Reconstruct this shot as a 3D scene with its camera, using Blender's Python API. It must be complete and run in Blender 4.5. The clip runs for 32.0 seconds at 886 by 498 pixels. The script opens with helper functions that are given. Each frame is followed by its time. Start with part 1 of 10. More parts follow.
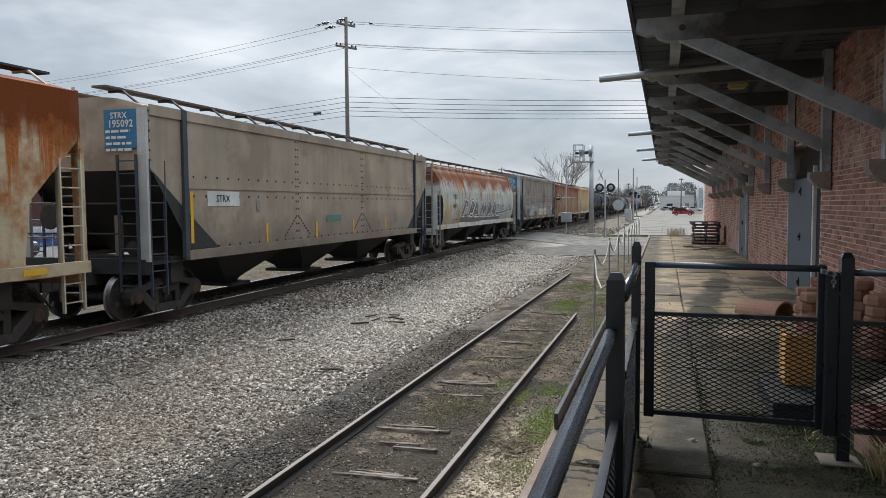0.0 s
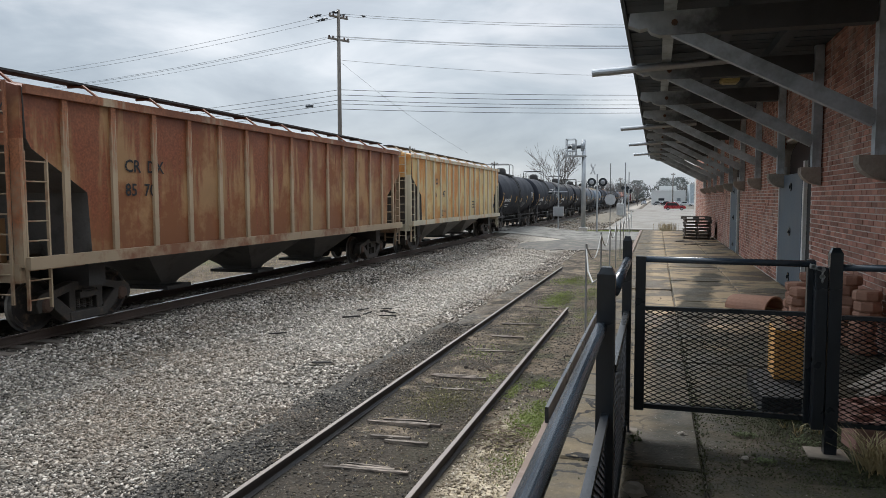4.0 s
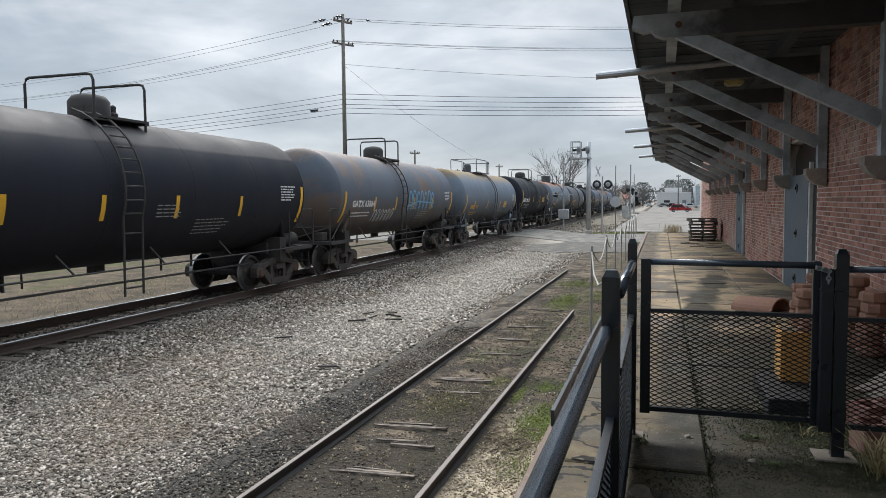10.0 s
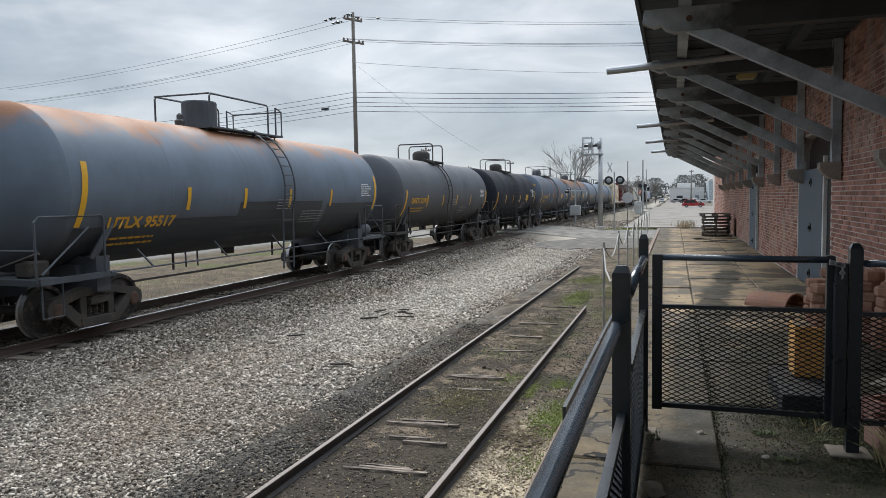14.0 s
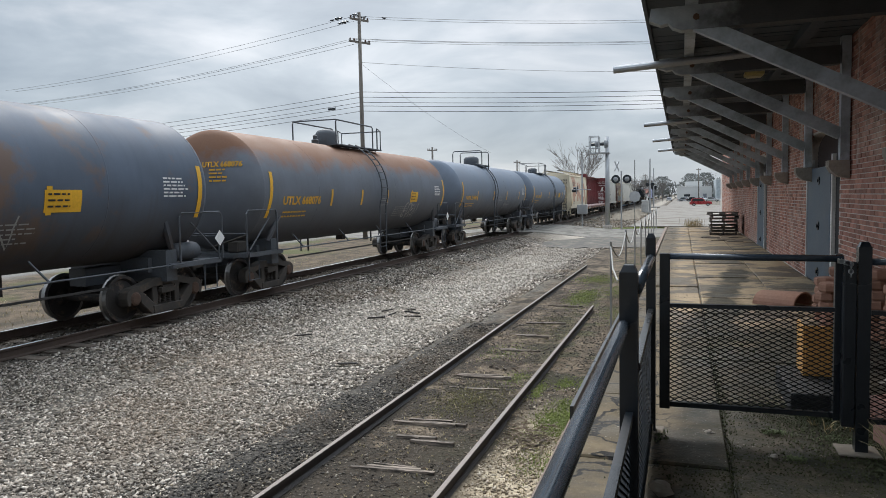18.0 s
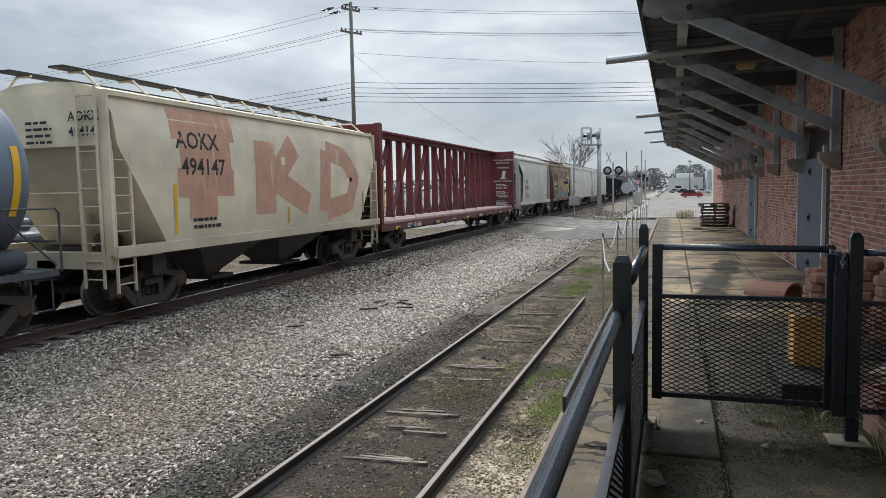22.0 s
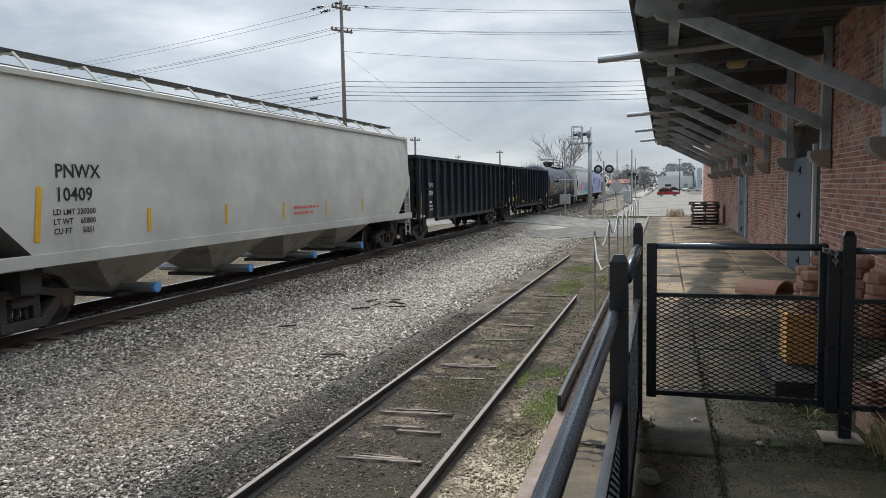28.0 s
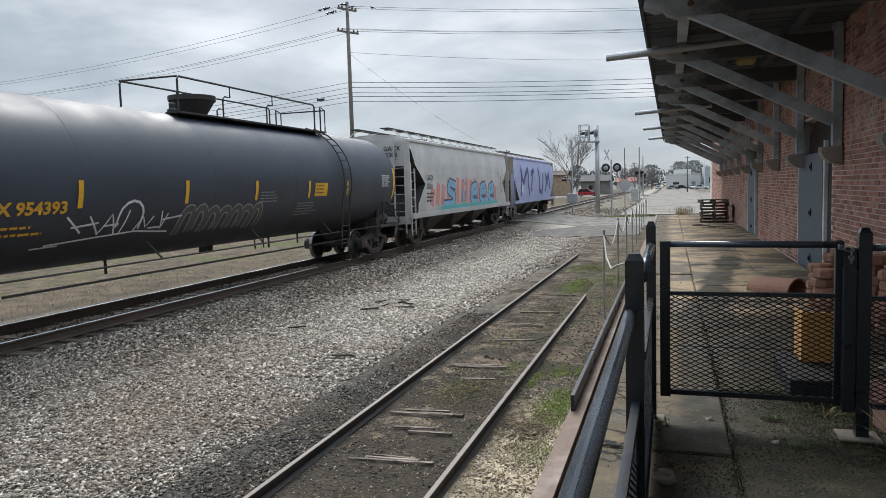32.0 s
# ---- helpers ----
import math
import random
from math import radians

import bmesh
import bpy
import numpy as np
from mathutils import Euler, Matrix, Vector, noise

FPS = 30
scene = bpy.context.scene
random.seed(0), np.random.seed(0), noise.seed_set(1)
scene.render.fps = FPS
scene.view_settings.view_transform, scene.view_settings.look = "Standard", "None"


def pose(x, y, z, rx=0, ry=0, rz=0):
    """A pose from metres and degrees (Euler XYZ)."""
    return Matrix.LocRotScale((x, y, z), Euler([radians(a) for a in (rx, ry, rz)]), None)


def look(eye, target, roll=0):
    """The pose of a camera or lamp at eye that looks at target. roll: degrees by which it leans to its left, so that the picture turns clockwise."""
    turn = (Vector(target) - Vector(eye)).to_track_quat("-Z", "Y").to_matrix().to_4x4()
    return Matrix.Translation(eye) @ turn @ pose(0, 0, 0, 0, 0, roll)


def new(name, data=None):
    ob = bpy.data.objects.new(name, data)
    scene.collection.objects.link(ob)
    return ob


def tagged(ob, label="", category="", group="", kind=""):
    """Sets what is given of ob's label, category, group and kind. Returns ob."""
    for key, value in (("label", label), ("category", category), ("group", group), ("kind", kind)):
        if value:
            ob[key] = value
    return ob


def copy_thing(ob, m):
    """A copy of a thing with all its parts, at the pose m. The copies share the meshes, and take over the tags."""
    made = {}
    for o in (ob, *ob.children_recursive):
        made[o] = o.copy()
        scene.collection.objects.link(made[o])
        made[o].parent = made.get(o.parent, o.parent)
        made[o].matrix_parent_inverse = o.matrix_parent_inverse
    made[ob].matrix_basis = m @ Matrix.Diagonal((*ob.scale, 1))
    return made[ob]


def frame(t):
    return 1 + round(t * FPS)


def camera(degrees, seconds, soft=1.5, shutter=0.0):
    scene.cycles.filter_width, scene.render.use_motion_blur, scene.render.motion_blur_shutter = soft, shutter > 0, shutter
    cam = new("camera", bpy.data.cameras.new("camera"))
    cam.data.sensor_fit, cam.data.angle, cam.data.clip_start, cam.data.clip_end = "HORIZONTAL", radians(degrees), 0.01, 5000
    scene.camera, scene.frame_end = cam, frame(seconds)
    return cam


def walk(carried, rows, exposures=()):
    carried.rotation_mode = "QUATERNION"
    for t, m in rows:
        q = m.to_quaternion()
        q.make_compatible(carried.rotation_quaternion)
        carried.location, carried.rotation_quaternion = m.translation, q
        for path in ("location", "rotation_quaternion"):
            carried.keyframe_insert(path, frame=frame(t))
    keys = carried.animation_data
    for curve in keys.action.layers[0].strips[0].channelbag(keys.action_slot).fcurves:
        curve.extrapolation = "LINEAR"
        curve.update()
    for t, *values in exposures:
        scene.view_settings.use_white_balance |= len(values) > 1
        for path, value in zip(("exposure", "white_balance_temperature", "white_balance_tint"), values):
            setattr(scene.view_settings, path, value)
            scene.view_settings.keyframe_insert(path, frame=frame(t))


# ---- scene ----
EXPO = 0.0
cam = camera(64.0, 32.0, 0.5)
PATH = [
    (0.0, (2.751, 0.017, 2.733), (-0.2218, 9.5447, 2.1078), -0.40),
    (0.5, (2.749, 0.016, 2.734), (-0.1910, 9.5521, 2.0866), -0.31),
    (1.0, (2.747, 0.015, 2.734), (-0.1700, 9.5571, 2.0806), -0.23),
    (1.5, (2.746, 0.013, 2.734), (-0.1555, 9.5601, 2.0786), -0.14),
    (2.0, (2.747, 0.012, 2.734), (-0.1388, 9.5640, 2.0736), -0.08),
    (2.5, (2.748, 0.012, 2.734), (-0.1238, 9.5667, 2.0547), -0.07),
    (3.0, (2.752, 0.014, 2.733), (-0.1104, 9.5704, 2.0388), -0.10),
    (3.5, (2.756, 0.017, 2.733), (-0.1112, 9.5713, 2.0264), -0.14),
    (5.5, (2.750, 0.018, 2.732), (-0.1086, 9.5729, 1.9983), -0.22),
    (6.0, (2.750, 0.021, 2.731), (-0.0988, 9.5770, 1.9783), -0.19),
    (6.5, (2.750, 0.022, 2.732), (-0.1052, 9.5762, 1.9781), -0.17),
    (7.0, (2.751, 0.023, 2.733), (-0.1064, 9.5766, 1.9779), -0.16),
    (7.5, (2.750, 0.024, 2.733), (-0.0995, 9.5804, 1.9901), -0.19),
    (8.0, (2.751, 0.024, 2.733), (-0.0987, 9.5809, 1.9977), -0.25),
    (8.5, (2.753, 0.022, 2.734), (-0.1080, 9.5769, 2.0070), -0.33),
    (9.0, (2.756, 0.020, 2.734), (-0.1193, 9.5716, 2.0289), -0.41),
    (9.5, (2.758, 0.017, 2.735), (-0.1456, 9.5619, 2.0541), -0.47),
    (10.0, (2.760, 0.014, 2.736), (-0.1791, 9.5495, 2.0689), -0.50),
    (10.5, (2.761, 0.013, 2.736), (-0.2068, 9.5399, 2.0811), -0.51),
    (11.0, (2.762, 0.013, 2.736), (-0.2342, 9.5310, 2.0822), -0.53),
    (11.5, (2.764, 0.014, 2.736), (-0.2569, 9.5243, 2.0732), -0.57),
    (12.0, (2.765, 0.016, 2.735), (-0.2707, 9.5212, 2.0791), -0.64),
    (12.5, (2.766, 0.016, 2.735), (-0.3003, 9.5122, 2.0851), -0.74),
    (13.0, (2.766, 0.016, 2.735), (-0.3073, 9.5090, 2.0750), -0.85),
    (13.5, (2.767, 0.016, 2.734), (-0.3183, 9.5035, 2.0496), -0.93),
    (14.0, (2.770, 0.016, 2.734), (-0.3280, 9.4980, 2.0310), -0.97),
    (14.5, (2.771, 0.015, 2.733), (-0.3407, 9.4917, 2.0267), -0.99),
    (16.5, (2.774, 0.013, 2.732), (-0.3901, 9.4742, 2.0379), -1.21),
    (17.0, (2.773, 0.013, 2.734), (-0.4130, 9.4652, 2.0280), -1.17),
    (17.5, (2.772, 0.011, 2.735), (-0.4159, 9.4622, 2.0234), -1.16),
    (18.0, (2.771, 0.008, 2.736), (-0.4178, 9.4600, 2.0270), -1.17),
    (18.5, (2.768, 0.006, 2.736), (-0.3988, 9.4643, 2.0262), -1.14),
    (19.0, (2.766, 0.003, 2.735), (-0.3832, 9.4682, 2.0340), -1.08),
    (19.5, (2.765, 0.003, 2.734), (-0.3612, 9.4762, 2.0308), -1.01),
    (20.0, (2.764, 0.006, 2.733), (-0.3589, 9.4789, 2.0140), -0.98),
    (20.5, (2.764, 0.008, 2.732), (-0.3424, 9.4850, 1.9920), -0.98),
    (21.0, (2.762, 0.011, 2.732), (-0.3306, 9.4893, 1.9555), -1.01),
    (21.5, (2.761, 0.015, 2.732), (-0.3237, 9.4933, 1.9280), -1.05),
    (22.0, (2.760, 0.018, 2.731), (-0.3188, 9.4954, 1.8982), -1.10),
    (22.5, (2.760, 0.021, 2.731), (-0.3115, 9.4994, 1.8734), -1.13),
    (23.0, (2.758, 0.026, 2.730), (-0.3104, 9.5014, 1.8403), -1.15),
    (23.5, (2.756, 0.029, 2.730), (-0.2893, 9.5096, 1.8155), -1.17),
    (24.0, (2.754, 0.029, 2.729), (-0.2579, 9.5210, 1.8145), -1.19),
    (24.5, (2.752, 0.028, 2.728), (-0.2482, 9.5245, 1.8217), -1.21),
    (25.0, (2.751, 0.027, 2.728), (-0.2419, 9.5258, 1.8215), -1.20),
    (25.5, (2.750, 0.027, 2.727), (-0.2478, 9.5239, 1.8235), -1.14),
    (27.5, (2.737, 0.015, 2.735), (-0.2314, 9.5250, 1.8665), -1.19),
    (28.0, (2.734, 0.013, 2.735), (-0.2233, 9.5276, 1.8829), -1.20),
    (28.5, (2.731, 0.012, 2.735), (-0.2266, 9.5279, 1.9014), -1.23),
    (29.0, (2.728, 0.012, 2.734), (-0.2395, 9.5276, 1.9295), -1.30),
    (29.5, (2.726, 0.014, 2.734), (-0.2559, 9.5251, 1.9258), -1.39),
    (30.0, (2.724, 0.017, 2.734), (-0.2588, 9.5259, 1.9101), -1.44),
    (30.5, (2.720, 0.018, 2.735), (-0.2801, 9.5204, 1.8963), -1.47),
    (31.0, (2.716, 0.018, 2.734), (-0.3041, 9.5147, 1.8981), -1.53),
    (31.5, (2.710, 0.019, 2.734), (-0.3280, 9.5083, 1.8893), -1.62),
    (32.0, (2.703, 0.019, 2.735), (-0.3546, 9.5023, 1.8865), -1.72),
]
walk(cam, [(t, look(eye, target, roll)) for t, eye, target, roll in PATH], [(0.0, EXPO), (32.0, EXPO)])

# ---- sky and sun: a bright overcast day ----
world = bpy.data.worlds.new("overcast_sky")
scene.world = world
world.use_nodes = True
wt = world.node_tree
wt.nodes.clear()
w_out = wt.nodes.new("ShaderNodeOutputWorld")
w_bg = wt.nodes.new("ShaderNodeBackground")
w_sky = wt.nodes.new("ShaderNodeTexSky")
w_sky.sky_type = "NISHITA"
w_sky.sun_disc = False
w_sky.sun_elevation = radians(38)
w_sky.sun_rotation = radians(-24)
w_scale = wt.nodes.new("ShaderNodeVectorMath")
w_scale.operation = "SCALE"
w_scale.inputs["Scale"].default_value = 0.012
wt.links.new(w_sky.outputs[0], w_scale.inputs[0])
w_co = wt.nodes.new("ShaderNodeTexCoord")
w_map = wt.nodes.new("ShaderNodeMapping")
w_map.inputs["Scale"].default_value = (1.0, 1.0, 3.4)
wt.links.new(w_co.outputs["Generated"], w_map.inputs["Vector"])
w_n1 = wt.nodes.new("ShaderNodeTexNoise")
w_n1.inputs["Scale"].default_value = 3.4
w_n1.inputs["Detail"].default_value = 7.0
w_n1.inputs["Roughness"].default_value = 0.52
w_n1.inputs["Distortion"].default_value = 0.35
wt.links.new(w_map.outputs[0], w_n1.inputs["Vector"])
w_ramp = wt.nodes.new("ShaderNodeValToRGB")
w_ramp.color_ramp.elements[0].position = 0.32
w_ramp.color_ramp.elements[0].color = (0.31, 0.38, 0.465, 1)
w_ramp.color_ramp.elements[1].position = 0.70
w_ramp.color_ramp.elements[1].color = (0.83, 0.87, 0.93, 1)
mid = w_ramp.color_ramp.elements.new(0.50)
mid.color = (0.51, 0.585, 0.665, 1)
wt.links.new(w_n1.outputs["Fac"], w_ramp.inputs[0])
# the veiled sun behind the cloud
w_dot = wt.nodes.new("ShaderNodeVectorMath")
w_dot.operation = "DOT_PRODUCT"
SUN_GLOW = Vector((-0.43, 0.86, 0.26)).normalized()
w_dot.inputs[1].default_value = SUN_GLOW
wt.links.new(w_co.outputs["Generated"], w_dot.inputs[0])
w_glow = wt.nodes.new("ShaderNodeMapRange")
w_glow.inputs["From Min"].default_value = 0.95
w_glow.inputs["From Max"].default_value = 1.0
w_glow.inputs["To Max"].default_value = 0.15
w_glow.interpolation_type = "SMOOTHSTEP"
wt.links.new(w_dot.outputs["Value"], w_glow.inputs["Value"])
w_add = wt.nodes.new("ShaderNodeVectorMath")
w_add.operation = "ADD"
wt.links.new(w_ramp.outputs[0], w_add.inputs[0])
wt.links.new(w_glow.outputs[0], w_add.inputs[1])
w_add2 = wt.nodes.new("ShaderNodeVectorMath")
w_add2.operation = "ADD"
wt.links.new(w_add.outputs[0], w_add2.inputs[0])
wt.links.new(w_scale.outputs[0], w_add2.inputs[1])
# an overcast sky is brighter overhead than at the horizon
w_sep = wt.nodes.new("ShaderNodeSeparateXYZ")
wt.links.new(w_co.outputs["Generated"], w_sep.inputs[0])
w_zen = wt.nodes.new("ShaderNodeMapRange")
w_zen.inputs["From Min"].default_value = 0.27
w_zen.inputs["From Max"].default_value = 0.95
w_zen.inputs["To Min"].default_value = 0.86
w_zen.inputs["To Max"].default_value = 3.7
wt.links.new(w_sep.outputs["Z"], w_zen.inputs["Value"])
w_mul = wt.nodes.new("ShaderNodeVectorMath")
w_mul.operation = "SCALE"
wt.links.new(w_add2.outputs[0], w_mul.inputs[0])
w_away = wt.nodes.new("ShaderNodeVectorMath")
w_away.operation = "DOT_PRODUCT"
w_away.inputs[1].default_value = Vector((-0.41, 0.91, 0.0))
wt.links.new(w_co.outputs["Generated"], w_away.inputs[0])
w_dim = wt.nodes.new("ShaderNodeMapRange")
w_dim.interpolation_type = "SMOOTHSTEP"
w_dim.inputs["From Min"].default_value = -0.75
w_dim.inputs["From Max"].default_value = 0.45
w_dim.inputs["To Min"].default_value = 0.74
wt.links.new(w_away.outputs["Value"], w_dim.inputs["Value"])
w_both = wt.nodes.new("ShaderNodeMath")
w_both.operation = "MULTIPLY"
wt.links.new(w_zen.outputs[0], w_both.inputs[0])
wt.links.new(w_dim.outputs[0], w_both.inputs[1])
wt.links.new(w_both.outputs[0], w_mul.inputs["Scale"])
wt.links.new(w_mul.outputs[0], w_bg.inputs["Color"])
w_bg.inputs["Strength"].default_value = 1.0
wt.links.new(w_bg.outputs[0], w_out.inputs["Surface"])

sun = new("sun", bpy.data.lights.new("sun", "SUN"))
sun.data.energy = 2.7
sun.data.angle = radians(25)
sun.data.color = (1.0, 0.97, 0.92)
sun.matrix_world = look((0, 0, 60), (0 + 24, 0 - 54, 60 - 60))

# ---- materials ----
MATS = {}


def nodes_of(name):
    m = bpy.data.materials.new(name)
    m.use_nodes = True
    t = m.node_tree
    return m, t, t.nodes["Principled BSDF"]


def mk_noise(t, vec, scale, detail=4.0, rough=0.55, stretch=None):
    n = t.nodes.new("ShaderNodeTexNoise")
    n.inputs["Scale"].default_value = scale
    n.inputs["Detail"].default_value = detail
    n.inputs["Roughness"].default_value = rough
    if stretch:
        mp = t.nodes.new("ShaderNodeMapping")
        mp.inputs["Scale"].default_value = stretch
        t.links.new(vec, mp.inputs["Vector"])
        vec = mp.outputs[0]
    t.links.new(vec, n.inputs["Vector"])
    return n.outputs["Fac"]


def mk_range(t, val, a, b, lo=0.0, hi=1.0):
    r = t.nodes.new("ShaderNodeMapRange")
    r.inputs["From Min"].default_value, r.inputs["From Max"].default_value = a, b
    r.inputs["To Min"].default_value, r.inputs["To Max"].default_value = lo, hi
    t.links.new(val, r.inputs["Value"])
    return r.outputs[0]


def mk_mix(t, fac, a, b):
    m = t.nodes.new("ShaderNodeMix")
    m.data_type = "RGBA"
    for sock, v in ((m.inputs["Factor"], fac), (m.inputs["A"], a), (m.inputs["B"], b)):
        if isinstance(v, (float, int)):
            sock.default_value = v
        elif isinstance(v, tuple):
            sock.default_value = (*v, 1)
        else:
            t.links.new(v, sock)
    return m.outputs["Result"]


def mk_math(t, op, a, b=0.0):
    m = t.nodes.new("ShaderNodeMath")
    m.operation = op
    for sock, v in ((m.inputs[0], a), (m.inputs[1], b)):
        if isinstance(v, (float, int)):
            sock.default_value = v
        else:
            t.links.new(v, sock)
    return m.outputs[0]


def mk_bump(t, b, height, strength, dist=0.01):
    n = t.nodes.new("ShaderNodeBump")
    n.inputs["Strength"].default_value = strength
    n.inputs["Distance"].default_value = dist
    t.links.new(height, n.inputs["Height"])
    t.links.new(n.outputs[0], b.inputs["Normal"])


def surface(name, colour, rough=0.7, metal=0.0, dark=0.75, grain=25.0, broad=1.2, bump=0.15, stain=None, stain_at=(0.55, 0.72),
            stain_scale=2.0, stretch=None, vary=0.0, spec=0.4):
    """A worn surface: broad blotches and fine grain over one base colour, with optional stains, in metres of the object."""
    m, t, b = nodes_of(name)
    vec = t.nodes.new("ShaderNodeTexCoord").outputs["Object"]
    big, fine = mk_noise(t, vec, broad, 5), mk_noise(t, vec, grain, 3)
    c1 = tuple(x * dark for x in colour)
    c2 = tuple(min(1.0, x * (2 - dark) * 0.98) for x in colour)
    col = mk_mix(t, mk_range(t, big, 0.3, 0.7), c1, c2)
    col = mk_mix(t, mk_range(t, fine, 0.35, 0.75, 0.0, 0.35), col, tuple(x * 0.55 for x in colour))
    if stain:
        s = mk_noise(t, vec, stain_scale, 6, 0.62, stretch)
        col = mk_mix(t, mk_range(t, s, *stain_at), col, stain)
    if vary:
        rnd = t.nodes.new("ShaderNodeObjectInfo").outputs["Random"]
        hsv = t.nodes.new("ShaderNodeHueSaturation")
        t.links.new(mk_range(t, rnd, 0, 1, 1 - vary, 1 + vary), hsv.inputs["Value"])
        t.links.new(col, hsv.inputs["Color"])
        col = hsv.outputs[0]
    t.links.new(col, b.inputs["Base Color"])
    t.links.new(mk_range(t, big, 0.3, 0.7, max(0.05, rough - 0.1), min(1, rough + 0.1)), b.inputs["Roughness"])
    b.inputs["Metallic"].default_value = metal
    b.inputs["Specular IOR Level"].default_value = spec
    if bump:
        mk_bump(t, b, mk_math(t, "ADD", fine, big), bump)
    return m


def M(name, *a, **k):
    if name not in MATS:
        MATS[name] = surface(name, *a, **k)
    return MATS[name]


def wheel_track(t, co):
    """Pale limestone dust where vehicles drive along the yard between the tracks."""
    sep = t.nodes.new("ShaderNodeSeparateXYZ")
    t.links.new(co, sep.inputs[0])
    x = mk_math(t, "ADD", sep.outputs[0], mk_math(t, "MULTIPLY", mk_math(t, "SUBTRACT", mk_noise(t, co, 0.4, 5), 0.5), 1.8))
    band = mk_math(t, "MULTIPLY", mk_range(t, x, -5.6, -4.2), mk_range(t, x, -1.7, -2.3))
    return mk_math(t, "MULTIPLY", band, mk_range(t, sep.outputs[1], 8.0, 17.0, 0.1, 1.0))


def island_stone(name, cols, rough=0.9, grain=40.0, dusty=False):
    """Loose stones: each island takes its own tone."""
    m, t, b = nodes_of(name)
    geo = t.nodes.new("ShaderNodeNewGeometry")
    ramp = t.nodes.new("ShaderNodeValToRGB")
    ramp.color_ramp.interpolation = "LINEAR"
    els = ramp.color_ramp.elements
    while len(els) < len(cols):
        els.new(0.5)
    for i, c in enumerate(cols):
        els[i].position = i / (len(cols) - 1)
        els[i].color = (*c, 1)
    t.links.new(geo.outputs["Random Per Island"], ramp.inputs[0])
    vec = t.nodes.new("ShaderNodeTexCoord").outputs["Object"]
    fine, patch = mk_noise(t, vec, grain, 3), mk_noise(t, vec, 0.35, 4)
    col = mk_mix(t, mk_range(t, fine, 0.35, 0.8, 0, 0.45), ramp.outputs[0], (0.10, 0.09, 0.08))
    col = mk_mix(t, mk_range(t, patch, 0.47, 0.62, 0, 0.5), col, (0.22, 0.16, 0.11))
    if dusty:
        col = mk_mix(t, mk_math(t, "MULTIPLY", wheel_track(t, vec), 0.62), col, (0.47, 0.425, 0.365))
    t.links.new(col, b.inputs["Base Color"])
    b.inputs["Roughness"].default_value = rough
    b.inputs["Specular IOR Level"].default_value = 0.25
    return m


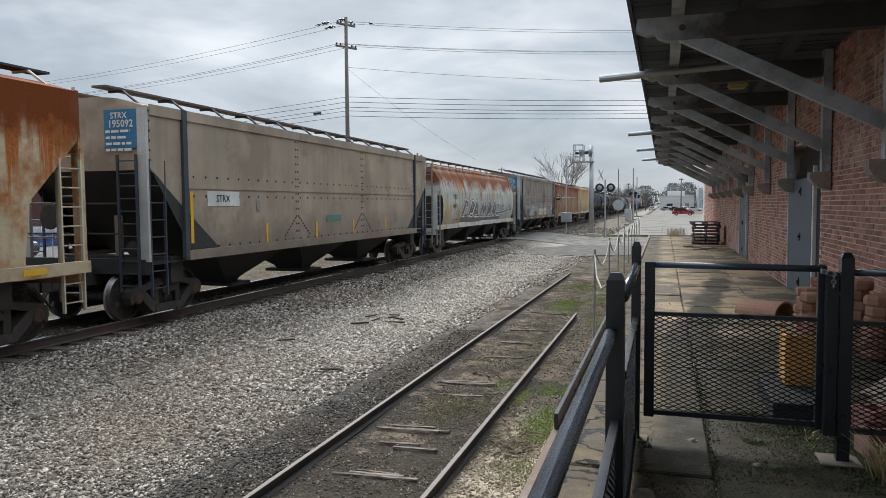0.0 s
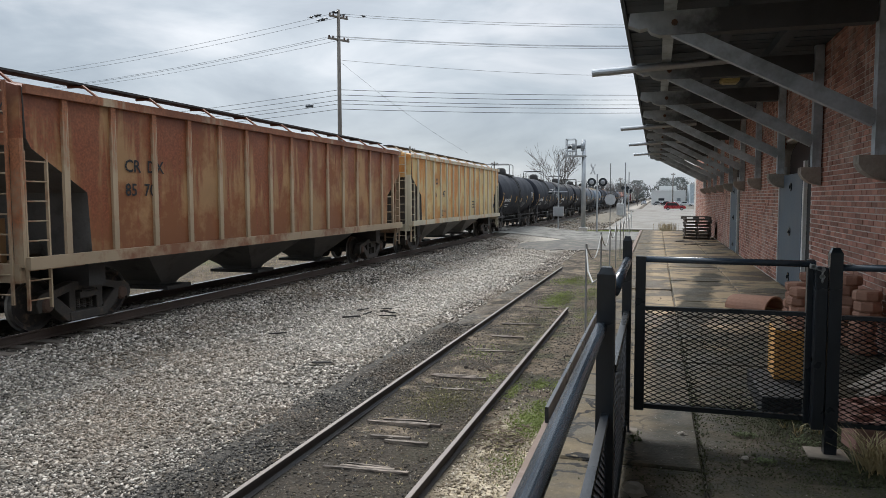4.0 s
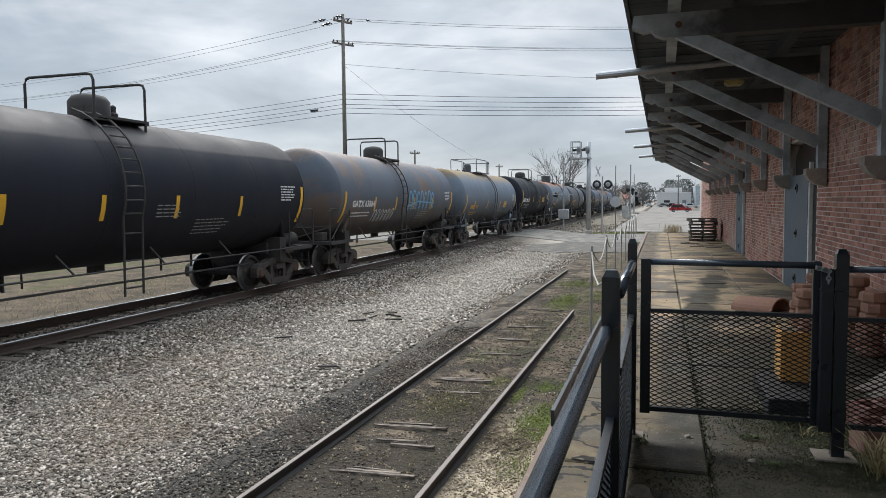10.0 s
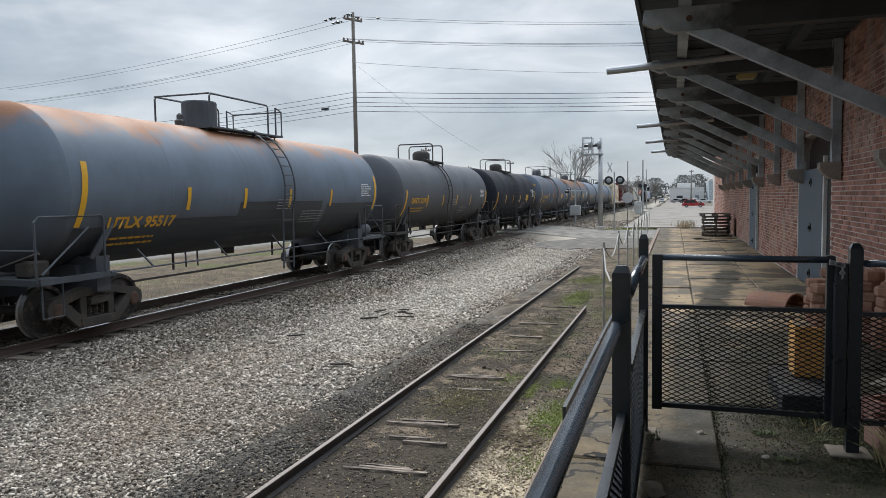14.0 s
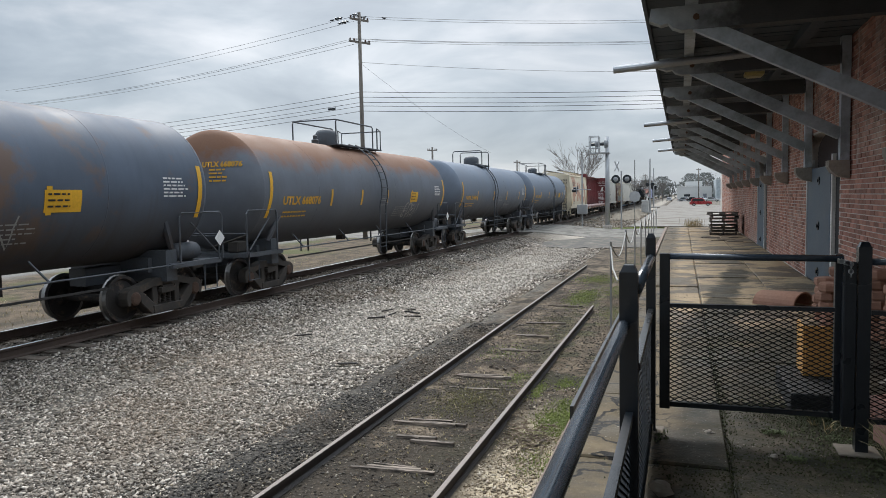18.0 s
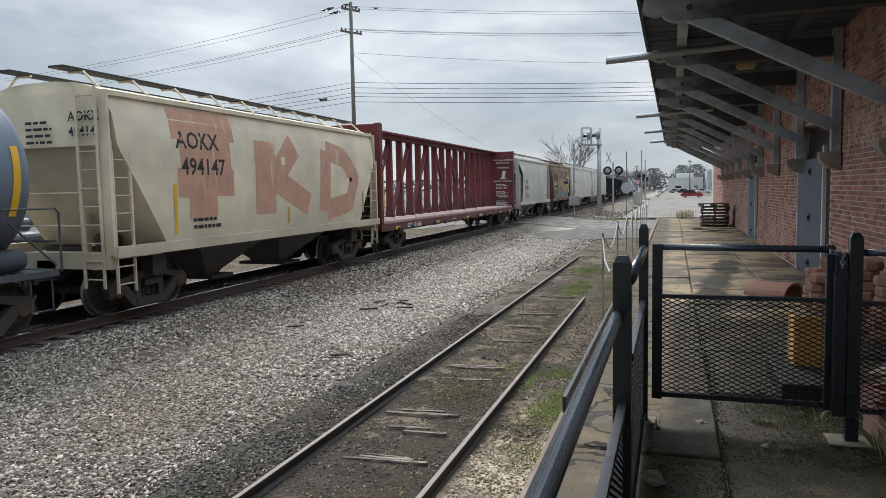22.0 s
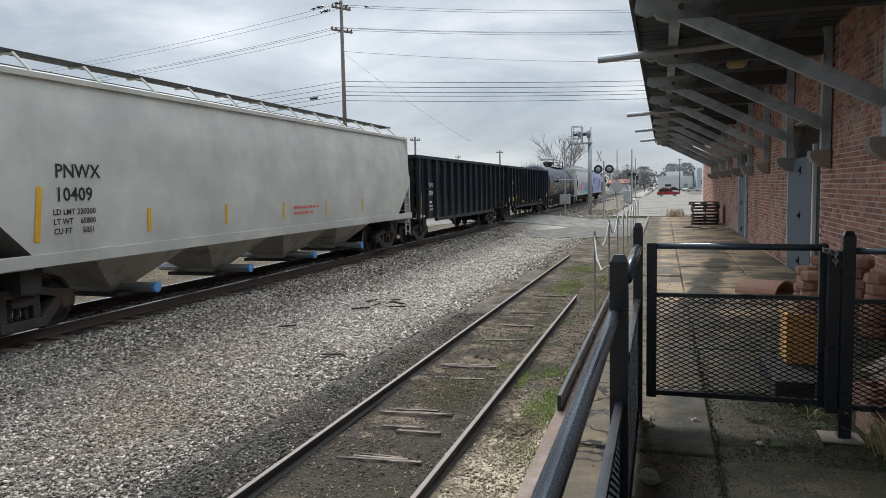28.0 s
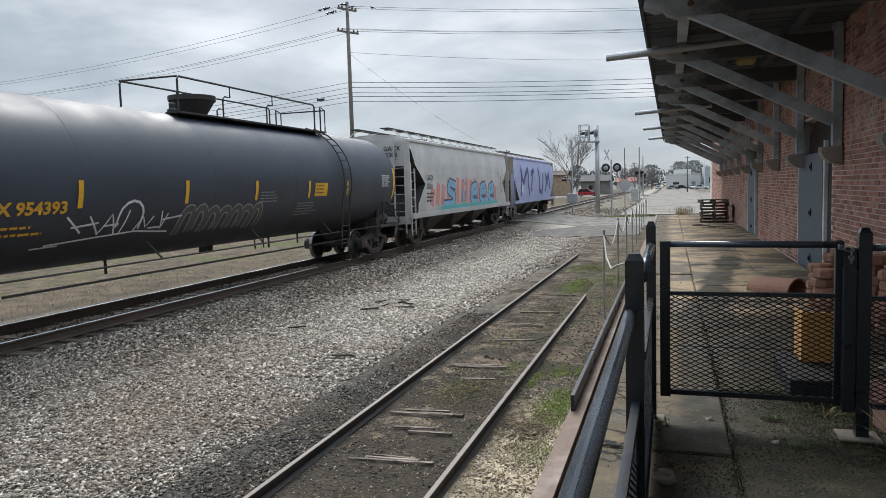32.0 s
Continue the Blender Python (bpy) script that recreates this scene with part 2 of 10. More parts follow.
def ground_material():
    """Gravel, dirt, tan soil and moss over the whole ground sheet, by place."""
    m, t, b = nodes_of("gravel_ground")
    co = t.nodes.new("ShaderNodeTexCoord").outputs["Object"]
    sep = t.nodes.new("ShaderNodeSeparateXYZ")
    t.links.new(co, sep.inputs[0])
    X, Y = sep.outputs[0], sep.outputs[1]
    wob = mk_math(t, "MULTIPLY", mk_math(t, "SUBTRACT", mk_noise(t, co, 0.5, 5), 0.5), 2.4)
    Xw = mk_math(t, "ADD", X, wob)
    vor = t.nodes.new("ShaderNodeTexVoronoi")
    vor.inputs["Scale"].default_value = 17.0
    t.links.new(co, vor.inputs["Vector"])
    vr = t.nodes.new("ShaderNodeSeparateColor")
    t.links.new(vor.outputs["Color"], vr.inputs[0])
    gravel = mk_mix(t, vr.outputs[0], (0.06, 0.052, 0.042), (0.30, 0.265, 0.215))
    gravel = mk_mix(t, mk_range(t, vor.outputs["Distance"], 0.3, 0.75, 0, 0.8), gravel, (0.07, 0.065, 0.06))
    patch = mk_noise(t, co, 0.4, 4)
    gravel = mk_mix(t, mk_range(t, patch, 0.48, 0.7, 0, 0.4), gravel, (0.25, 0.19, 0.14))
    gravel = mk_mix(t, mk_math(t, "MULTIPLY", wheel_track(t, co), 0.62), gravel, (0.43, 0.385, 0.325))
    fine = mk_noise(t, co, 30, 4)
    dirt = mk_mix(t, mk_range(t, mk_noise(t, co, 3.2, 8, 0.7), 0.40, 0.64), (0.042, 0.034, 0.027), (0.26, 0.20, 0.14))
    dirt = mk_mix(t, mk_range(t, fine, 0.58, 0.7, 0, 0.6), dirt, (0.22, 0.20, 0.165))
    tan = mk_mix(t, mk_range(t, mk_noise(t, co, 1.6, 8, 0.7), 0.42, 0.60), (0.15, 0.112, 0.076), (0.06, 0.048, 0.034))
    tan = mk_mix(t, mk_range(t, mk_noise(t, co, 0.7, 7, 0.7, (1.0, 0.5, 1.0)), 0.5, 0.62, 0, 0.75), tan, (0.06, 0.05, 0.036))
    grass = mk_mix(t, mk_range(t, mk_noise(t, co, 6, 5), 0.4, 0.7), (0.07, 0.078, 0.028), (0.12, 0.105, 0.055))
    # siding bed between the grey gravel and the platform
    bed = mk_math(t, "MULTIPLY", mk_range(t, Xw, -1.6, -1.1), mk_range(t, Xw, 3.2, 2.9))
    col = mk_mix(t, bed, gravel, dirt)
    sand = mk_math(t, "MULTIPLY", mk_range(t, Xw, 0.55, 0.95), mk_range(t, mk_noise(t, co, 0.33, 4), 0.38, 0.52))
    col = mk_mix(t, mk_math(t, "MULTIPLY", sand, bed), col, tan)
    # dark bed under the main line: oily, with the train's shadow in its colour
    line_bed = mk_math(t, "MULTIPLY", mk_range(t, Xw, -10.4, -9.7), mk_range(t, Xw, -6.6, -7.3))
    col = mk_mix(t, mk_math(t, "MULTIPLY", line_bed, 0.75), col, mk_mix(t, fine, (0.03, 0.026, 0.023), (0.085, 0.072, 0.06)))
    # tan verge and pale grass beyond the main line
    far = mk_range(t, Xw, -10.2, -11.4)
    col = mk_mix(t, far, col, tan)
    green = mk_math(t, "MULTIPLY", mk_range(t, Xw, -13.0, -14.5), mk_range(t, mk_noise(t, co, 0.25, 4), 0.50, 0.62))
    col = mk_mix(t, green, col, grass)
    lot = mk_range(t, Xw, -21.0, -22.5)
    col = mk_mix(t, lot, col, mk_mix(t, fine, (0.15, 0.145, 0.135), (0.21, 0.20, 0.185)))
    # moss along the platform foot
    moss = mk_math(t, "MULTIPLY", mk_math(t, "MULTIPLY", mk_range(t, Xw, 0.0, 1.0), bed), mk_range(t, mk_noise(t, co, 1.1, 5), 0.50, 0.58, 0, 0.85))
    col = mk_mix(t, moss, col, mk_mix(t, fine, (0.09, 0.115, 0.03), (0.19, 0.225, 0.06)))
    # oily strip beside the siding rail
    Xs = mk_math(t, "ADD", X, mk_math(t, "MULTIPLY", wob, 0.4))
    oily = mk_math(t, "MULTIPLY", mk_range(t, Xs, -2.3, -1.7), mk_range(t, Xs, -0.55, -0.8))
    oily = mk_math(t, "MULTIPLY", oily, mk_range(t, Y, 17.0, 9.0, 0.2, 1.0))
    col = mk_mix(t, mk_math(t, "MULTIPLY", oily, mk_range(t, fine, 0.38, 0.66, 0.93, 0.5)), col, (0.036, 0.034, 0.032))
    # black soil patches between and right of the rails
    soil = mk_math(t, "MULTIPLY", bed, mk_range(t, mk_math(t, "ADD", mk_noise(t, co, 1.1, 8, 0.7), mk_range(t, Y, 12.0, 7.0, -0.02, 0.085)), 0.475, 0.53, 0, 0.9))
    col = mk_mix(t, soil, col, mk_mix(t, fine, (0.02, 0.017, 0.014), (0.07, 0.058, 0.045)))
    # pale sand close to the platform foot
    near = mk_math(t, "MULTIPLY", mk_math(t, "MULTIPLY", mk_range(t, Xs, 0.8, 1.0), mk_range(t, Y, 9.6, 7.4)), mk_range(t, mk_noise(t, co, 1.4, 5), 0.36, 0.5, 0.2, 0.9))
    col = mk_mix(t, near, col, mk_mix(t, vr.outputs[1], (0.36, 0.29, 0.20), (0.66, 0.56, 0.41)))
    t.links.new(col, b.inputs["Base Color"])
    b.inputs["Roughness"].default_value = 0.95
    b.inputs["Specular IOR Level"].default_value = 0.15
    mk_bump(t, b, mk_math(t, "ADD", mk_math(t, "MULTIPLY", vor.outputs["Distance"], -0.8), fine), 0.7, 0.03)
    return m


RAIL = M("rusty_rail_steel", (0.085, 0.06, 0.048), 0.75, 0.2, stain=(0.08, 0.055, 0.045))
RAIL_DARK = M("dark_rail_steel", (0.055, 0.048, 0.045), 0.7, 0.3)
SHINY = M("polished_rail_head", (0.62, 0.62, 0.63), 0.28, 1.0, dark=0.9, bump=0.03)
DULL_HEAD = M("dull_rail_head", (0.165, 0.14, 0.128), 0.55, 0.4, dark=0.75)
TIE = M("weathered_tie_wood", (0.11, 0.088, 0.07), 0.92, stretch=(2, 14, 14), stain=(0.07, 0.058, 0.05), stain_scale=3.0, bump=0.5, vary=0.35)
BLACK_PAINT = M("black_painted_steel", (0.016, 0.020, 0.025), 0.30, 0.0, bump=0.05, spec=0.5)
ENAMEL = M("glossy_black_enamel", (0.04, 0.055, 0.075), 0.20, 0.0, bump=0.02, spec=0.7)
GALV = M("galvanised_steel", (0.42, 0.43, 0.44), 0.5, 0.7, dark=0.8)
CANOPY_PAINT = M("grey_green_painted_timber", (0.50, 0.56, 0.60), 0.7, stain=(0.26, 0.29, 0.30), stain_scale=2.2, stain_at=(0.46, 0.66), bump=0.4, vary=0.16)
# Soffit tone set dark to carry the shade under the roof.
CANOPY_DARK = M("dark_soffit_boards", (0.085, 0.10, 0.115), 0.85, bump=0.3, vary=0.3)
CORBEL = M("weathered_stone", (0.33, 0.30, 0.26), 0.9, stain=(0.16, 0.15, 0.13), bump=0.4)
BRICK = M("old_red_brick", (0.45, 0.225, 0.17), 0.9, stain=(0.56, 0.45, 0.39), stain_at=(0.56, 0.74), stain_scale=1.2, bump=0.5, vary=0.38)
MORTAR = M("lime_mortar", (0.62, 0.57, 0.52), 0.95, bump=0.4)
DOOR_BLUE = M("blue_grey_door_paint", (0.095, 0.128, 0.165), 0.55, bump=0.08)
WHITE_TRIM = M("white_trim_paint", (0.70, 0.70, 0.68), 0.6, stain=(0.4, 0.38, 0.35), bump=0.1)
CONCRETE = M("old_concrete", (0.42, 0.39, 0.35), 0.92, stain=(0.22, 0.2, 0.17), bump=0.3)
ASPHALT = M("worn_asphalt", (0.20, 0.185, 0.16), 0.92, grain=60, stain=(0.085, 0.078, 0.066), stain_at=(0.46, 0.60), stain_scale=1.0, bump=0.3)
CAST = M("dirty_cast_steel", (0.052, 0.045, 0.039), 0.85, 0.0, stain=(0.10, 0.072, 0.052), stain_scale=5, bump=0.25)
WHEEL = M("oily_wheel_steel", (0.035, 0.031, 0.029), 0.8, 0.0, stain=(0.13, 0.09, 0.065), stain_scale=6, bump=0.15)
TREAD = M("bright_wheel_tread", (0.28, 0.27, 0.26), 0.4, 1.0, dark=0.85, bump=0.02)
UNDER = M("grimy_underframe", (0.05, 0.046, 0.043), 0.8, 0.1, bump=0.2)
YELLOW = M("yellow_reflective_tape", (0.74, 0.40, 0.025), 0.5, dark=0.9, bump=0.0)
WHITE_MARK = M("white_stencil_paint", (0.72, 0.72, 0.70), 0.65, dark=0.88, bump=0.0)
DIM_MARK = M("faded_stencil_paint", (0.30, 0.30, 0.29), 0.7, dark=0.8, bump=0.0)
BLACK_MARK = M("black_stencil_paint", (0.02, 0.02, 0.022), 0.6, bump=0.0)
POLE_WOOD = M("weathered_pole_wood", (0.17, 0.15, 0.13), 0.95, stretch=(8, 8, 0.6), stain=(0.08, 0.07, 0.065), bump=0.4)
WIRE = M("dark_cable", (0.03, 0.03, 0.032), 0.6, bump=0.0)
GROUND = ground_material()


def slab_material():
    """Tan concrete slabs: rain stains in broad blotches, moss and dark wet film towards the near end, each slab a shade of its own."""
    m, t, b = nodes_of("stained_mossy_concrete")
    pos = t.nodes.new("ShaderNodeNewGeometry").outputs["Position"]
    sep = t.nodes.new("ShaderNodeSeparateXYZ")
    t.links.new(pos, sep.inputs[0])
    rnd = t.nodes.new("ShaderNodeObjectInfo").outputs["Random"]
    fine = mk_noise(t, pos, 45, 4)
    col = mk_mix(t, mk_range(t, mk_noise(t, pos, 2.2, 6, 0.62), 0.35, 0.68), (0.30, 0.22, 0.135), (0.47, 0.355, 0.22))
    col = mk_mix(t, mk_range(t, rnd, 0, 1, 0.0, 0.4), col, (0.30, 0.235, 0.16))
    rain = mk_noise(t, pos, 1.0, 7, 0.68, (0.9, 1.3, 1.0))
    col = mk_mix(t, mk_range(t, rain, 0.475, 0.55, 0, 0.92), col, mk_mix(t, fine, (0.045, 0.038, 0.03), (0.15, 0.125, 0.095)))
    wet = mk_math(t, "ADD", mk_range(t, sep.outputs[1], 11.0, 6.2, -0.3, 1.0), mk_math(t, "MULTIPLY", mk_math(t, "SUBTRACT", mk_noise(t, pos, 1.1, 6, 0.62), 0.5), 1.5))
    gully = mk_math(t, "ABSOLUTE", mk_math(t, "SUBTRACT", mk_math(t, "ADD", sep.outputs[0], mk_math(t, "MULTIPLY", mk_noise(t, pos, 1.6, 6, 0.62), 0.7)), mk_math(t, "ADD", mk_math(t, "MULTIPLY", sep.outputs[1], 0.11), 2.47)))
    wet = mk_math(t, "ADD", wet, mk_math(t, "MULTIPLY", mk_range(t, gully, 0.34, 0.14, 0.0, 0.75), mk_range(t, sep.outputs[1], 19.0, 15.0)))
    wet = mk_math(t, "MULTIPLY", mk_range(t, wet, 0.0, 0.4, 0, 0.92), mk_range(t, sep.outputs[0], 2.45, 2.8, 0.05, 1.0))
    dark = mk_mix(t, mk_range(t, mk_noise(t, pos, 5.0, 6, 0.65), 0.4, 0.66), (0.015, 0.0165, 0.011), (0.060, 0.051, 0.035))
    col = mk_mix(t, wet, col, dark)
    worn = mk_math(t, "MULTIPLY", mk_range(t, sep.outputs[0], 2.75, 2.5), mk_range(t, mk_noise(t, pos, 3.5, 7, 0.7), 0.36, 0.62, 0.62, 0.95))
    col = mk_mix(t, worn, col, (0.085, 0.066, 0.038))
    grit = mk_math(t, "MULTIPLY", mk_range(t, mk_noise(t, pos, 60, 2), 0.68, 0.72), mk_range(t, sep.outputs[1], 7.0, 5.5, 0, 0.6))
    col = mk_mix(t, grit, col, (0.36, 0.34, 0.29))
    crack = t.nodes.new("ShaderNodeTexVoronoi")
    crack.feature = "DISTANCE_TO_EDGE"
    crack.inputs["Scale"].default_value = 1.7
    warp = t.nodes.new("ShaderNodeVectorMath")
    warp.operation = "ADD"
    wn = t.nodes.new("ShaderNodeTexNoise")
    wn.inputs["Scale"].default_value = 2.5
    wn.inputs["Detail"].default_value = 5.0
    t.links.new(pos, wn.inputs["Vector"])
    t.links.new(pos, warp.inputs[0])
    t.links.new(wn.outputs["Color"], warp.inputs[1])
    t.links.new(warp.outputs[0], crack.inputs["Vector"])
    broad = mk_math(t, "MULTIPLY", crack.outputs["Distance"], mk_range(t, sep.outputs[0], 2.75, 2.5, 1.0, 0.42))
    line = mk_math(t, "MULTIPLY", mk_range(t, broad, 0.022, 0.008), mk_range(t, sep.outputs[0], 2.75, 2.6, 0.12, 1.0))
    col = mk_mix(t, line, col, (0.012, 0.011, 0.010))
    t.links.new(col, b.inputs["Base Color"])
    t.links.new(mk_range(t, rain, 0.45, 0.6, 0.85, 0.62), b.inputs["Roughness"])
    b.inputs["Specular IOR Level"].default_value = 0.3
    mk_bump(t, b, mk_math(t, "ADD", fine, mk_noise(t, pos, 6, 6)), 0.5, 0.012)
    return m


SLAB_MAT = slab_material()

# ---- mesh helpers ----


def finish(name, bm, mat, smooth=False):
    me = bpy.data.meshes.new(name)
    bmesh.ops.recalc_face_normals(bm, faces=bm.faces)
    if smooth:
        for f in bm.faces:
            f.smooth = True
    bm.to_mesh(me)
    bm.free()
    if mat:
        me.materials.append(mat)
    return me


def part(name, bm, mat, parent, label="", smooth=False, at=None):
    """One mesh object under a thing or a part."""
    ob = new(name, finish(name, bm, mat, smooth))
    ob.parent = parent
    if at is not None:
        ob.matrix_basis = at
    if label:
        ob["label"] = label
    return ob


def mpart(name, mesh, parent, at=None, label=""):
    """A part on a mesh that it shares with its like."""
    ob = new(name, mesh)
    ob.parent = parent
    if at is not None:
        ob.matrix_basis = at
    if label:
        ob["label"] = label
    return ob


def thing(name, label, category, at=None, group="", kind=""):
    ob = new(name)
    ob.empty_display_size = 0.2
    if at is not None:
        ob.matrix_basis = at
    return tagged(ob, label, category, group, kind)


def solid(name, bm, mat, label, category="", group="", kind="", at=None, smooth=False):
    ob = new(name, finish(name, bm, mat, smooth))
    if at is not None:
        ob.matrix_basis = at
    return tagged(ob, label, category, group, kind)


def bx(bm, x0, x1, y0, y1, z0, z1, m=None):
    """A block between two corners."""
    vs = [bm.verts.new(((x0, x1)[i & 1], (y0, y1)[i >> 1 & 1], (z0, z1)[i >> 2])) for i in range(8)]
    if m is not None:
        for v in vs:
            v.co = m @ v.co
    for q in ((0, 2, 3, 1), (4, 5, 7, 6), (0, 1, 5, 4), (2, 6, 7, 3), (0, 4, 6, 2), (1, 3, 7, 5)):
        bm.faces.new([vs[i] for i in q])
    return vs


def boxes(*rows):
    bm = bmesh.new()
    for r in rows:
        bx(bm, *r)
    return bm


def soft(bm, w=0.01, seg=1):
    bmesh.ops.bevel(bm, geom=list(bm.edges), offset=w, segments=seg, affect="EDGES", clamp_overlap=True)
    return bm


def frame_of(a, b):
    a, b = Vector(a), Vector(b)
    return a, b, (b - a).normalized().to_track_quat("Z", "Y").to_matrix()


def rod(bm, a, b, r, n=8, r2=None, caps=True):
    """A round bar from a to b."""
    a, b, rot = frame_of(a, b)
    r2 = r if r2 is None else r2
    rings = []
    for p, rr in ((a, r), (b, r2)):
        rings.append([bm.verts.new(p + rot @ Vector((math.cos(k * math.tau / n) * rr, math.sin(k * math.tau / n) * rr, 0))) for k in range(n)])
    for k in range(n):
        bm.faces.new((rings[0][k], rings[0][(k + 1) % n], rings[1][(k + 1) % n], rings[1][k]))
    if caps:
        bm.faces.new(rings[0][::-1])
        bm.faces.new(rings[1])
    return bm


def bar(bm, a, b, w, h, up=(0, 0, 1)):
    """A rectangular bar from a to b, w wide and h high."""
    a, b = Vector(a), Vector(b)
    d = (b - a).normalized()
    s = d.cross(Vector(up))
    s = s.normalized() if s.length > 1e-5 else Vector((1, 0, 0))
    u = s.cross(d)
    vs = [bm.verts.new(p + s * (w / 2 * i) + u * (h / 2 * j)) for p in (a, b) for i, j in ((-1, -1), (1, -1), (1, 1), (-1, 1))]
    for q in ((0, 1, 2, 3), (7, 6, 5, 4), (0, 4, 5, 1), (1, 5, 6, 2), (2, 6, 7, 3), (3, 7, 4, 0)):
        bm.faces.new([vs[i] for i in q])
    return bm


def pipe(bm, pts, r, n=6):
    """A bent pipe through points."""
    pts = [Vector(p) for p in pts]
    rings = []
    for i, p in enumerate(pts):
        d = (pts[min(i + 1, len(pts) - 1)] - pts[max(i - 1, 0)]).normalized()
        ref = Vector((0, 0, 1)) if abs(d.z) < 0.95 else Vector((1, 0, 0))
        s = d.cross(ref).normalized()
        u = s.cross(d)
        rings.append([bm.verts.new(p + (s * math.cos(k * math.tau / n) + u * math.sin(k * math.tau / n)) * r) for k in range(n)])
    for a, b in zip(rings, rings[1:]):
        for k in range(n):
            bm.faces.new((a[k], a[(k + 1) % n], b[(k + 1) % n], b[k]))
    bm.faces.new(rings[0][::-1])
    bm.faces.new(rings[-1])
    return bm


def prism(bm, prof, y0, y1):
    """A profile of (x, z) drawn out along y."""
    a = [bm.verts.new((x, y0, z)) for x, z in prof]
    b = [bm.verts.new((x, y1, z)) for x, z in prof]
    n = len(prof)
    for k in range(n):
        bm.faces.new((a[k], a[(k + 1) % n], b[(k + 1) % n], b[k]))
    bm.faces.new(a[::-1])
    bm.faces.new(b)
    return bm


def plate(bm, prof, x0, x1):
    """A profile of (y, z) drawn out along x."""
    a = [bm.verts.new((x0, y, z)) for y, z in prof]
    b = [bm.verts.new((x1, y, z)) for y, z in prof]
    n = len(prof)
    for k in range(n):
        bm.faces.new((a[k], a[(k + 1) % n], b[(k + 1) % n], b[k]))
    bm.faces.new(a[::-1])
    bm.faces.new(b)
    return bm


def spin(bm, prof, n=32, axis="y", centre=(0, 0, 0)):
    """A profile of (radius, along) turned round an axis."""
    c = Vector(centre)
    rings = []
    for r, s in prof:
        ring = []
        for k in range(n):
            a = k * math.tau / n
            if axis == "y":
                v = Vector((math.sin(a) * r, s, math.cos(a) * r))
            elif axis == "x":
                v = Vector((s, math.sin(a) * r, math.cos(a) * r))
            else:
                v = Vector((math.cos(a) * r, math.sin(a) * r, s))
            ring.append(bm.verts.new(c + v))
        rings.append(ring)
    for a, b in zip(rings, rings[1:]):
        for k in range(n):
            bm.faces.new((a[k], a[(k + 1) % n], b[(k + 1) % n], b[k]))
    bm.faces.new(rings[0][::-1])
    bm.faces.new(rings[-1])
    return bm

# ---- ground, tracks, platform, depot ----
TRACK_X, RAIL_Z = -8.40, 0.449
PLAT_Z, PLAT_X0, WALL_X = 1.15, 2.03, 4.98


def ground_height(x, y):
    """Ballast shoulder under the main line, a slight fall towards the siding and away."""
    d = abs(x - TRACK_X)
    sh = 0.225 * max(0.0, min(1.0, (3.3 - d) / 1.4))
    base = 0.03 + 0.03 * max(0.0, min(1.0, (x + 1.6) / 0.6))
    fall = -0.0045 * max(0.0, min(y, 30.0)) if x > -4 else -0.0045 * max(0.0, min(y, 30.0)) * max(0.0, (x + 8) / 4)
    g = base + sh + fall + 0.035 * noise.noise(Vector((x * 0.6, y * 0.6, 0)))
    if 42.5 < y < 46.45 and 1.5 < d < 16:
        verge = 0.03 + (RAIL_Z - 0.07) * max(0.0, min(1.0, (5.5 - d) / 3.7))
        g += max(0.0, verge - g) * (y - 42.5) / 3.9
    return g


def build_ground():
    xs = [-3000, -900, -300, -120, -60, -40, -30, -24, -20, -17, -15] + [-13.5 + 0.5 * i for i in range(33)] + [4, 6, 10, 20, 60, 200, 800, 3000]
    ys = [-600, -120, -40, -15, -5] + [-2 + 0.6 * i for i in range(60)] + [36, 40, 42.4, 43.6, 45, 46.4, 46.5, 50, 56, 62, 70, 80, 95, 120, 160, 220, 320, 500, 900, 1800, 4500]
    bm = bmesh.new()
    grid = [[bm.verts.new((x, y, ground_height(x, y))) for x in xs] for y in ys]
    for a, b in zip(grid, grid[1:]):
        for i in range(len(xs) - 1):
            bm.faces.new((a[i], a[i + 1], b[i + 1], b[i]))
    return solid("ground", bm, GROUND, "grey gravel yard with dirt, tan soil and moss", "ground", kind="structure", smooth=True)


build_ground()


def rail_profile(h, top):
    """Foot, web and head of a rail, top at z = top."""
    z = top - h
    return [(-0.07, z), (0.07, z), (0.07, z + 0.012), (0.012, z + 0.035), (0.012, top - 0.045), (0.036, top - 0.036), (0.036, top - 0.006),
            (-0.036, top - 0.006), (-0.036, top - 0.036), (-0.012, top - 0.045), (-0.012, z + 0.035), (-0.07, z + 0.012)]


def build_track(name, cx, top, spans, h, mat, head, label, slim=1.0):
    th = thing(name, label, "railway track", kind="structure")
    for dx, (y0, y1), fall in spans:
        bm = prism(bmesh.new(), [(cx + dx + x * slim, z) for x, z in rail_profile(h, top)], y0, y1)
        for v in bm.verts:
            v.co.z += fall * (v.co.y - 6)
        rail = part("rail", bm, mat, th)
        bm = boxes((cx + dx - 0.034 * slim, cx + dx + 0.034 * slim, y0, y1, top - 0.006, top))
        for v in bm.verts:
            v.co.z += fall * (v.co.y - 6)
        part("rail_head", bm, head, rail)
    return th


main_track = build_track("main_track", TRACK_X, RAIL_Z, ((-0.75, (-60, 700), 0), (0.75, (-60, 700), 0)), 0.18, RAIL, SHINY,
                         "main line track with polished rails on wooden ties")
siding = build_track("siding_track", 0.0, 0.16, ((-0.75, (-3, 28.0), -0.0058), (0.75, (-3, 17.2), -0.0058)), 0.13, RAIL_DARK, DULL_HEAD,
                     "disused siding rails sunk in dirt, cut short", 0.68)


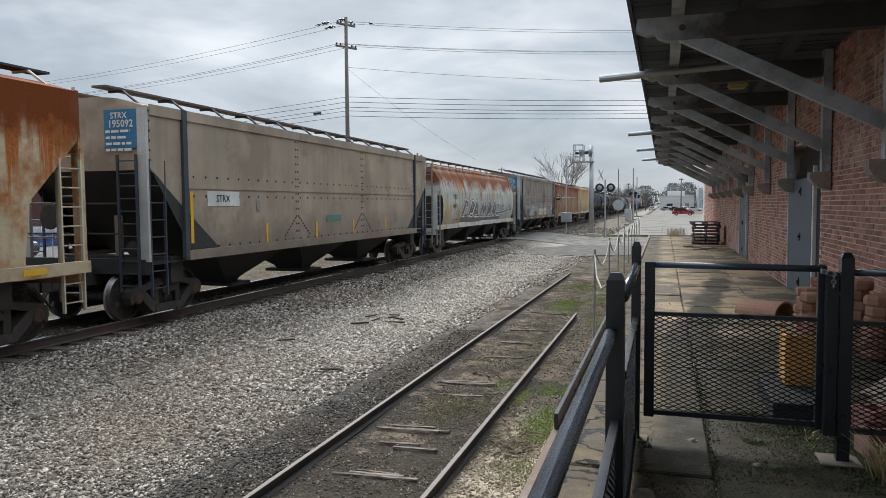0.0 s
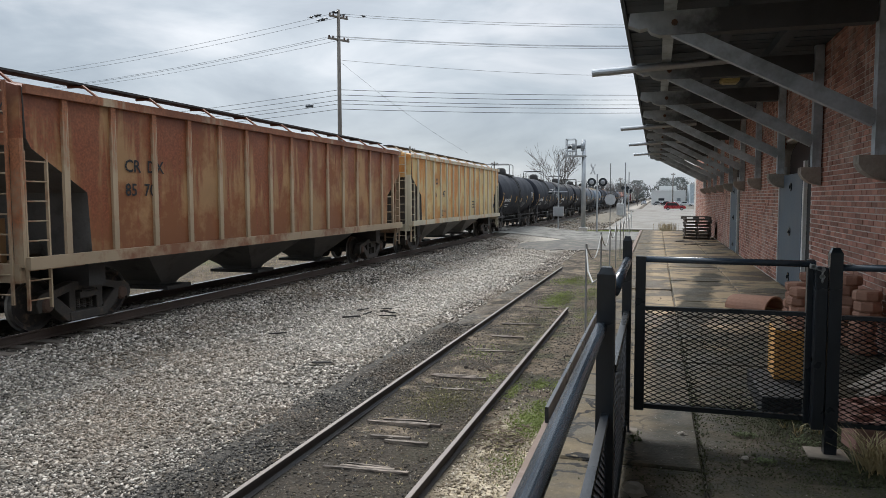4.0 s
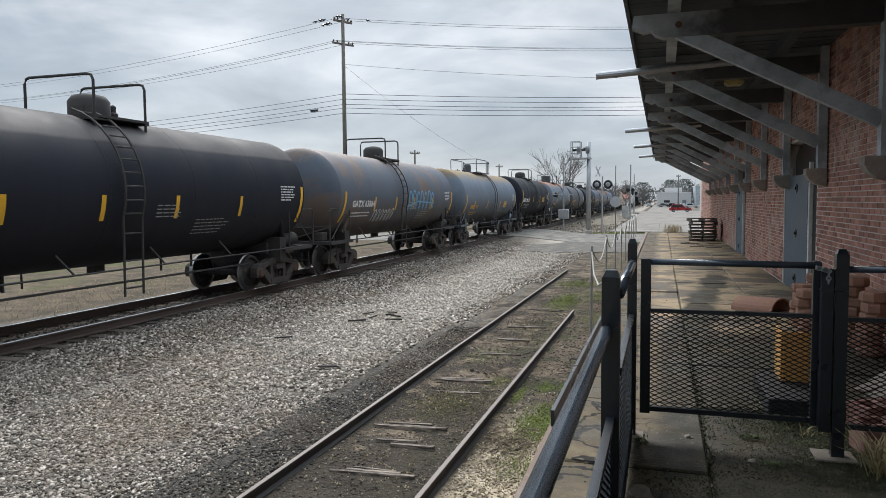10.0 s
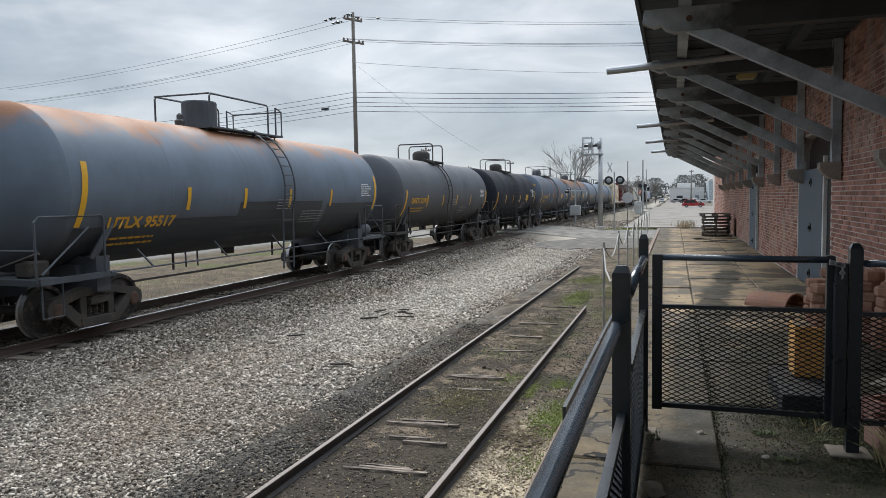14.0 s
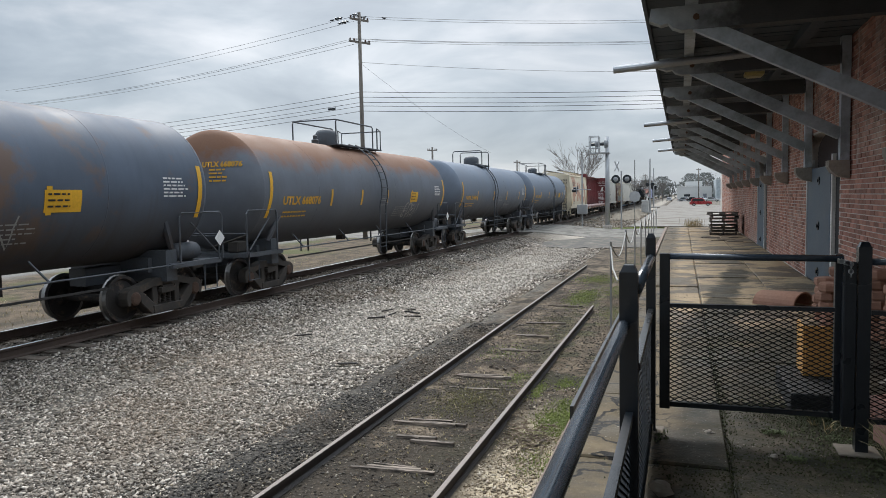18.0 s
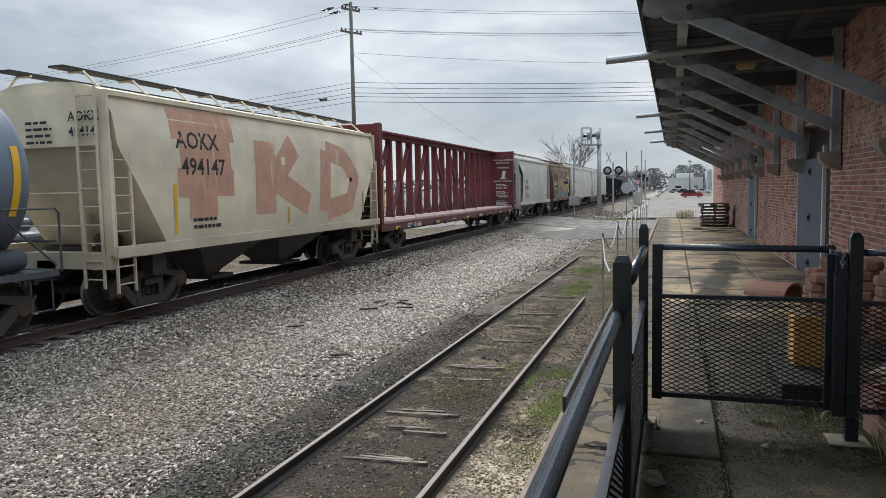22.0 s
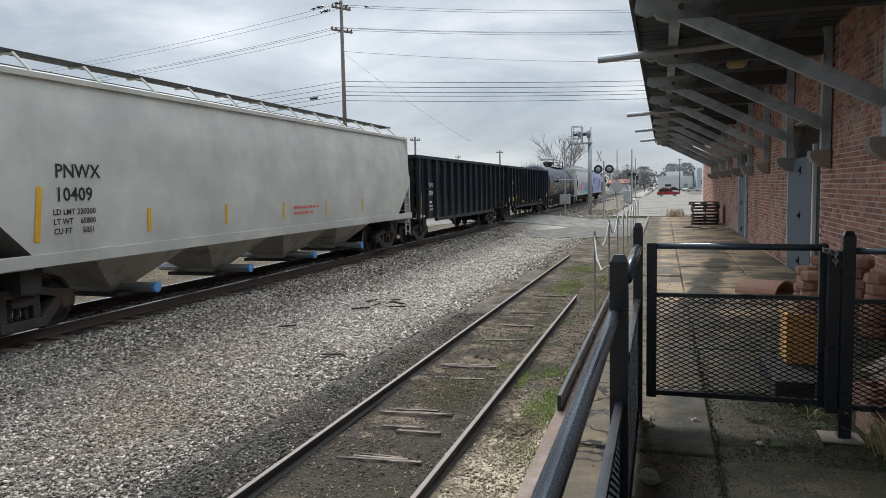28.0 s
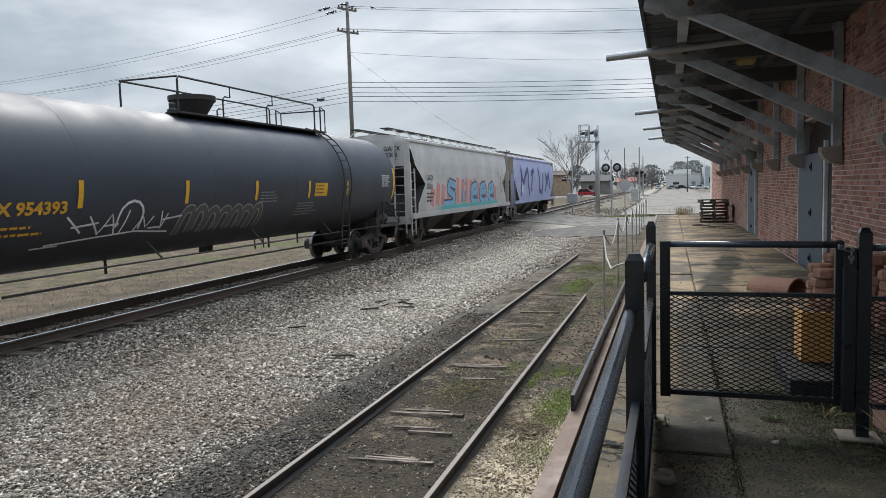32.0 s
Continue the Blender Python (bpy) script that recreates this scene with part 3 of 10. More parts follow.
def stones(name, rows, mat, label, seed, on=None):
    """Loose stones strewn over rectangles: rows of x0, x1, y0, y1, how many, size from, size to."""
    rng = np.random.default_rng(seed)
    cube = np.array([(-1, -1, -1), (1, -1, -1), (1, 1, -1), (-1, 1, -1), (-1, -1, 1), (1, -1, 1), (1, 1, 1), (-1, 1, 1)], float) * (0.62, 0.62, 0.55)
    tri = np.array([(0, 2, 1), (0, 3, 2), (4, 5, 6), (4, 6, 7), (0, 1, 5), (0, 5, 4), (1, 2, 6), (1, 6, 5), (2, 3, 7), (2, 7, 6), (3, 0, 4), (3, 4, 7)])
    vs, fs, n0 = [], [], 0
    for x0, x1, y0, y1, n, s0, s1 in rows:
        x, y = rng.uniform(x0, x1, n), rng.uniform(y0, y1, n)
        z = np.array([ground_height(a, b) if on is None else on for a, b in zip(x, y)])
        size = s0 + (s1 - s0) * rng.random(n) ** 2
        v = (cube[None] + rng.uniform(-0.42, 0.42, (n, 8, 3))) * size[:, None, None] * np.stack([rng.uniform(0.7, 1.2, n), rng.uniform(0.7, 1.2, n), rng.uniform(0.4, 0.75, n)], 1)[:, None] * 0.56
        a = rng.uniform(0, 6.28, n)
        c, s = np.cos(a)[:, None], np.sin(a)[:, None]
        v = np.stack([v[..., 0] * c - v[..., 1] * s, v[..., 0] * s + v[..., 1] * c, v[..., 2] + v[..., 0] * rng.uniform(-0.6, 0.6, (n, 1)) + v[..., 1] * rng.uniform(-0.4, 0.4, (n, 1))], 2)
        v += np.stack([x, y, z + size * 0.12], 1)[:, None]
        vs.append(v.reshape(-1, 3))
        fs.append((tri[None] + (np.arange(n) * 8)[:, None, None]).reshape(-1, 3) + n0)
        n0 += n * 8
    vs, fs = np.concatenate(vs), np.concatenate(fs)
    me = bpy.data.meshes.new(name)
    me.vertices.add(len(vs))
    me.vertices.foreach_set("co", vs.ravel())
    me.loops.add(len(fs) * 3)
    me.loops.foreach_set("vertex_index", fs.ravel().astype(np.int32))
    me.polygons.add(len(fs))
    me.polygons.foreach_set("loop_start", np.arange(0, len(fs) * 3, 3, dtype=np.int32))
    me.update(calc_edges=True)
    me.materials.append(mat)
    return tagged(new(name, me), label, "gravel", kind="stuff")


BALLAST = island_stone("grey_limestone_ballast", [(0.03, 0.025, 0.021), (0.12, 0.10, 0.08), (0.30, 0.256, 0.21), (0.46, 0.40, 0.335), (0.68, 0.61, 0.53)], dusty=True)
DARK_STONE = island_stone("dirty_gravel", [(0.022, 0.02, 0.018), (0.05, 0.044, 0.038), (0.10, 0.088, 0.074), (0.30, 0.27, 0.235)])
OILY_STONE = island_stone("oily_black_gravel", [(0.014, 0.013, 0.012), (0.04, 0.036, 0.032), (0.085, 0.076, 0.065), (0.27, 0.24, 0.20)])
stones("ballast_stones", [(-7.3, -1.75, 2.5, 9, 42000, 0.018, 0.056), (-7.3, -1.75, 9, 15, 22000, 0.028, 0.078), (-7.3, -1.5, 15, 24, 14000, 0.042, 0.10), (-7.2, -1.1, 24, 44, 11000, 0.05, 0.095),
                          (-5.8, -1.6, 36.5, 41.5, 1500, 0.05, 0.12)], BALLAST, "grey crushed limestone ballast strewn over the yard", 5)
# Stones darkened for oil and for the train's shadow between the rails.
stones("track_bed_stones", [(-9.1, -7.6, 4, 50, 6000, 0.035, 0.085), (-7.55, -6.9, 4, 40, 4000, 0.03, 0.07)], DARK_STONE, "dark oily ballast between the main line rails, train shadow in its tone", 6)
stones("crossing_rubble", [(-6.6, -1.3, 59.0, 78.0, 2600, 0.06, 0.2), (-6.4, -1.5, 78.0, 130.0, 1800, 0.1, 0.3)],
       island_stone("brown_rubble", [(0.06, 0.05, 0.04), (0.13, 0.11, 0.085), (0.22, 0.185, 0.145), (0.36, 0.32, 0.27)]), "brown rubble and gravel beside the crossing", 8)
stones("siding_gravel", [(-2.0, -0.8, 2.6, 9, 10000, 0.010, 0.042), (-1.6, -0.8, 9, 15, 3500, 0.014, 0.05), (-0.7, 0.7, 3.5, 12, 7000, 0.006, 0.03), (-0.7, 0.7, 12, 26, 3500, 0.012, 0.04), (0.8, 2.0, 8.5, 20, 4500, 0.010, 0.04)], OILY_STONE,
       "small black oily gravel along the siding rails", 9)
stones("sandy_gravel", [(0.84, 1.98, 3.2, 7.3, 9000, 0.006, 0.034), (0.84, 1.98, 7.3, 10, 1500, 0.008, 0.03), (-0.66, 0.66, 3.5, 12, 700, 0.008, 0.03), (-2.0, -0.9, 3, 14, 900, 0.012, 0.045)],
       island_stone("sandy_pebbles", [(0.13, 0.10, 0.07), (0.27, 0.215, 0.15), (0.38, 0.31, 0.225), (0.58, 0.51, 0.41)]), "tan sandy gravel beside the siding rail", 19)


def litter(name, rows, mat, label, seed):
    """Flat chips of wood, bark and dead leaf lying about: rows of x0, x1, y0, y1, how many, longest."""
    rng = random.Random(seed)
    vs, fs = [], []
    for x0, x1, y0, y1, n, lmax in rows:
        for _ in range(n):
            x, y, a = rng.uniform(x0, x1), rng.uniform(y0, y1), rng.uniform(0, math.tau)
            l, w, up = lmax * rng.uniform(0.25, 1.0), lmax * rng.uniform(0.06, 0.28), rng.uniform(-0.25, 0.25)
            c, d = math.cos(a), math.sin(a)
            z = ground_height(x, y) + 0.004 + 0.5 * l * abs(up)
            n0 = len(vs)
            for u, v, t in ((-l, -w, 0), (l, -w * 0.6, 0), (l, w * 0.6, 0), (-l, w, 0), (0, 0, 0.12 * l)):
                vs.append((x + (u * c - v * d) / 2, y + (u * d + v * c) / 2, z + u * up / 2 + t))
            fs += [(n0, n0 + 1, n0 + 4), (n0 + 1, n0 + 2, n0 + 4), (n0 + 2, n0 + 3, n0 + 4), (n0 + 3, n0, n0 + 4)]
    me = bpy.data.meshes.new(name)
    me.from_pydata(vs, [], fs)
    me.materials.append(mat)
    return tagged(new(name, me), label, "litter", kind="stuff")


litter("wood_litter", [(-0.66, 0.66, 4.5, 12, 5000, 0.032), (-0.66, 0.66, 12, 20, 3000, 0.05), (0.85, 1.95, 6.5, 12, 2200, 0.03), (-1.7, -0.85, 4, 16, 400, 0.04), (-0.5, 0.6, 6.0, 8.6, 120, 0.09), (0.9, 1.4, 7.3, 8.2, 130, 0.14), (-0.6, 0.6, 9.5, 15.5, 50, 0.22)],
       island_stone("bark_and_leaf_litter", [(0.03, 0.024, 0.019), (0.075, 0.053, 0.036), (0.14, 0.10, 0.068), (0.27, 0.22, 0.155)]), "splinters, bark and dead leaves along the siding", 23)


def tie_row(parent, cx, y0, y1, step, z, half, seed, name="tie", w=0.22, skip=0.0):
    """Wooden ties under the rails, one mesh for all alike."""
    rng = random.Random(seed)
    me = finish(name, soft(boxes((-half, half, -w / 2, w / 2, -0.16, 0.0)), 0.012), TIE)
    y = y0
    while y < y1:
        if rng.random() >= skip:
            mpart(name, me, parent, pose(cx + rng.uniform(-0.04, 0.04), y, z + rng.uniform(-0.01, 0.012), 0, 0, rng.uniform(-1.2, 1.2)))
        y += step * rng.uniform(0.96, 1.04)


tie_row(main_track, TRACK_X, 3.0, 75, 0.52, RAIL_Z - 0.19, 1.3, 3)


def split_tie(y, half, seed):
    """A rotted siding tie: two or three weathered splinters proud of the dirt."""
    rng = random.Random(seed)
    bm = bmesh.new()
    for k in range(3):
        a = -half + rng.uniform(0, 0.5)
        b = half - rng.uniform(0, 0.5)
        yy = y + (k - 1) * 0.055
        bar(bm, (a, yy + rng.uniform(-0.02, 0.02), 0.062 - 0.0045 * y), (b, yy + rng.uniform(-0.03, 0.03), 0.075 - 0.0045 * y), 0.02 + 0.04 * rng.random(), 0.04)
    for v in bm.verts:
        v.co.y += 0.03 * noise.noise(Vector((v.co.x * 2, seed, 0)))
    part("split_tie", bm, M("bleached_split_wood", (0.30, 0.245, 0.20), 0.95, stretch=(2, 20, 20), stain=(0.06, 0.05, 0.042), stain_at=(0.42, 0.58), bump=0.5), siding)


for k, (yy, hw) in enumerate(((5.1, 0.66), (6.42, 0.60), (7.32, 0.42), (7.92, 0.58), (9.55, 0.4), (10.25, 0.5), (10.85, 0.3), (12.22, 0.45), (13.6, 0.4), (15.1, 0.45), (17.6, 0.5))):
    split_tie(yy, hw, 40 + k)

# platform: concrete body, slabs on top
platform = solid("platform", boxes((PLAT_X0 + 0.02, 5.3, -14, 36.2, -0.4, PLAT_Z - 0.06)), CONCRETE, "raised concrete freight platform", "platform", kind="structure")
RUST_EDGE = M("brown_rusted_angle", (0.20, 0.145, 0.115), 0.7, 0.3, stain=(0.33, 0.28, 0.25))
solid("platform_edge_angle", boxes((PLAT_X0, PLAT_X0 + 0.10, -14, 36.2, PLAT_Z - 0.03, PLAT_Z + 0.006), (PLAT_X0 - 0.008, PLAT_X0, -14, 36.2, PLAT_Z - 0.12, PLAT_Z + 0.006)),
      RUST_EDGE, "rust-brown steel angle along the platform edge", "edge angle", kind="structure")
solid("edge_guard_bar", boxes((PLAT_X0 + 0.004, PLAT_X0 + 0.030, 4.9, 12.5, PLAT_Z + 0.006, PLAT_Z + 0.12)), BLACK_PAINT, "black steel guard bar on the platform edge", "guard bar", kind="structure")


def slabs():
    rng = random.Random(11)
    xs = (PLAT_X0 + 0.115, 3.05, 4.12, WALL_X)
    y = -1.4 - 1.42 * 8
    while y < 36:
        d = min(1.42, 36.2 - y)
        if d < 0.3:
            break
        for i in range(3):
            bm = soft(boxes((xs[i] + 0.008, xs[i + 1] - 0.008, 0.008, d - 0.008, -0.06, 0.0)), 0.012)
            part("slab", bm, SLAB_MAT, platform, at=pose(0, y, PLAT_Z + rng.uniform(-0.006, 0.006), rng.uniform(-0.15, 0.15), rng.uniform(-0.15, 0.15)))
        y += d


slabs()


stones("platform_grit", [(2.15, 4.9, 3.4, 6.5, 900, 0.003, 0.009), (2.15, 4.9, 6.5, 12, 600, 0.005, 0.016), (3.3, 4.8, 4.3, 6.2, 500, 0.004, 0.014)],
       island_stone("platform_crumbs", [(0.03, 0.027, 0.02), (0.055, 0.048, 0.036), (0.09, 0.078, 0.06), (0.34, 0.30, 0.25)]), "fine grit and crumbs of mortar on the platform", 17, PLAT_Z)


def brick_wall():
    """Running bond over the platform wall, with door openings; the nearest bricks are parts, the rest one mesh."""
    wall = solid("depot_wall", boxes((WALL_X + 0.012, WALL_X + 0.4, -14, 11.89, 0, 6.2), (WALL_X + 0.012, WALL_X + 0.4, 14.55, 21.3, 0, 6.2), (WALL_X + 0.012, WALL_X + 0.4, 23.55, 46, 0, 6.2),
                                     (WALL_X + 0.012, WALL_X + 0.4, 11.89, 14.55, 3.72, 6.2), (WALL_X + 0.012, WALL_X + 0.4, 21.3, 23.55, 3.72, 6.2),
                                     (WALL_X + 0.3, WALL_X + 0.4, 11.89, 14.55, 0, 3.72), (WALL_X + 0.3, WALL_X + 0.4, 21.3, 23.55, 0, 3.72)),
                 MORTAR, "old red brick depot wall with worn mortar", "wall", kind="structure")
    rng = random.Random(21)
    L, H = 0.205, 0.0667
    shared = [finish("brick", soft(boxes((-0.012, 0.02, 0.006, L - 0.007, 0.006, H - 0.007)), 0.003), BRICK)]
    vs, fs = [], []
    count, row, z = 0, 0, PLAT_Z + 0.002
    while z < 4.9:
        y = 5.0 - (L / 2 if row % 2 else 0)
        while y < 44:
            mid_y = y + L / 2
            door = 11.85 < mid_y < 14.6 or 21.25 < mid_y < 23.6
            if door:
                c, hw = (13.22, 1.33) if mid_y < 18 else (22.42, 1.13)
                door = z < 3.45 + 0.33 * math.sqrt(max(0.0, 1 - ((mid_y - c) / hw) ** 2))
            if not door:
                dx = rng.uniform(-0.004, 0.004)
                if 8.4 < y < 11.7 and 1.8 < z < 3.4 and count < 300:
                    mpart("brick", shared[0], wall, pose(WALL_X + 0.014 + dx, y, z))
                    count += 1
                else:
                    n = len(vs)
                    x0, y0, y1, z0, z1 = WALL_X + 0.003 + dx, y + 0.006, y + L - 0.007, z + 0.006, z + H - 0.007
                    vs += [(x0, y0, z0), (x0, y1, z0), (x0, y1, z1), (x0, y0, z1), (x0 + 0.03, y0 - 0.003, z0 - 0.003), (x0 + 0.03, y1 + 0.003, z0 - 0.003), (x0 + 0.03, y1 + 0.003, z1 + 0.003), (x0 + 0.03, y0 - 0.003, z1 + 0.003)]
                    fs += [(n, n + 3, n + 2, n + 1), (n, n + 1, n + 5, n + 4), (n + 1, n + 2, n + 6, n + 5), (n + 2, n + 3, n + 7, n + 6), (n + 3, n, n + 4, n + 7)]
            y += L
        z += H
        row += 1
    me = bpy.data.meshes.new("brickwork")
    me.from_pydata(vs, [], fs)
    me.materials.append(BRICK_ISLE)
    ob = new("brickwork", me)
    ob.parent = wall
    ob["kind"] = "stuff"
    return wall


def brick_islands():
    m, t, b = nodes_of("old_red_brickwork")
    geo = t.nodes.new("ShaderNodeNewGeometry").outputs["Random Per Island"]
    vec = t.nodes.new("ShaderNodeTexCoord").outputs["Object"]
    col = mk_mix(t, geo, (0.28, 0.127, 0.098), (0.62, 0.33, 0.25))
    col = mk_mix(t, mk_range(t, mk_noise(t, vec, 1.1, 6, 0.62), 0.50, 0.70, 0, 0.65), col, (0.58, 0.46, 0.385))
    col = mk_mix(t, mk_range(t, mk_noise(t, vec, 1.6, 6, 0.66, (1.0, 1.6, 0.25)), 0.56, 0.68, 0, 0.75), col, (0.64, 0.57, 0.50))
    col = mk_mix(t, mk_range(t, mk_noise(t, vec, 1.3, 7, 0.68), 0.52, 0.68, 0, 0.55), col, (0.11, 0.075, 0.06))
    col = mk_mix(t, mk_range(t, mk_noise(t, vec, 40, 3), 0.4, 0.8, 0, 0.4), col, (0.10, 0.06, 0.05))
    t.links.new(col, b.inputs["Base Color"])
    b.inputs["Roughness"].default_value = 0.93
    b.inputs["Specular IOR Level"].default_value = 0.2
    mk_bump(t, b, mk_noise(t, vec, 50, 3), 0.4)
    return m


BRICK_ISLE = brick_islands()
depot_wall = brick_wall()
solid("depot_wall_end", boxes((WALL_X + 0.4, 16, -14, -13.6, 0, 6.2), (WALL_X + 0.4, 16, 45.6, 46, 0, 6.2), (15.6, 16, -13.6, 45.6, 0, 6.2)), MORTAR, "closing walls of the depot", "wall", kind="structure")


def depot_door(name, y0, y1, top):
    th = thing(name, "blue-grey painted steel freight door with round bolts", "door", kind="structure")
    part("leaf", soft(boxes((WALL_X - 0.02, WALL_X + 0.06, y0 + 0.52, y1 - 0.02, PLAT_Z + 0.01, top)), 0.008), DOOR_BLUE, th)
    bm = bmesh.new()
    for z in (PLAT_Z + 0.22, PLAT_Z + 1.0, top - 0.22):
        spin(bm, [(0.075, WALL_X - 0.035), (0.075, WALL_X - 0.02)], 12, "x", (0, y0 + 0.52 + (y1 - y0 - 0.54) * 0.45, z))
        spin(bm, [(0.03, WALL_X - 0.055), (0.03, WALL_X - 0.03)], 8, "x", (0, y0 + 0.52 + (y1 - y0 - 0.54) * 0.45, z))
    part("bolt", bm, BLACK_PAINT, th)
    part("frame", boxes((WALL_X - 0.03, WALL_X + 0.1, y1 - 0.018, y1 + 0.05, PLAT_Z, 3.3), (WALL_X - 0.03, WALL_X + 0.1, y0 + 0.32, y0 + 0.42, PLAT_Z, 3.3)), WHITE_TRIM, th, "white door frame")
    part("side_panel", boxes((WALL_X, WALL_X + 0.05, y0 + 0.43, y0 + 0.515, PLAT_Z, 3.25)), DOOR_BLUE, th)
    part("jamb", boxes((WALL_X + 0.02, WALL_X + 0.12, y0 - 0.01, y0 + 0.31, PLAT_Z, 3.4)), M("dark_jamb", (0.03, 0.03, 0.032), 0.8), th)
    bm = bmesh.new()
    c, hw = (y0 + y1) / 2, (y1 - y0) / 2
    plate(bm, [(y0, top)] + [(c - hw * math.cos(a * math.pi / 12), 3.42 + 0.33 * math.sin(a * math.pi / 12)) for a in range(13)] + [(y1, top)], WALL_X + 0.15, WALL_X + 0.2)
    part("transom", bm, M("dark_transom_boards", (0.045, 0.03, 0.027), 0.85), th, "dark boarded arch over the door")
    return th


depot_door("door_1", 11.89, 14.55, 3.13)
depot_door("door_2", 21.3, 23.55, 3.13)


def shaded_beam():
    """Grey-green paint at the weathered eave end of the timber, darkened further in by under-roof shade put into the
    colour.
    """
    m, t, b = nodes_of("half_worn_beam_paint")
    vec = t.nodes.new("ShaderNodeTexCoord").outputs["Object"]
    sep = t.nodes.new("ShaderNodeSeparateXYZ")
    t.links.new(vec, sep.inputs[0])
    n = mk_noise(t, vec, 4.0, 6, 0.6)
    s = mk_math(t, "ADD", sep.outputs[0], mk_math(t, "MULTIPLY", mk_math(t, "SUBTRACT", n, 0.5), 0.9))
    # Shade under the roof painted in: nearly black from the brace inward.
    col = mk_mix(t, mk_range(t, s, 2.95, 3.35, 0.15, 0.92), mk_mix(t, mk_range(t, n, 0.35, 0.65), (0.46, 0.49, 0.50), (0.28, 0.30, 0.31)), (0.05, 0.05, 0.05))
    t.links.new(col, b.inputs["Base Color"])
    b.inputs["Roughness"].default_value = 0.75
    mk_bump(t, b, mk_noise(t, vec, 12, 4, 0.6, (1, 6, 6)), 0.3)
    return m


CANOPY_BEAM = shaded_beam()


def canopy():
    """The platform roof: boards, fascia, beams with cut ends, braces, wall posts and corbels."""
    bm = bmesh.new()
    rng = random.Random(4)
    y = -12.0
    while y < 37.6:
        d = 0.19
        z = rng.uniform(-0.006, 0.006)
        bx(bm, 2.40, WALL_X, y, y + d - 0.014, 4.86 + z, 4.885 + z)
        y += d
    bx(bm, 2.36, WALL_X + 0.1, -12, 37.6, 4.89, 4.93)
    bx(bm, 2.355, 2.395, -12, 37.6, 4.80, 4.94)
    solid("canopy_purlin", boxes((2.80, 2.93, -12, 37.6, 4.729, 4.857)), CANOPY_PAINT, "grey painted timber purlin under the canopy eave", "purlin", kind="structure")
    # Inner purlins share the shade-dark soffit colour; the eave purlin is painted grey.
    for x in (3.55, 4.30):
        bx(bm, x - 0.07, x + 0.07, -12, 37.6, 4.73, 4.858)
    solid("canopy_ceiling", bm, CANOPY_DARK, "weathered board roof over the platform, under-roof shade in its dark colour", "canopy roof", kind="structure")
    th = thing("canopy_bracket", "grey painted timber roof bracket on a stone corbel", "roof bracket", group="canopy brackets")
    tip = [(0.0, 4.60), (0.02, 4.725), (2.4, 4.725), (2.4, 4.475), (0.33, 4.475), (0.24, 4.51), (0.20, 4.56), (0.12, 4.545), (0.06, 4.575)]
    bm = bmesh.new()
    prism(bm, [(2.43 + a, z) for a, z in tip], -0.08, 0.08)
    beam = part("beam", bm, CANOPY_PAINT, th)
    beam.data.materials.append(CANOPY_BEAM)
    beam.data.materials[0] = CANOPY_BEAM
    bm = bmesh.new()
    bar(bm, (2.86, 0, 4.572), (4.86, 0, 3.52), 0.10, 0.155)
    part("brace", bm, CANOPY_PAINT, th)
    part("wall_post", boxes((4.85, 4.965, -0.07, 0.07, 3.16, 4.85)), CANOPY_PAINT, th)
    prof = [(4.965, 3.155), (4.70, 3.155), (4.70, 3.07), (4.74, 3.0), (4.82, 2.94), (4.965, 2.90)]
    part("corbel", prism(bmesh.new(), prof, -0.11, 0.11), CORBEL, th, "rounded stone corbel")
    for sx in (-1, 1):
        part("bolt", spin(bmesh.new(), [(0.035, sx * 0.08), (0.03, sx * 0.105)], 8, "y", (2.91, 0, 4.60)), M("rusty_bolt", (0.16, 0.09, 0.06), 0.8, 0.3), th)
    th.matrix_basis = pose(0, 11.2, 0)
    for k in range(-1, 9):
        if k:
            copy_thing(th, pose(0, 11.2 + 3.0 * k, 0))
    for yy in (11.0, 20.0, 26.0, 32.0):
        bm = rod(bmesh.new(), (1.80, 0, 4.595), (3.74, 0, 4.685), 0.055, 12)
        solid("drain_pipe", bm, GALV, "grey pipe jutting out under the canopy eave", "pipe", group="canopy pipes", at=pose(0, yy, 0), smooth=False)


canopy()

# ---- railing, gate and clutter on the platform ----


def mesh_sheet(bm, a, b, z0, z1, dx=0.062, dz=0.030, r=0.0035):
    """Expanded metal between two uprights: crossing flat strands in diamonds."""
    a, b = Vector(a), Vector(b)
    L, d = (b - a).length, (b - a).normalized()
    n = Vector((-d.y, d.x, 0))
    H = z1 - z0
    slope = dz / dx
    for sgn in (1, -1):
        k = -int(H / slope / dx) - 1
        while k * dx < L:
            s0 = k * dx
            pts = []
            for s, z in ((s0, 0.0), (s0 + H / slope, H)):
                pts.append((s, z))
            (sa, za), (sb, zb) = pts
            ca, cb = max(sa, 0.0), min(sb, L)
            if cb - ca > 0.01:
                zaa, zbb = za + (ca - sa) * slope, za + (cb - sa) * slope
                if sgn < 0:
                    zaa, zbb = H - zaa, H - zbb
                p, q = a + d * ca, a + d * cb
                w = Vector((0, 0, 0.0045))
                v = [
                    bm.verts.new(Vector((p.x, p.y, z0 + zaa)) - w + n * r), bm.verts.new(Vector((q.x, q.y, z0 + zbb)) - w + n * r),
                    bm.verts.new(Vector((q.x, q.y, z0 + zbb)) + w - n * r), bm.verts.new(Vector((p.x, p.y, z0 + zaa)) + w - n * r)]
                bm.faces.new(v)
            k += 1
    return bm


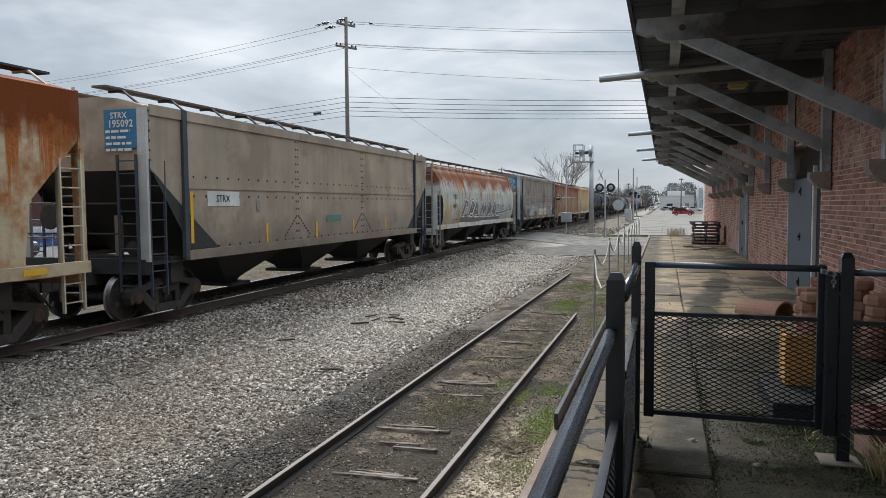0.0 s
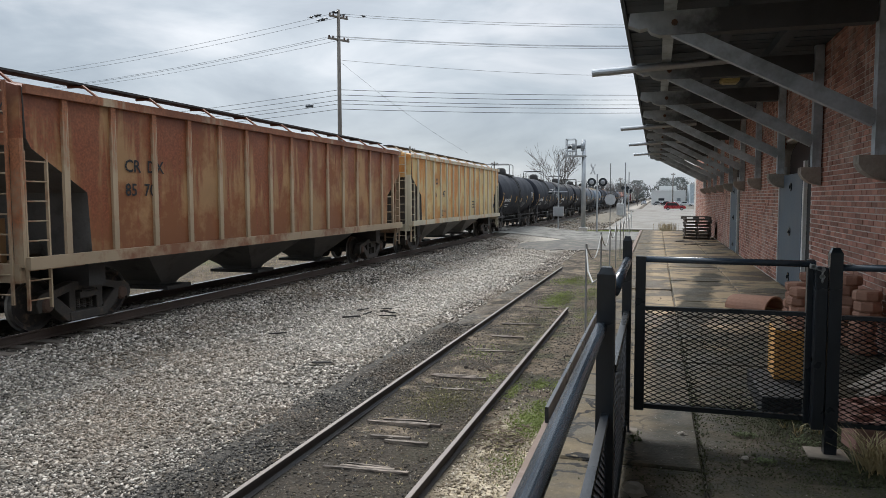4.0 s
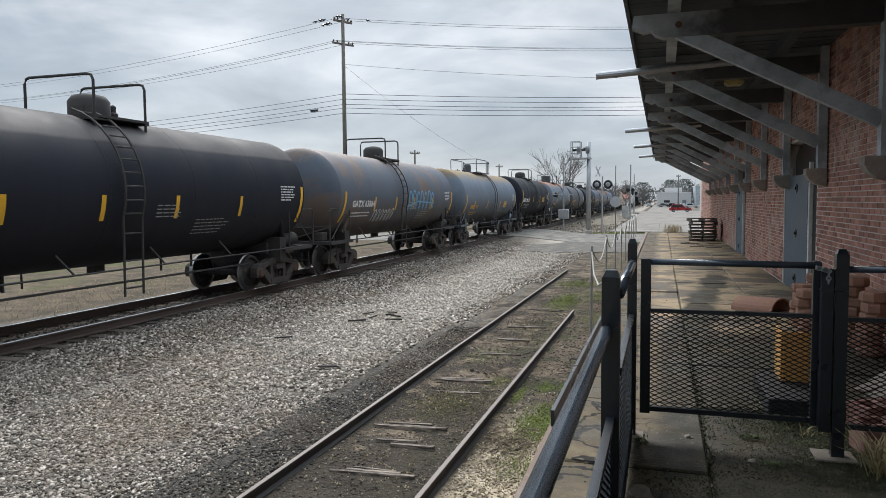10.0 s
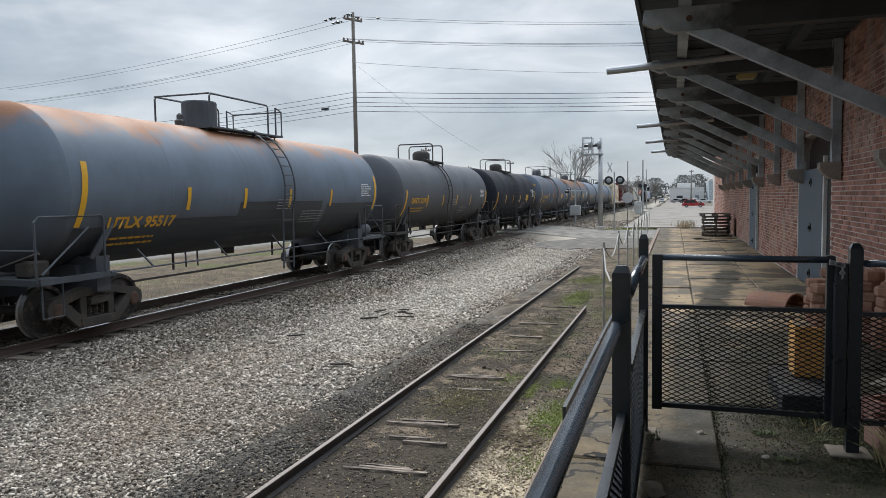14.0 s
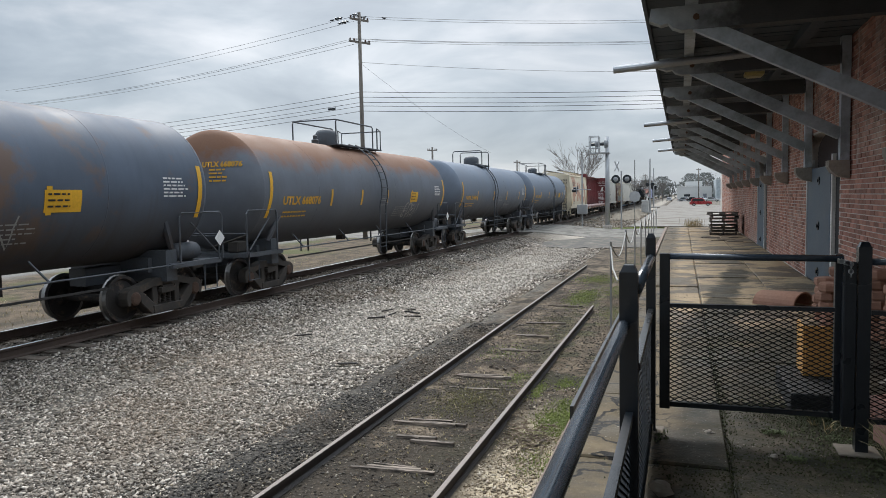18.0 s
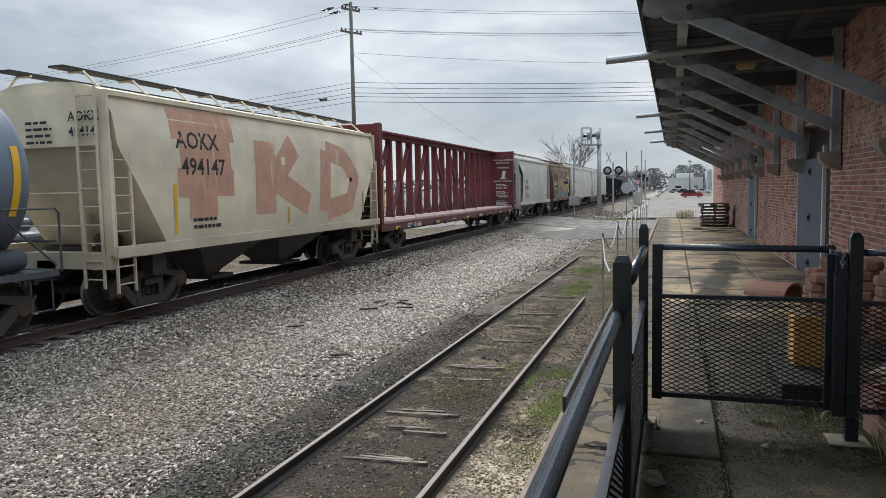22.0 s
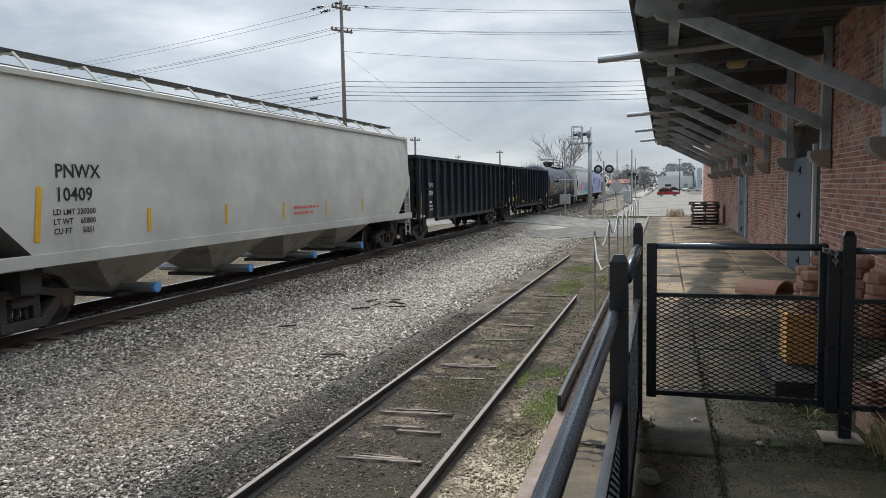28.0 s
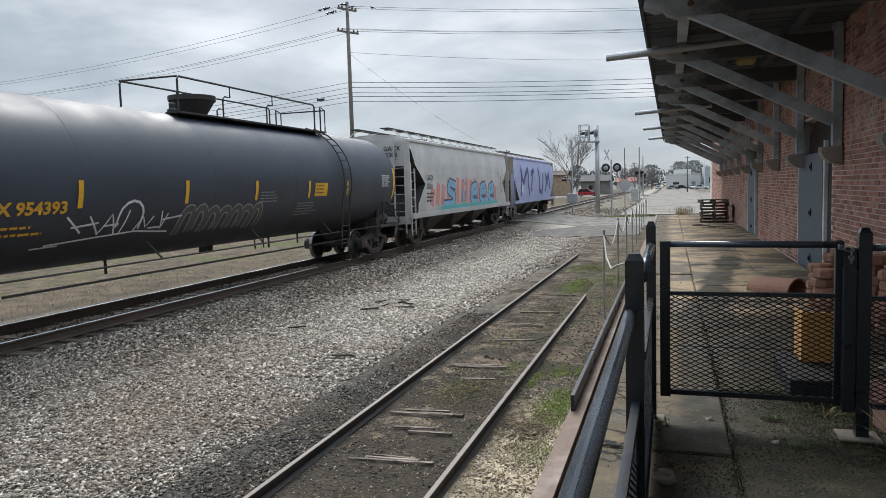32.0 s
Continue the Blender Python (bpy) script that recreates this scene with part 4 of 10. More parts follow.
def post_mesh(h, w=0.075):
    bm = boxes((-w / 2, w / 2, -w / 2, w / 2, 0, h - 0.03))
    vs = [bm.verts.new((x * w * 0.46, y * w * 0.46, h - 0.03)) for x, y in ((-1, -1), (1, -1), (1, 1), (-1, 1))]
    ts = [bm.verts.new((x * w * 0.28, y * w * 0.28, h)) for x, y in ((-1, -1), (1, -1), (1, 1), (-1, 1))]
    for k in range(4):
        bm.faces.new((vs[k], vs[(k + 1) % 4], ts[(k + 1) % 4], ts[k]))
    bm.faces.new(ts)
    return bm


def railing():
    th = thing("platform_railing", "black painted steel railing with expanded metal infill", "railing", at=pose(0, 0, PLAT_Z))
    for x, y, h, w in ((2.54, -1.9, 1.28, 0.078), (2.553, 3.20, 1.28, 0.078), (2.58, 4.87, 1.33, 0.060)):
        post = part("post", post_mesh(h, w), BLACK_PAINT, th, at=pose(x, y, 0))
        part("base_plate", boxes((-0.08, 0.08, -0.08, 0.08, 0.0, 0.012)), M("rusty_plate", (0.22, 0.19, 0.155), 0.85, 0.1, stain=(0.24, 0.20, 0.16), stain_scale=8, bump=0.3), post)
    for y0, y1, x, zt, xb, zb in ((-1.86, 3.158, 2.533, 1.015, 2.556, 0.60), (3.242, 4.838, 2.582, 1.17, 2.58, 0.80)):
        part("top_rail", rod(bmesh.new(), (x, y0, zt), (x, y1, zt), 0.027, 18), ENAMEL, th, smooth=True)
        panel = part("panel_bar", boxes((xb - 0.017, xb + 0.017, y0, y1, zb, zb + 0.035)), BLACK_PAINT, th)
        part("panel_bar", boxes((xb - 0.017, xb + 0.017, y0, y1, 0.06, 0.095)), BLACK_PAINT, th)
        part("mesh_infill", mesh_sheet(bmesh.new(), (xb, y0, 0), (xb, y1, 0), 0.095, zb), BLACK_PAINT, panel)
    return th


def gate():
    th = thing("platform_gate", "black steel gate with expanded metal mesh, chained shut", "gate", at=pose(0, 4.86, PLAT_Z))
    part("gate_stile", soft(boxes((2.635, 2.70, -0.025, 0.025, 0.17, 1.20)), 0.004), BLACK_PAINT, th)
    part("gate_stile", soft(boxes((3.66, 3.70, -0.025, 0.025, 0.17, 1.20)), 0.004), BLACK_PAINT, th)
    part("top_bar", rod(bmesh.new(), (2.70, 0, 1.18), (3.70, -0.04, 1.175), 0.021, 12), ENAMEL, th, smooth=True)
    part("mid_bar", boxes((2.70, 3.66, -0.02, 0.02, 0.845, 0.87)), BLACK_PAINT, th)
    part("bottom_bar", boxes((2.70, 3.66, -0.02, 0.02, 0.185, 0.215)), BLACK_PAINT, th)
    part("mesh_infill", mesh_sheet(bmesh.new(), (2.70, 0, 0), (3.66, 0, 0), 0.215, 0.845), BLACK_PAINT, th)
    bm = bmesh.new()
    for k in range(9):
        a = Vector((3.655 + 0.016 * min(k, 4), -0.128, 1.170 - 0.004 * k)) if k < 5 else Vector((3.722, -0.128, 1.150 - 0.022 * (k - 5)))
        spin(bm, [(0.009, -0.003), (0.016, -0.003), (0.016, 0.003), (0.009, 0.003), (0.009, -0.003)], 10, "y" if k % 2 else "x", a)
    part("chain", bm, GALV, th)
    return th


def gate_side():
    th = thing("latch_post", "black square steel latch post bolted to the platform", "post", at=pose(3.80, 4.78, PLAT_Z))
    part("post", post_mesh(1.28, 0.07), BLACK_PAINT, th)
    part("latch_channel", soft(boxes((-0.11, -0.04, -0.035, 0.035, 0.16, 1.16)), 0.006), BLACK_PAINT, th)
    part("base_plate", soft(boxes((-0.13, 0.10, -0.10, 0.10, 0.0, 0.014)), 0.003), M("rusty_plate"), th)
    th2 = thing("wall_fence_panel", "black steel fence panel with expanded metal mesh", "fence", at=pose(0, 4.78, PLAT_Z))
    part("top_bar", rod(bmesh.new(), (3.84, 0, 1.16), (4.96, 0, 1.16), 0.021, 12), ENAMEL, th2, smooth=True)
    part("mid_bar", boxes((3.84, 4.96, -0.02, 0.02, 0.845, 0.87)), BLACK_PAINT, th2)
    part("bottom_bar", boxes((3.84, 4.96, -0.02, 0.02, 0.185, 0.215)), BLACK_PAINT, th2)
    part("mesh_infill", mesh_sheet(bmesh.new(), (3.84, 0, 0), (4.96, 0, 0), 0.215, 0.845), BLACK_PAINT, th2)


railing()
gate()
gate_side()

# clay blocks, boards and litter behind the gate
TERRA = M("brown_terracotta", (0.34, 0.185, 0.128), 0.85, stain=(0.20, 0.115, 0.085), bump=0.3, vary=0.2)
PINK = M("pink_clay_brick", (0.44, 0.25, 0.205), 0.9, stain=(0.5, 0.36, 0.31), bump=0.3, vary=0.2)


def clay_block(at, n, r, h, mat, label, group):
    bm = bmesh.new()
    spin(bm, [(r * 0.9, 0.0), (r, 0.02), (r * 1.01, h * 0.5), (r, h - 0.02), (r * 0.9, h)], n, "z")
    for v in bm.verts:
        v.co *= 1 + 0.08 * noise.noise(v.co * 9 + Vector((at[0][3] * 5, at[2][3] * 7, 0)))
    return solid("clay_block", bm, mat, label, "clay block", group=group, at=at)


rngc = random.Random(6)
for cx, cy, n in ((4.43, 9.62, 5), (4.40, 9.08, 5), (4.64, 9.8, 6), (4.74, 8.52, 7), (4.80, 8.06, 6)):
    for k in range(n):
        clay_block(pose(cx + rngc.uniform(-0.03, 0.03), cy + rngc.uniform(-0.03, 0.03), PLAT_Z + 0.004 + k * 0.107, 0, 0, rngc.uniform(0, 60)), 8, 0.135, 0.105, TERRA,
                   "brown octagonal terracotta block in a stack", "terracotta blocks")
arc = [(0.25 * math.cos(k * math.pi / 12), 0.19 * math.sin(k * math.pi / 12)) for k in range(13)]
bm = prism(bmesh.new(), arc + [(u * 0.88, w * 0.88) for u, w in arc[::-1]], -0.31, 0.31)
for v in bm.verts:
    v.co.x, v.co.z = v.co.x * (1 - 0.18 * v.co.y), v.co.z * (1 - 0.25 * v.co.y)
solid("ridge_tile", bm, TERRA, "half-round brown clay ridge tile lying on the platform", "ridge tile", at=pose(4.12, 10.9, PLAT_Z + 0.006, 0, 0, 52))


def hollow_block(at):
    """A clay block with two open cells."""
    th = thing("hollow_block", "pink hollow clay block stacked by the wall", "clay block", at=at, group="hollow blocks")
    part("shell", soft(boxes((-0.19, 0.19, -0.095, -0.07, 0, 0.19), (-0.19, 0.19, 0.07, 0.095, 0, 0.19), (-0.19, -0.165, -0.07, 0.07, 0, 0.19), (0.165, 0.19, -0.07, 0.07, 0, 0.19), (-0.0125, 0.0125, -0.07, 0.07, 0, 0.19)), 0.003), PINK, th)
    return th


for x, y, z, rx, rz in ((4.13, 4.98, 0.0, 0, 12), (4.55, 5.04, 0.0, 0, -6), (4.42, 5.02, 0.195, 90, 4), (4.2, 5.42, 0.0, 0, 30), (4.66, 5.5, 0.0, 0, 5), (4.6, 5.48, 0.195, 0, -12)):
    hollow_block(pose(x, y + (0.095 if rx else 0), PLAT_Z + 0.006 + z + (0.095 if rx else 0), rx, 0, rz))
th = thing("orange_crate", "orange plywood crate standing on a dark tray", "crate", at=pose(3.81, 6.02, PLAT_Z + 0.004))
ORANGE_PLY = M("orange_plywood", (0.56, 0.31, 0.10), 0.8, stain=(0.42, 0.19, 0.06), bump=0.1)
part("front_board", soft(boxes((-0.13, 0.17, -0.02, 0.0, 0.16, 0.55)), 0.004), ORANGE_PLY, th)
part("side_board", soft(boxes((0.172, 0.19, -0.02, 0.3, 0.16, 0.55)), 0.004), ORANGE_PLY, th)
part("side_board", soft(boxes((-0.148, -0.132, -0.02, 0.3, 0.16, 0.55)), 0.004), ORANGE_PLY, th)
part("tray", soft(boxes((-0.30, 0.22, -0.55, 0.32, 0.0, 0.155)), 0.008), M("dark_tray_plastic", (0.025, 0.025, 0.026), 0.7), th, "low black plastic tray")
for k in range(5):
    bm = bar(bmesh.new(), (4.3, 5.9 + 0.12 * k, PLAT_Z + 0.03 + 0.03 * (k % 2)), (4.9, 6.0 + 0.2 * k, PLAT_Z + 0.3), 0.09, 0.022)
    solid("scrap_board", bm, M("grey_weathered_board", (0.30, 0.27, 0.23), 0.9, bump=0.3), "weathered scrap board leaning by the wall", "board", group="scrap boards")

# pallets against the wall
PALLET_WOOD = M("dark_wet_pallet_wood", (0.12, 0.10, 0.085), 0.9, stretch=(1, 10, 10), stain=(0.05, 0.042, 0.036), bump=0.4, vary=0.25)


def pallet(at, label):
    th = thing("pallet", label, "pallet", at=at, group="pallets")
    for y in (-0.45, 0.0, 0.45):
        part("stringer", boxes((-0.6, 0.6, y - 0.02, y + 0.02, 0.016, 0.10)), PALLET_WOOD, th)
    for k in range(6):
        part("top_slat", boxes((-0.6 + 0.22 * k, -0.6 + 0.22 * k + 0.10, -0.5, 0.5, 0.101, 0.117)), PALLET_WOOD, th)
    for k in range(3):
        part("bottom_slat", boxes((-0.6 + 0.55 * k, -0.6 + 0.55 * k + 0.10, -0.5, 0.5, 0.0, 0.015)), PALLET_WOOD, th)
    return th


for k in range(6):
    pallet(pose(4.28 + 0.03 * (k % 2), 29.2, PLAT_Z + 0.004 + 0.122 * k, 0, 0, 88 + 2 * (k % 3)), "dark wet timber pallet in a stack on the platform")
pallet(pose(4.25, 29.25, PLAT_Z + 0.004 + 0.735, 0, 0, 96), "dark timber pallet askew on top of a stack")

for k, (x, y, a) in enumerate(((3.75, 26.6, 10), (4.2, 25.9, -18), (4.55, 26.8, 35), (3.9, 25.2, 5), (4.35, 24.6, -8), (3.55, 27.0, 50))):
    solid("scrap_board", soft(boxes((-0.3 + 0.03 * k, 0.3, -0.045, 0.045, 0, 0.022)), 0.004), PALLET_WOOD, "dark broken pallet slat lying on the platform", "board", group="scrap boards", at=pose(x, y, PLAT_Z + 0.008, 0, 0, a))

# weeds and grass tufts
def blades(name, rows, mat, label, seed, on=None):
    rng = random.Random(seed)
    vs, fs = [], []
    for x0, x1, y0, y1, n, h0, h1, lean in rows:
        for _ in range(n):
            x, y = rng.gauss((x0 + x1) / 2, (x1 - x0) / 3.4), rng.gauss((y0 + y1) / 2, (y1 - y0) / 3.4)
            z = ground_height(x, y) if on is None else on
            for _ in range(3):
                a, h, w = rng.uniform(0, 6.28), rng.uniform(h0, h1), rng.uniform(0.002, 0.0045)
                l = lean * h * rng.uniform(0.3, 1.0)
                dx, dy = math.cos(a), math.sin(a)
                n0 = len(vs)
                vs += [(x - dy * w, y + dx * w, z), (x + dy * w, y - dx * w, z), (x + dx * l * 0.4 + dy * w, y + dy * l * 0.4 - dx * w, z + h * 0.7),
                       (x + dx * l * 0.4 - dy * w, y + dy * l * 0.4 + dx * w, z + h * 0.7), (x + dx * l, y + dy * l, z + h)]
                fs += [(n0, n0 + 1, n0 + 2, n0 + 3), (n0 + 3, n0 + 2, n0 + 4)]
    me = bpy.data.meshes.new(name)
    me.from_pydata(vs, [], fs)
    me.materials.append(mat)
    return tagged(new(name, me), label, "grass", kind="stuff")


GRASS = M("short_green_grass", (0.19, 0.235, 0.05), 0.8, bump=0.0)
STRAW = M("dry_straw_grass", (0.44, 0.36, 0.20), 0.85, bump=0.0)
blades("green_grass", [(1.15, 1.62, 7.9, 8.9, 2600, 0.006, 0.024, 1.4), (1.2, 1.6, 8.8, 9.3, 700, 0.006, 0.02, 1.4), (1.05, 1.3, 9.9, 10.5, 500, 0.006, 0.02, 1.4), (0.8, 0.95, 9.2, 10.3, 500, 0.006, 0.02, 1.4), (1.35, 1.6, 9.9, 10.7, 600, 0.006, 0.02, 1.4),
                       (1.2, 1.65, 6.6, 7.2, 400, 0.006, 0.022, 1.4), (-0.1, 0.6, 18.0, 20.8, 2600, 0.008, 0.028, 1.4), (-0.5, 0.8, 22.5, 25, 1600, 0.01, 0.035, 1.3), (0.6, 1.5, 19.5, 22, 900, 0.01, 0.03, 1.3), (1.0, 1.6, 15.5, 17.5, 700, 0.006, 0.02, 1.4),
                       (-0.5, 0.15, 11.5, 12.6, 500, 0.006, 0.018, 1.4), (0.25, 0.6, 9.9, 10.8, 400, 0.006, 0.018, 1.4), (-3.4, 0.4, 59.2, 62.2, 5000, 0.04, 0.12, 1.0)], GRASS, "short green grass and moss by the siding", 2)
blades("olive_moss", [(-0.45, 0.55, 8.2, 9.7, 2400, 0.005, 0.018, 1.6), (-0.4, 0.5, 12.6, 17, 1600, 0.006, 0.02, 1.6), (0.9, 1.5, 7.0, 8.2, 800, 0.005, 0.02, 1.6)], M("olive_dry_moss", (0.16, 0.145, 0.06), 0.9, bump=0.0), "olive dry moss between the siding rails", 31)
blades("platform_moss", [(3.3, 4.4, 5.0, 5.9, 6500, 0.003, 0.011, 2.2), (3.5, 4.8, 4.0, 5.2, 7000, 0.003, 0.011, 2.2), (3.0, 3.1, 3.4, 7.5, 700, 0.004, 0.014, 1.5), (2.6, 3.6, 3.6, 4.6, 1500, 0.003, 0.01, 1.5), (2.9, 3.6, 7.2, 8.6, 500, 0.004, 0.016, 1.5)], M("dark_green_moss", (0.058, 0.066, 0.028), 0.9, bump=0.0), "dark moss growing over the platform slabs", 12, on=PLAT_Z)
blades("platform_clover", [(3.28, 3.42, 4.98, 5.06, 90, 0.006, 0.02, 1.2), (3.36, 3.46, 4.52, 4.58, 80, 0.006, 0.02, 1.2), (2.62, 2.68, 4.66, 4.80, 60, 0.008, 0.03, 1.0), (3.55, 3.8, 4.9, 5.1, 120, 0.004, 0.014, 1.6)], M("pale_green_weed", (0.15, 0.18, 0.09), 0.85, bump=0.0), "small pale green weeds in the platform joints", 41, on=PLAT_Z)
blades("dry_grass", [(-0.55, 0.55, 4.5, 12, 260, 0.01, 0.03, 1.8), (0.9, 1.9, 4, 8, 300, 0.01, 0.03, 1.8), (-16, -11, 8, 30, 1500, 0.02, 0.09, 1.2)], STRAW, "dry straw-coloured grass and litter", 3)
blades("platform_weeds", [(3.92, 4.06, 4.46, 4.66, 60, 0.10, 0.24, 1.6), (3.5, 4.0, 5.1, 5.3, 14, 0.02, 0.08, 1.8), (2.9, 3.7, 35.4, 36.1, 130, 0.15, 0.5, 0.6)], STRAW, "dry weeds growing from the platform joints", 4, on=PLAT_Z)

# scrap tie splinters on the gravel
def splinter(x, y, L, a, seed):
    rng = random.Random(seed)
    bm = bar(bmesh.new(), (-L / 2, 0, 0.03), (L / 2, 0.02, 0.05), 0.038, 0.03)
    for v in bm.verts:
        v.co += Vector((rng.uniform(-0.04, 0.04), rng.uniform(-0.012, 0.012), rng.uniform(-0.008, 0.008)))
    solid("wood_scrap", soft(bm, 0.008), M("dark_tie_scrap", (0.045, 0.04, 0.036), 0.95, bump=0.5), "dark broken piece of railway tie on gravel", "wood scrap", group="tie scraps",
          at=pose(x, y, ground_height(x, y) + 0.01, 0, 0, a))


for i, (x, y, L, a) in enumerate(((-3.95, 14.95, 0.42, 18), (-3.35, 15.8, 0.5, -40), (-3.6, 16.3, 0.35, -25), (-4.1, 16.0, 0.3, 40), (-2.44, 10.43, 0.36, 8), (-4.5, 12.6, 0.34, 22),
                                  (-3.75, 15.5, 0.28, 70), (-3.2, 15.3, 0.5, -10), (-3.5, 15.9, 0.22, 5))):
    splinter(x, y, L, a, 60 + i)
for i, (x, y, s) in enumerate(((2.67, 3.84, 0.062), (2.66, 4.72, 0.022), (2.95, 4.9, 0.028), (3.3, 4.55, 0.022))):
    bm = bmesh.new()
    bmesh.ops.create_icosphere(bm, subdivisions=2, radius=s)
    for v in bm.verts:
        v.co = v.co * (1 + 0.55 * noise.noise(v.co * 1.1 / s + Vector((i * 3.7, 0, 0))) + 0.2 * noise.noise(v.co * 3.0 / s))
        v.co.z *= 0.6
    solid("rubble_stone", bm, CORBEL, "small pale rubble stone on the platform", "stone", group="rubble", at=pose(x, y, PLAT_Z + s * 0.5), smooth=False)

# ---- road crossing, signals, poles, buildings, trees and parked cars ----
def road_z(x):
    d = abs(x - TRACK_X)
    return 0.05 + (RAIL_Z - 0.02 - 0.05) * max(0.0, min(1.0, (5.5 - d) / 3.7))


bm = bmesh.new()
xs = [-60, -30, -20, -14.5, -13.9, -12, -10.2, -9.2]
xs2 = [-7.6, -6.6, -4.8, -2.9, -1.5, 1, 4, 10, 40]
for seq in (xs, [-9.08, -8.4, -7.72], xs2):
    for a, b in zip(seq, seq[1:]):
        v = [bm.verts.new((x, y, road_z(x) - dz)) for dz in (0, 0.5) for x, y in ((a, 46.4), (b, 46.4), (b, 58.2), (a, 58.2))]
        for q in ((0, 1, 2, 3), (7, 6, 5, 4), (0, 4, 5, 1), (2, 6, 7, 3), (0, 3, 7, 4), (1, 5, 6, 2)):
            bm.faces.new([v[i] for i in q])
solid("crossing_road", bm, ASPHALT, "worn grey asphalt road over the tracks", "road", kind="structure")
PALE_ROAD = M("pale_worn_pavement", (0.22, 0.20, 0.175), 0.92, grain=30, stain=(0.13, 0.105, 0.078), stain_at=(0.5, 0.62), stain_scale=0.3, bump=0.2)
solid("side_street", boxes((-1.4, 16, 62, 152, 0.0, 0.07), (4.0, 16, 36.2, 46.3, 0.0, 0.06), (-40, 40, 152, 172, 0.0, 0.075), (-0.5, 9, 172, 700, 0, 0.07)), PALE_ROAD, "pale worn street beside the tracks", "street", kind="structure")
bm = bmesh.new()
grid_n = 30
vv = [[bm.verts.new((-6.4 + 4.9 * i / grid_n, 78 + 54 * j / grid_n, -0.2 + 1.15 * math.sin(math.pi * i / grid_n) * math.sin(math.pi * j / grid_n) * (0.5 + 0.5 * noise.noise(Vector((i * 0.25, j * 0.3, 3)))) + 0.22 * noise.noise(Vector((i * 0.9, j * 0.9, 7))))) for i in range(grid_n + 1)] for j in range(grid_n + 1)]
for a, b in zip(vv, vv[1:]):
    for i in range(grid_n):
        bm.faces.new((a[i], a[i + 1], b[i + 1], b[i]))
solid("dirt_mound", bm, M("brown_soil", (0.15, 0.125, 0.09), 0.95, stain=(0.27, 0.23, 0.175), stain_scale=1.2, bump=0.6), "low mound of brown soil and rubble", "soil mound", smooth=True)
bm = bmesh.new()
rnga = random.Random(15)
edge = [(-4.9 + 0.3 * k, 38.6 + 2.2 * noise.noise(Vector((k * 0.23, 3.1, 0))) + rnga.uniform(-0.25, 0.25)) for k in range(21)] + [(1.15 + rnga.uniform(-0.2, 0.2), 39.5 + k) for k in range(7)]
edge += [(1.1, 46.3), (-5.0, 46.3)] + [(-5.0 + rnga.uniform(-0.3, 0.2), 45 - k) for k in range(6)]
prism_z = [bm.verts.new((x, y, z - 0.014 * (46.3 - y))) for z in (-0.3, 0.052) for x, y in edge]
ne = len(edge)
bm.faces.new(prism_z[ne:])
for k in range(ne):
    bm.faces.new((prism_z[k], prism_z[(k + 1) % ne], prism_z[ne + (k + 1) % ne], prism_z[ne + k]))
solid("asphalt_apron", bm, M("broken_dark_asphalt", (0.09, 0.083, 0.074), 0.93, grain=40, stain=(0.15, 0.132, 0.105), stain_at=(0.46, 0.62), stain_scale=1.6, bump=0.4), "broken asphalt apron beside the crossing", "pavement", kind="structure")


def signal_mast():
    th = thing("signal_mast", "grey steel signal mast with a caged platform on top", "signal mast", at=pose(-3.0, 59.6, 0.0))
    part("pole", rod(bmesh.new(), (0, 0, 0), (0, 0, 7.5), 0.20, 12, 0.15), GALV, th, smooth=True)
    part("base", soft(boxes((-0.35, 0.35, -0.35, 0.35, 0, 0.3)), 0.03), CONCRETE, th)
    part("platform", boxes((-1.45, 0.2, -0.5, 0.5, 6.12, 6.22)), GALV, th)
    for x, y in ((-1.4, -0.5), (-0.65, -0.5), (-1.4, 0.5), (-0.65, 0.5)):
        part("cage_post", rod(bmesh.new(), (x, y, 6.2), (x, y, 7.55), 0.035, 6), GALV, th)
    for z in (6.6, 7.1, 7.55):
        part("cage_rail", pipe(bmesh.new(), [(-0.65, -0.5, z), (-1.4, -0.5, z), (-1.4, 0.5, z), (-0.65, 0.5, z)], 0.032, 6), GALV, th)
    part("bracket", bar(bmesh.new(), (-1.75, 0, 6.75), (0.1, 0, 7.15), 0.07, 0.05), GALV, th)
    for x in (-0.75, -0.02):
        hd = part("signal_head", spin(bmesh.new(), [(0.05, -0.25), (0.34, -0.2), (0.34, 0.05), (0.24, 0.1), (0.05, 0.12)], 14, "x", (x, 0, 6.9)), M("pale_signal_housing", (0.22, 0.23, 0.24), 0.5, 0.2), th)
        part("hood", rod(bmesh.new(), (x - 0.2, 0, 6.92), (x - 0.55, 0, 6.90), 0.13, 8), BLACK_PAINT, hd)
    return th


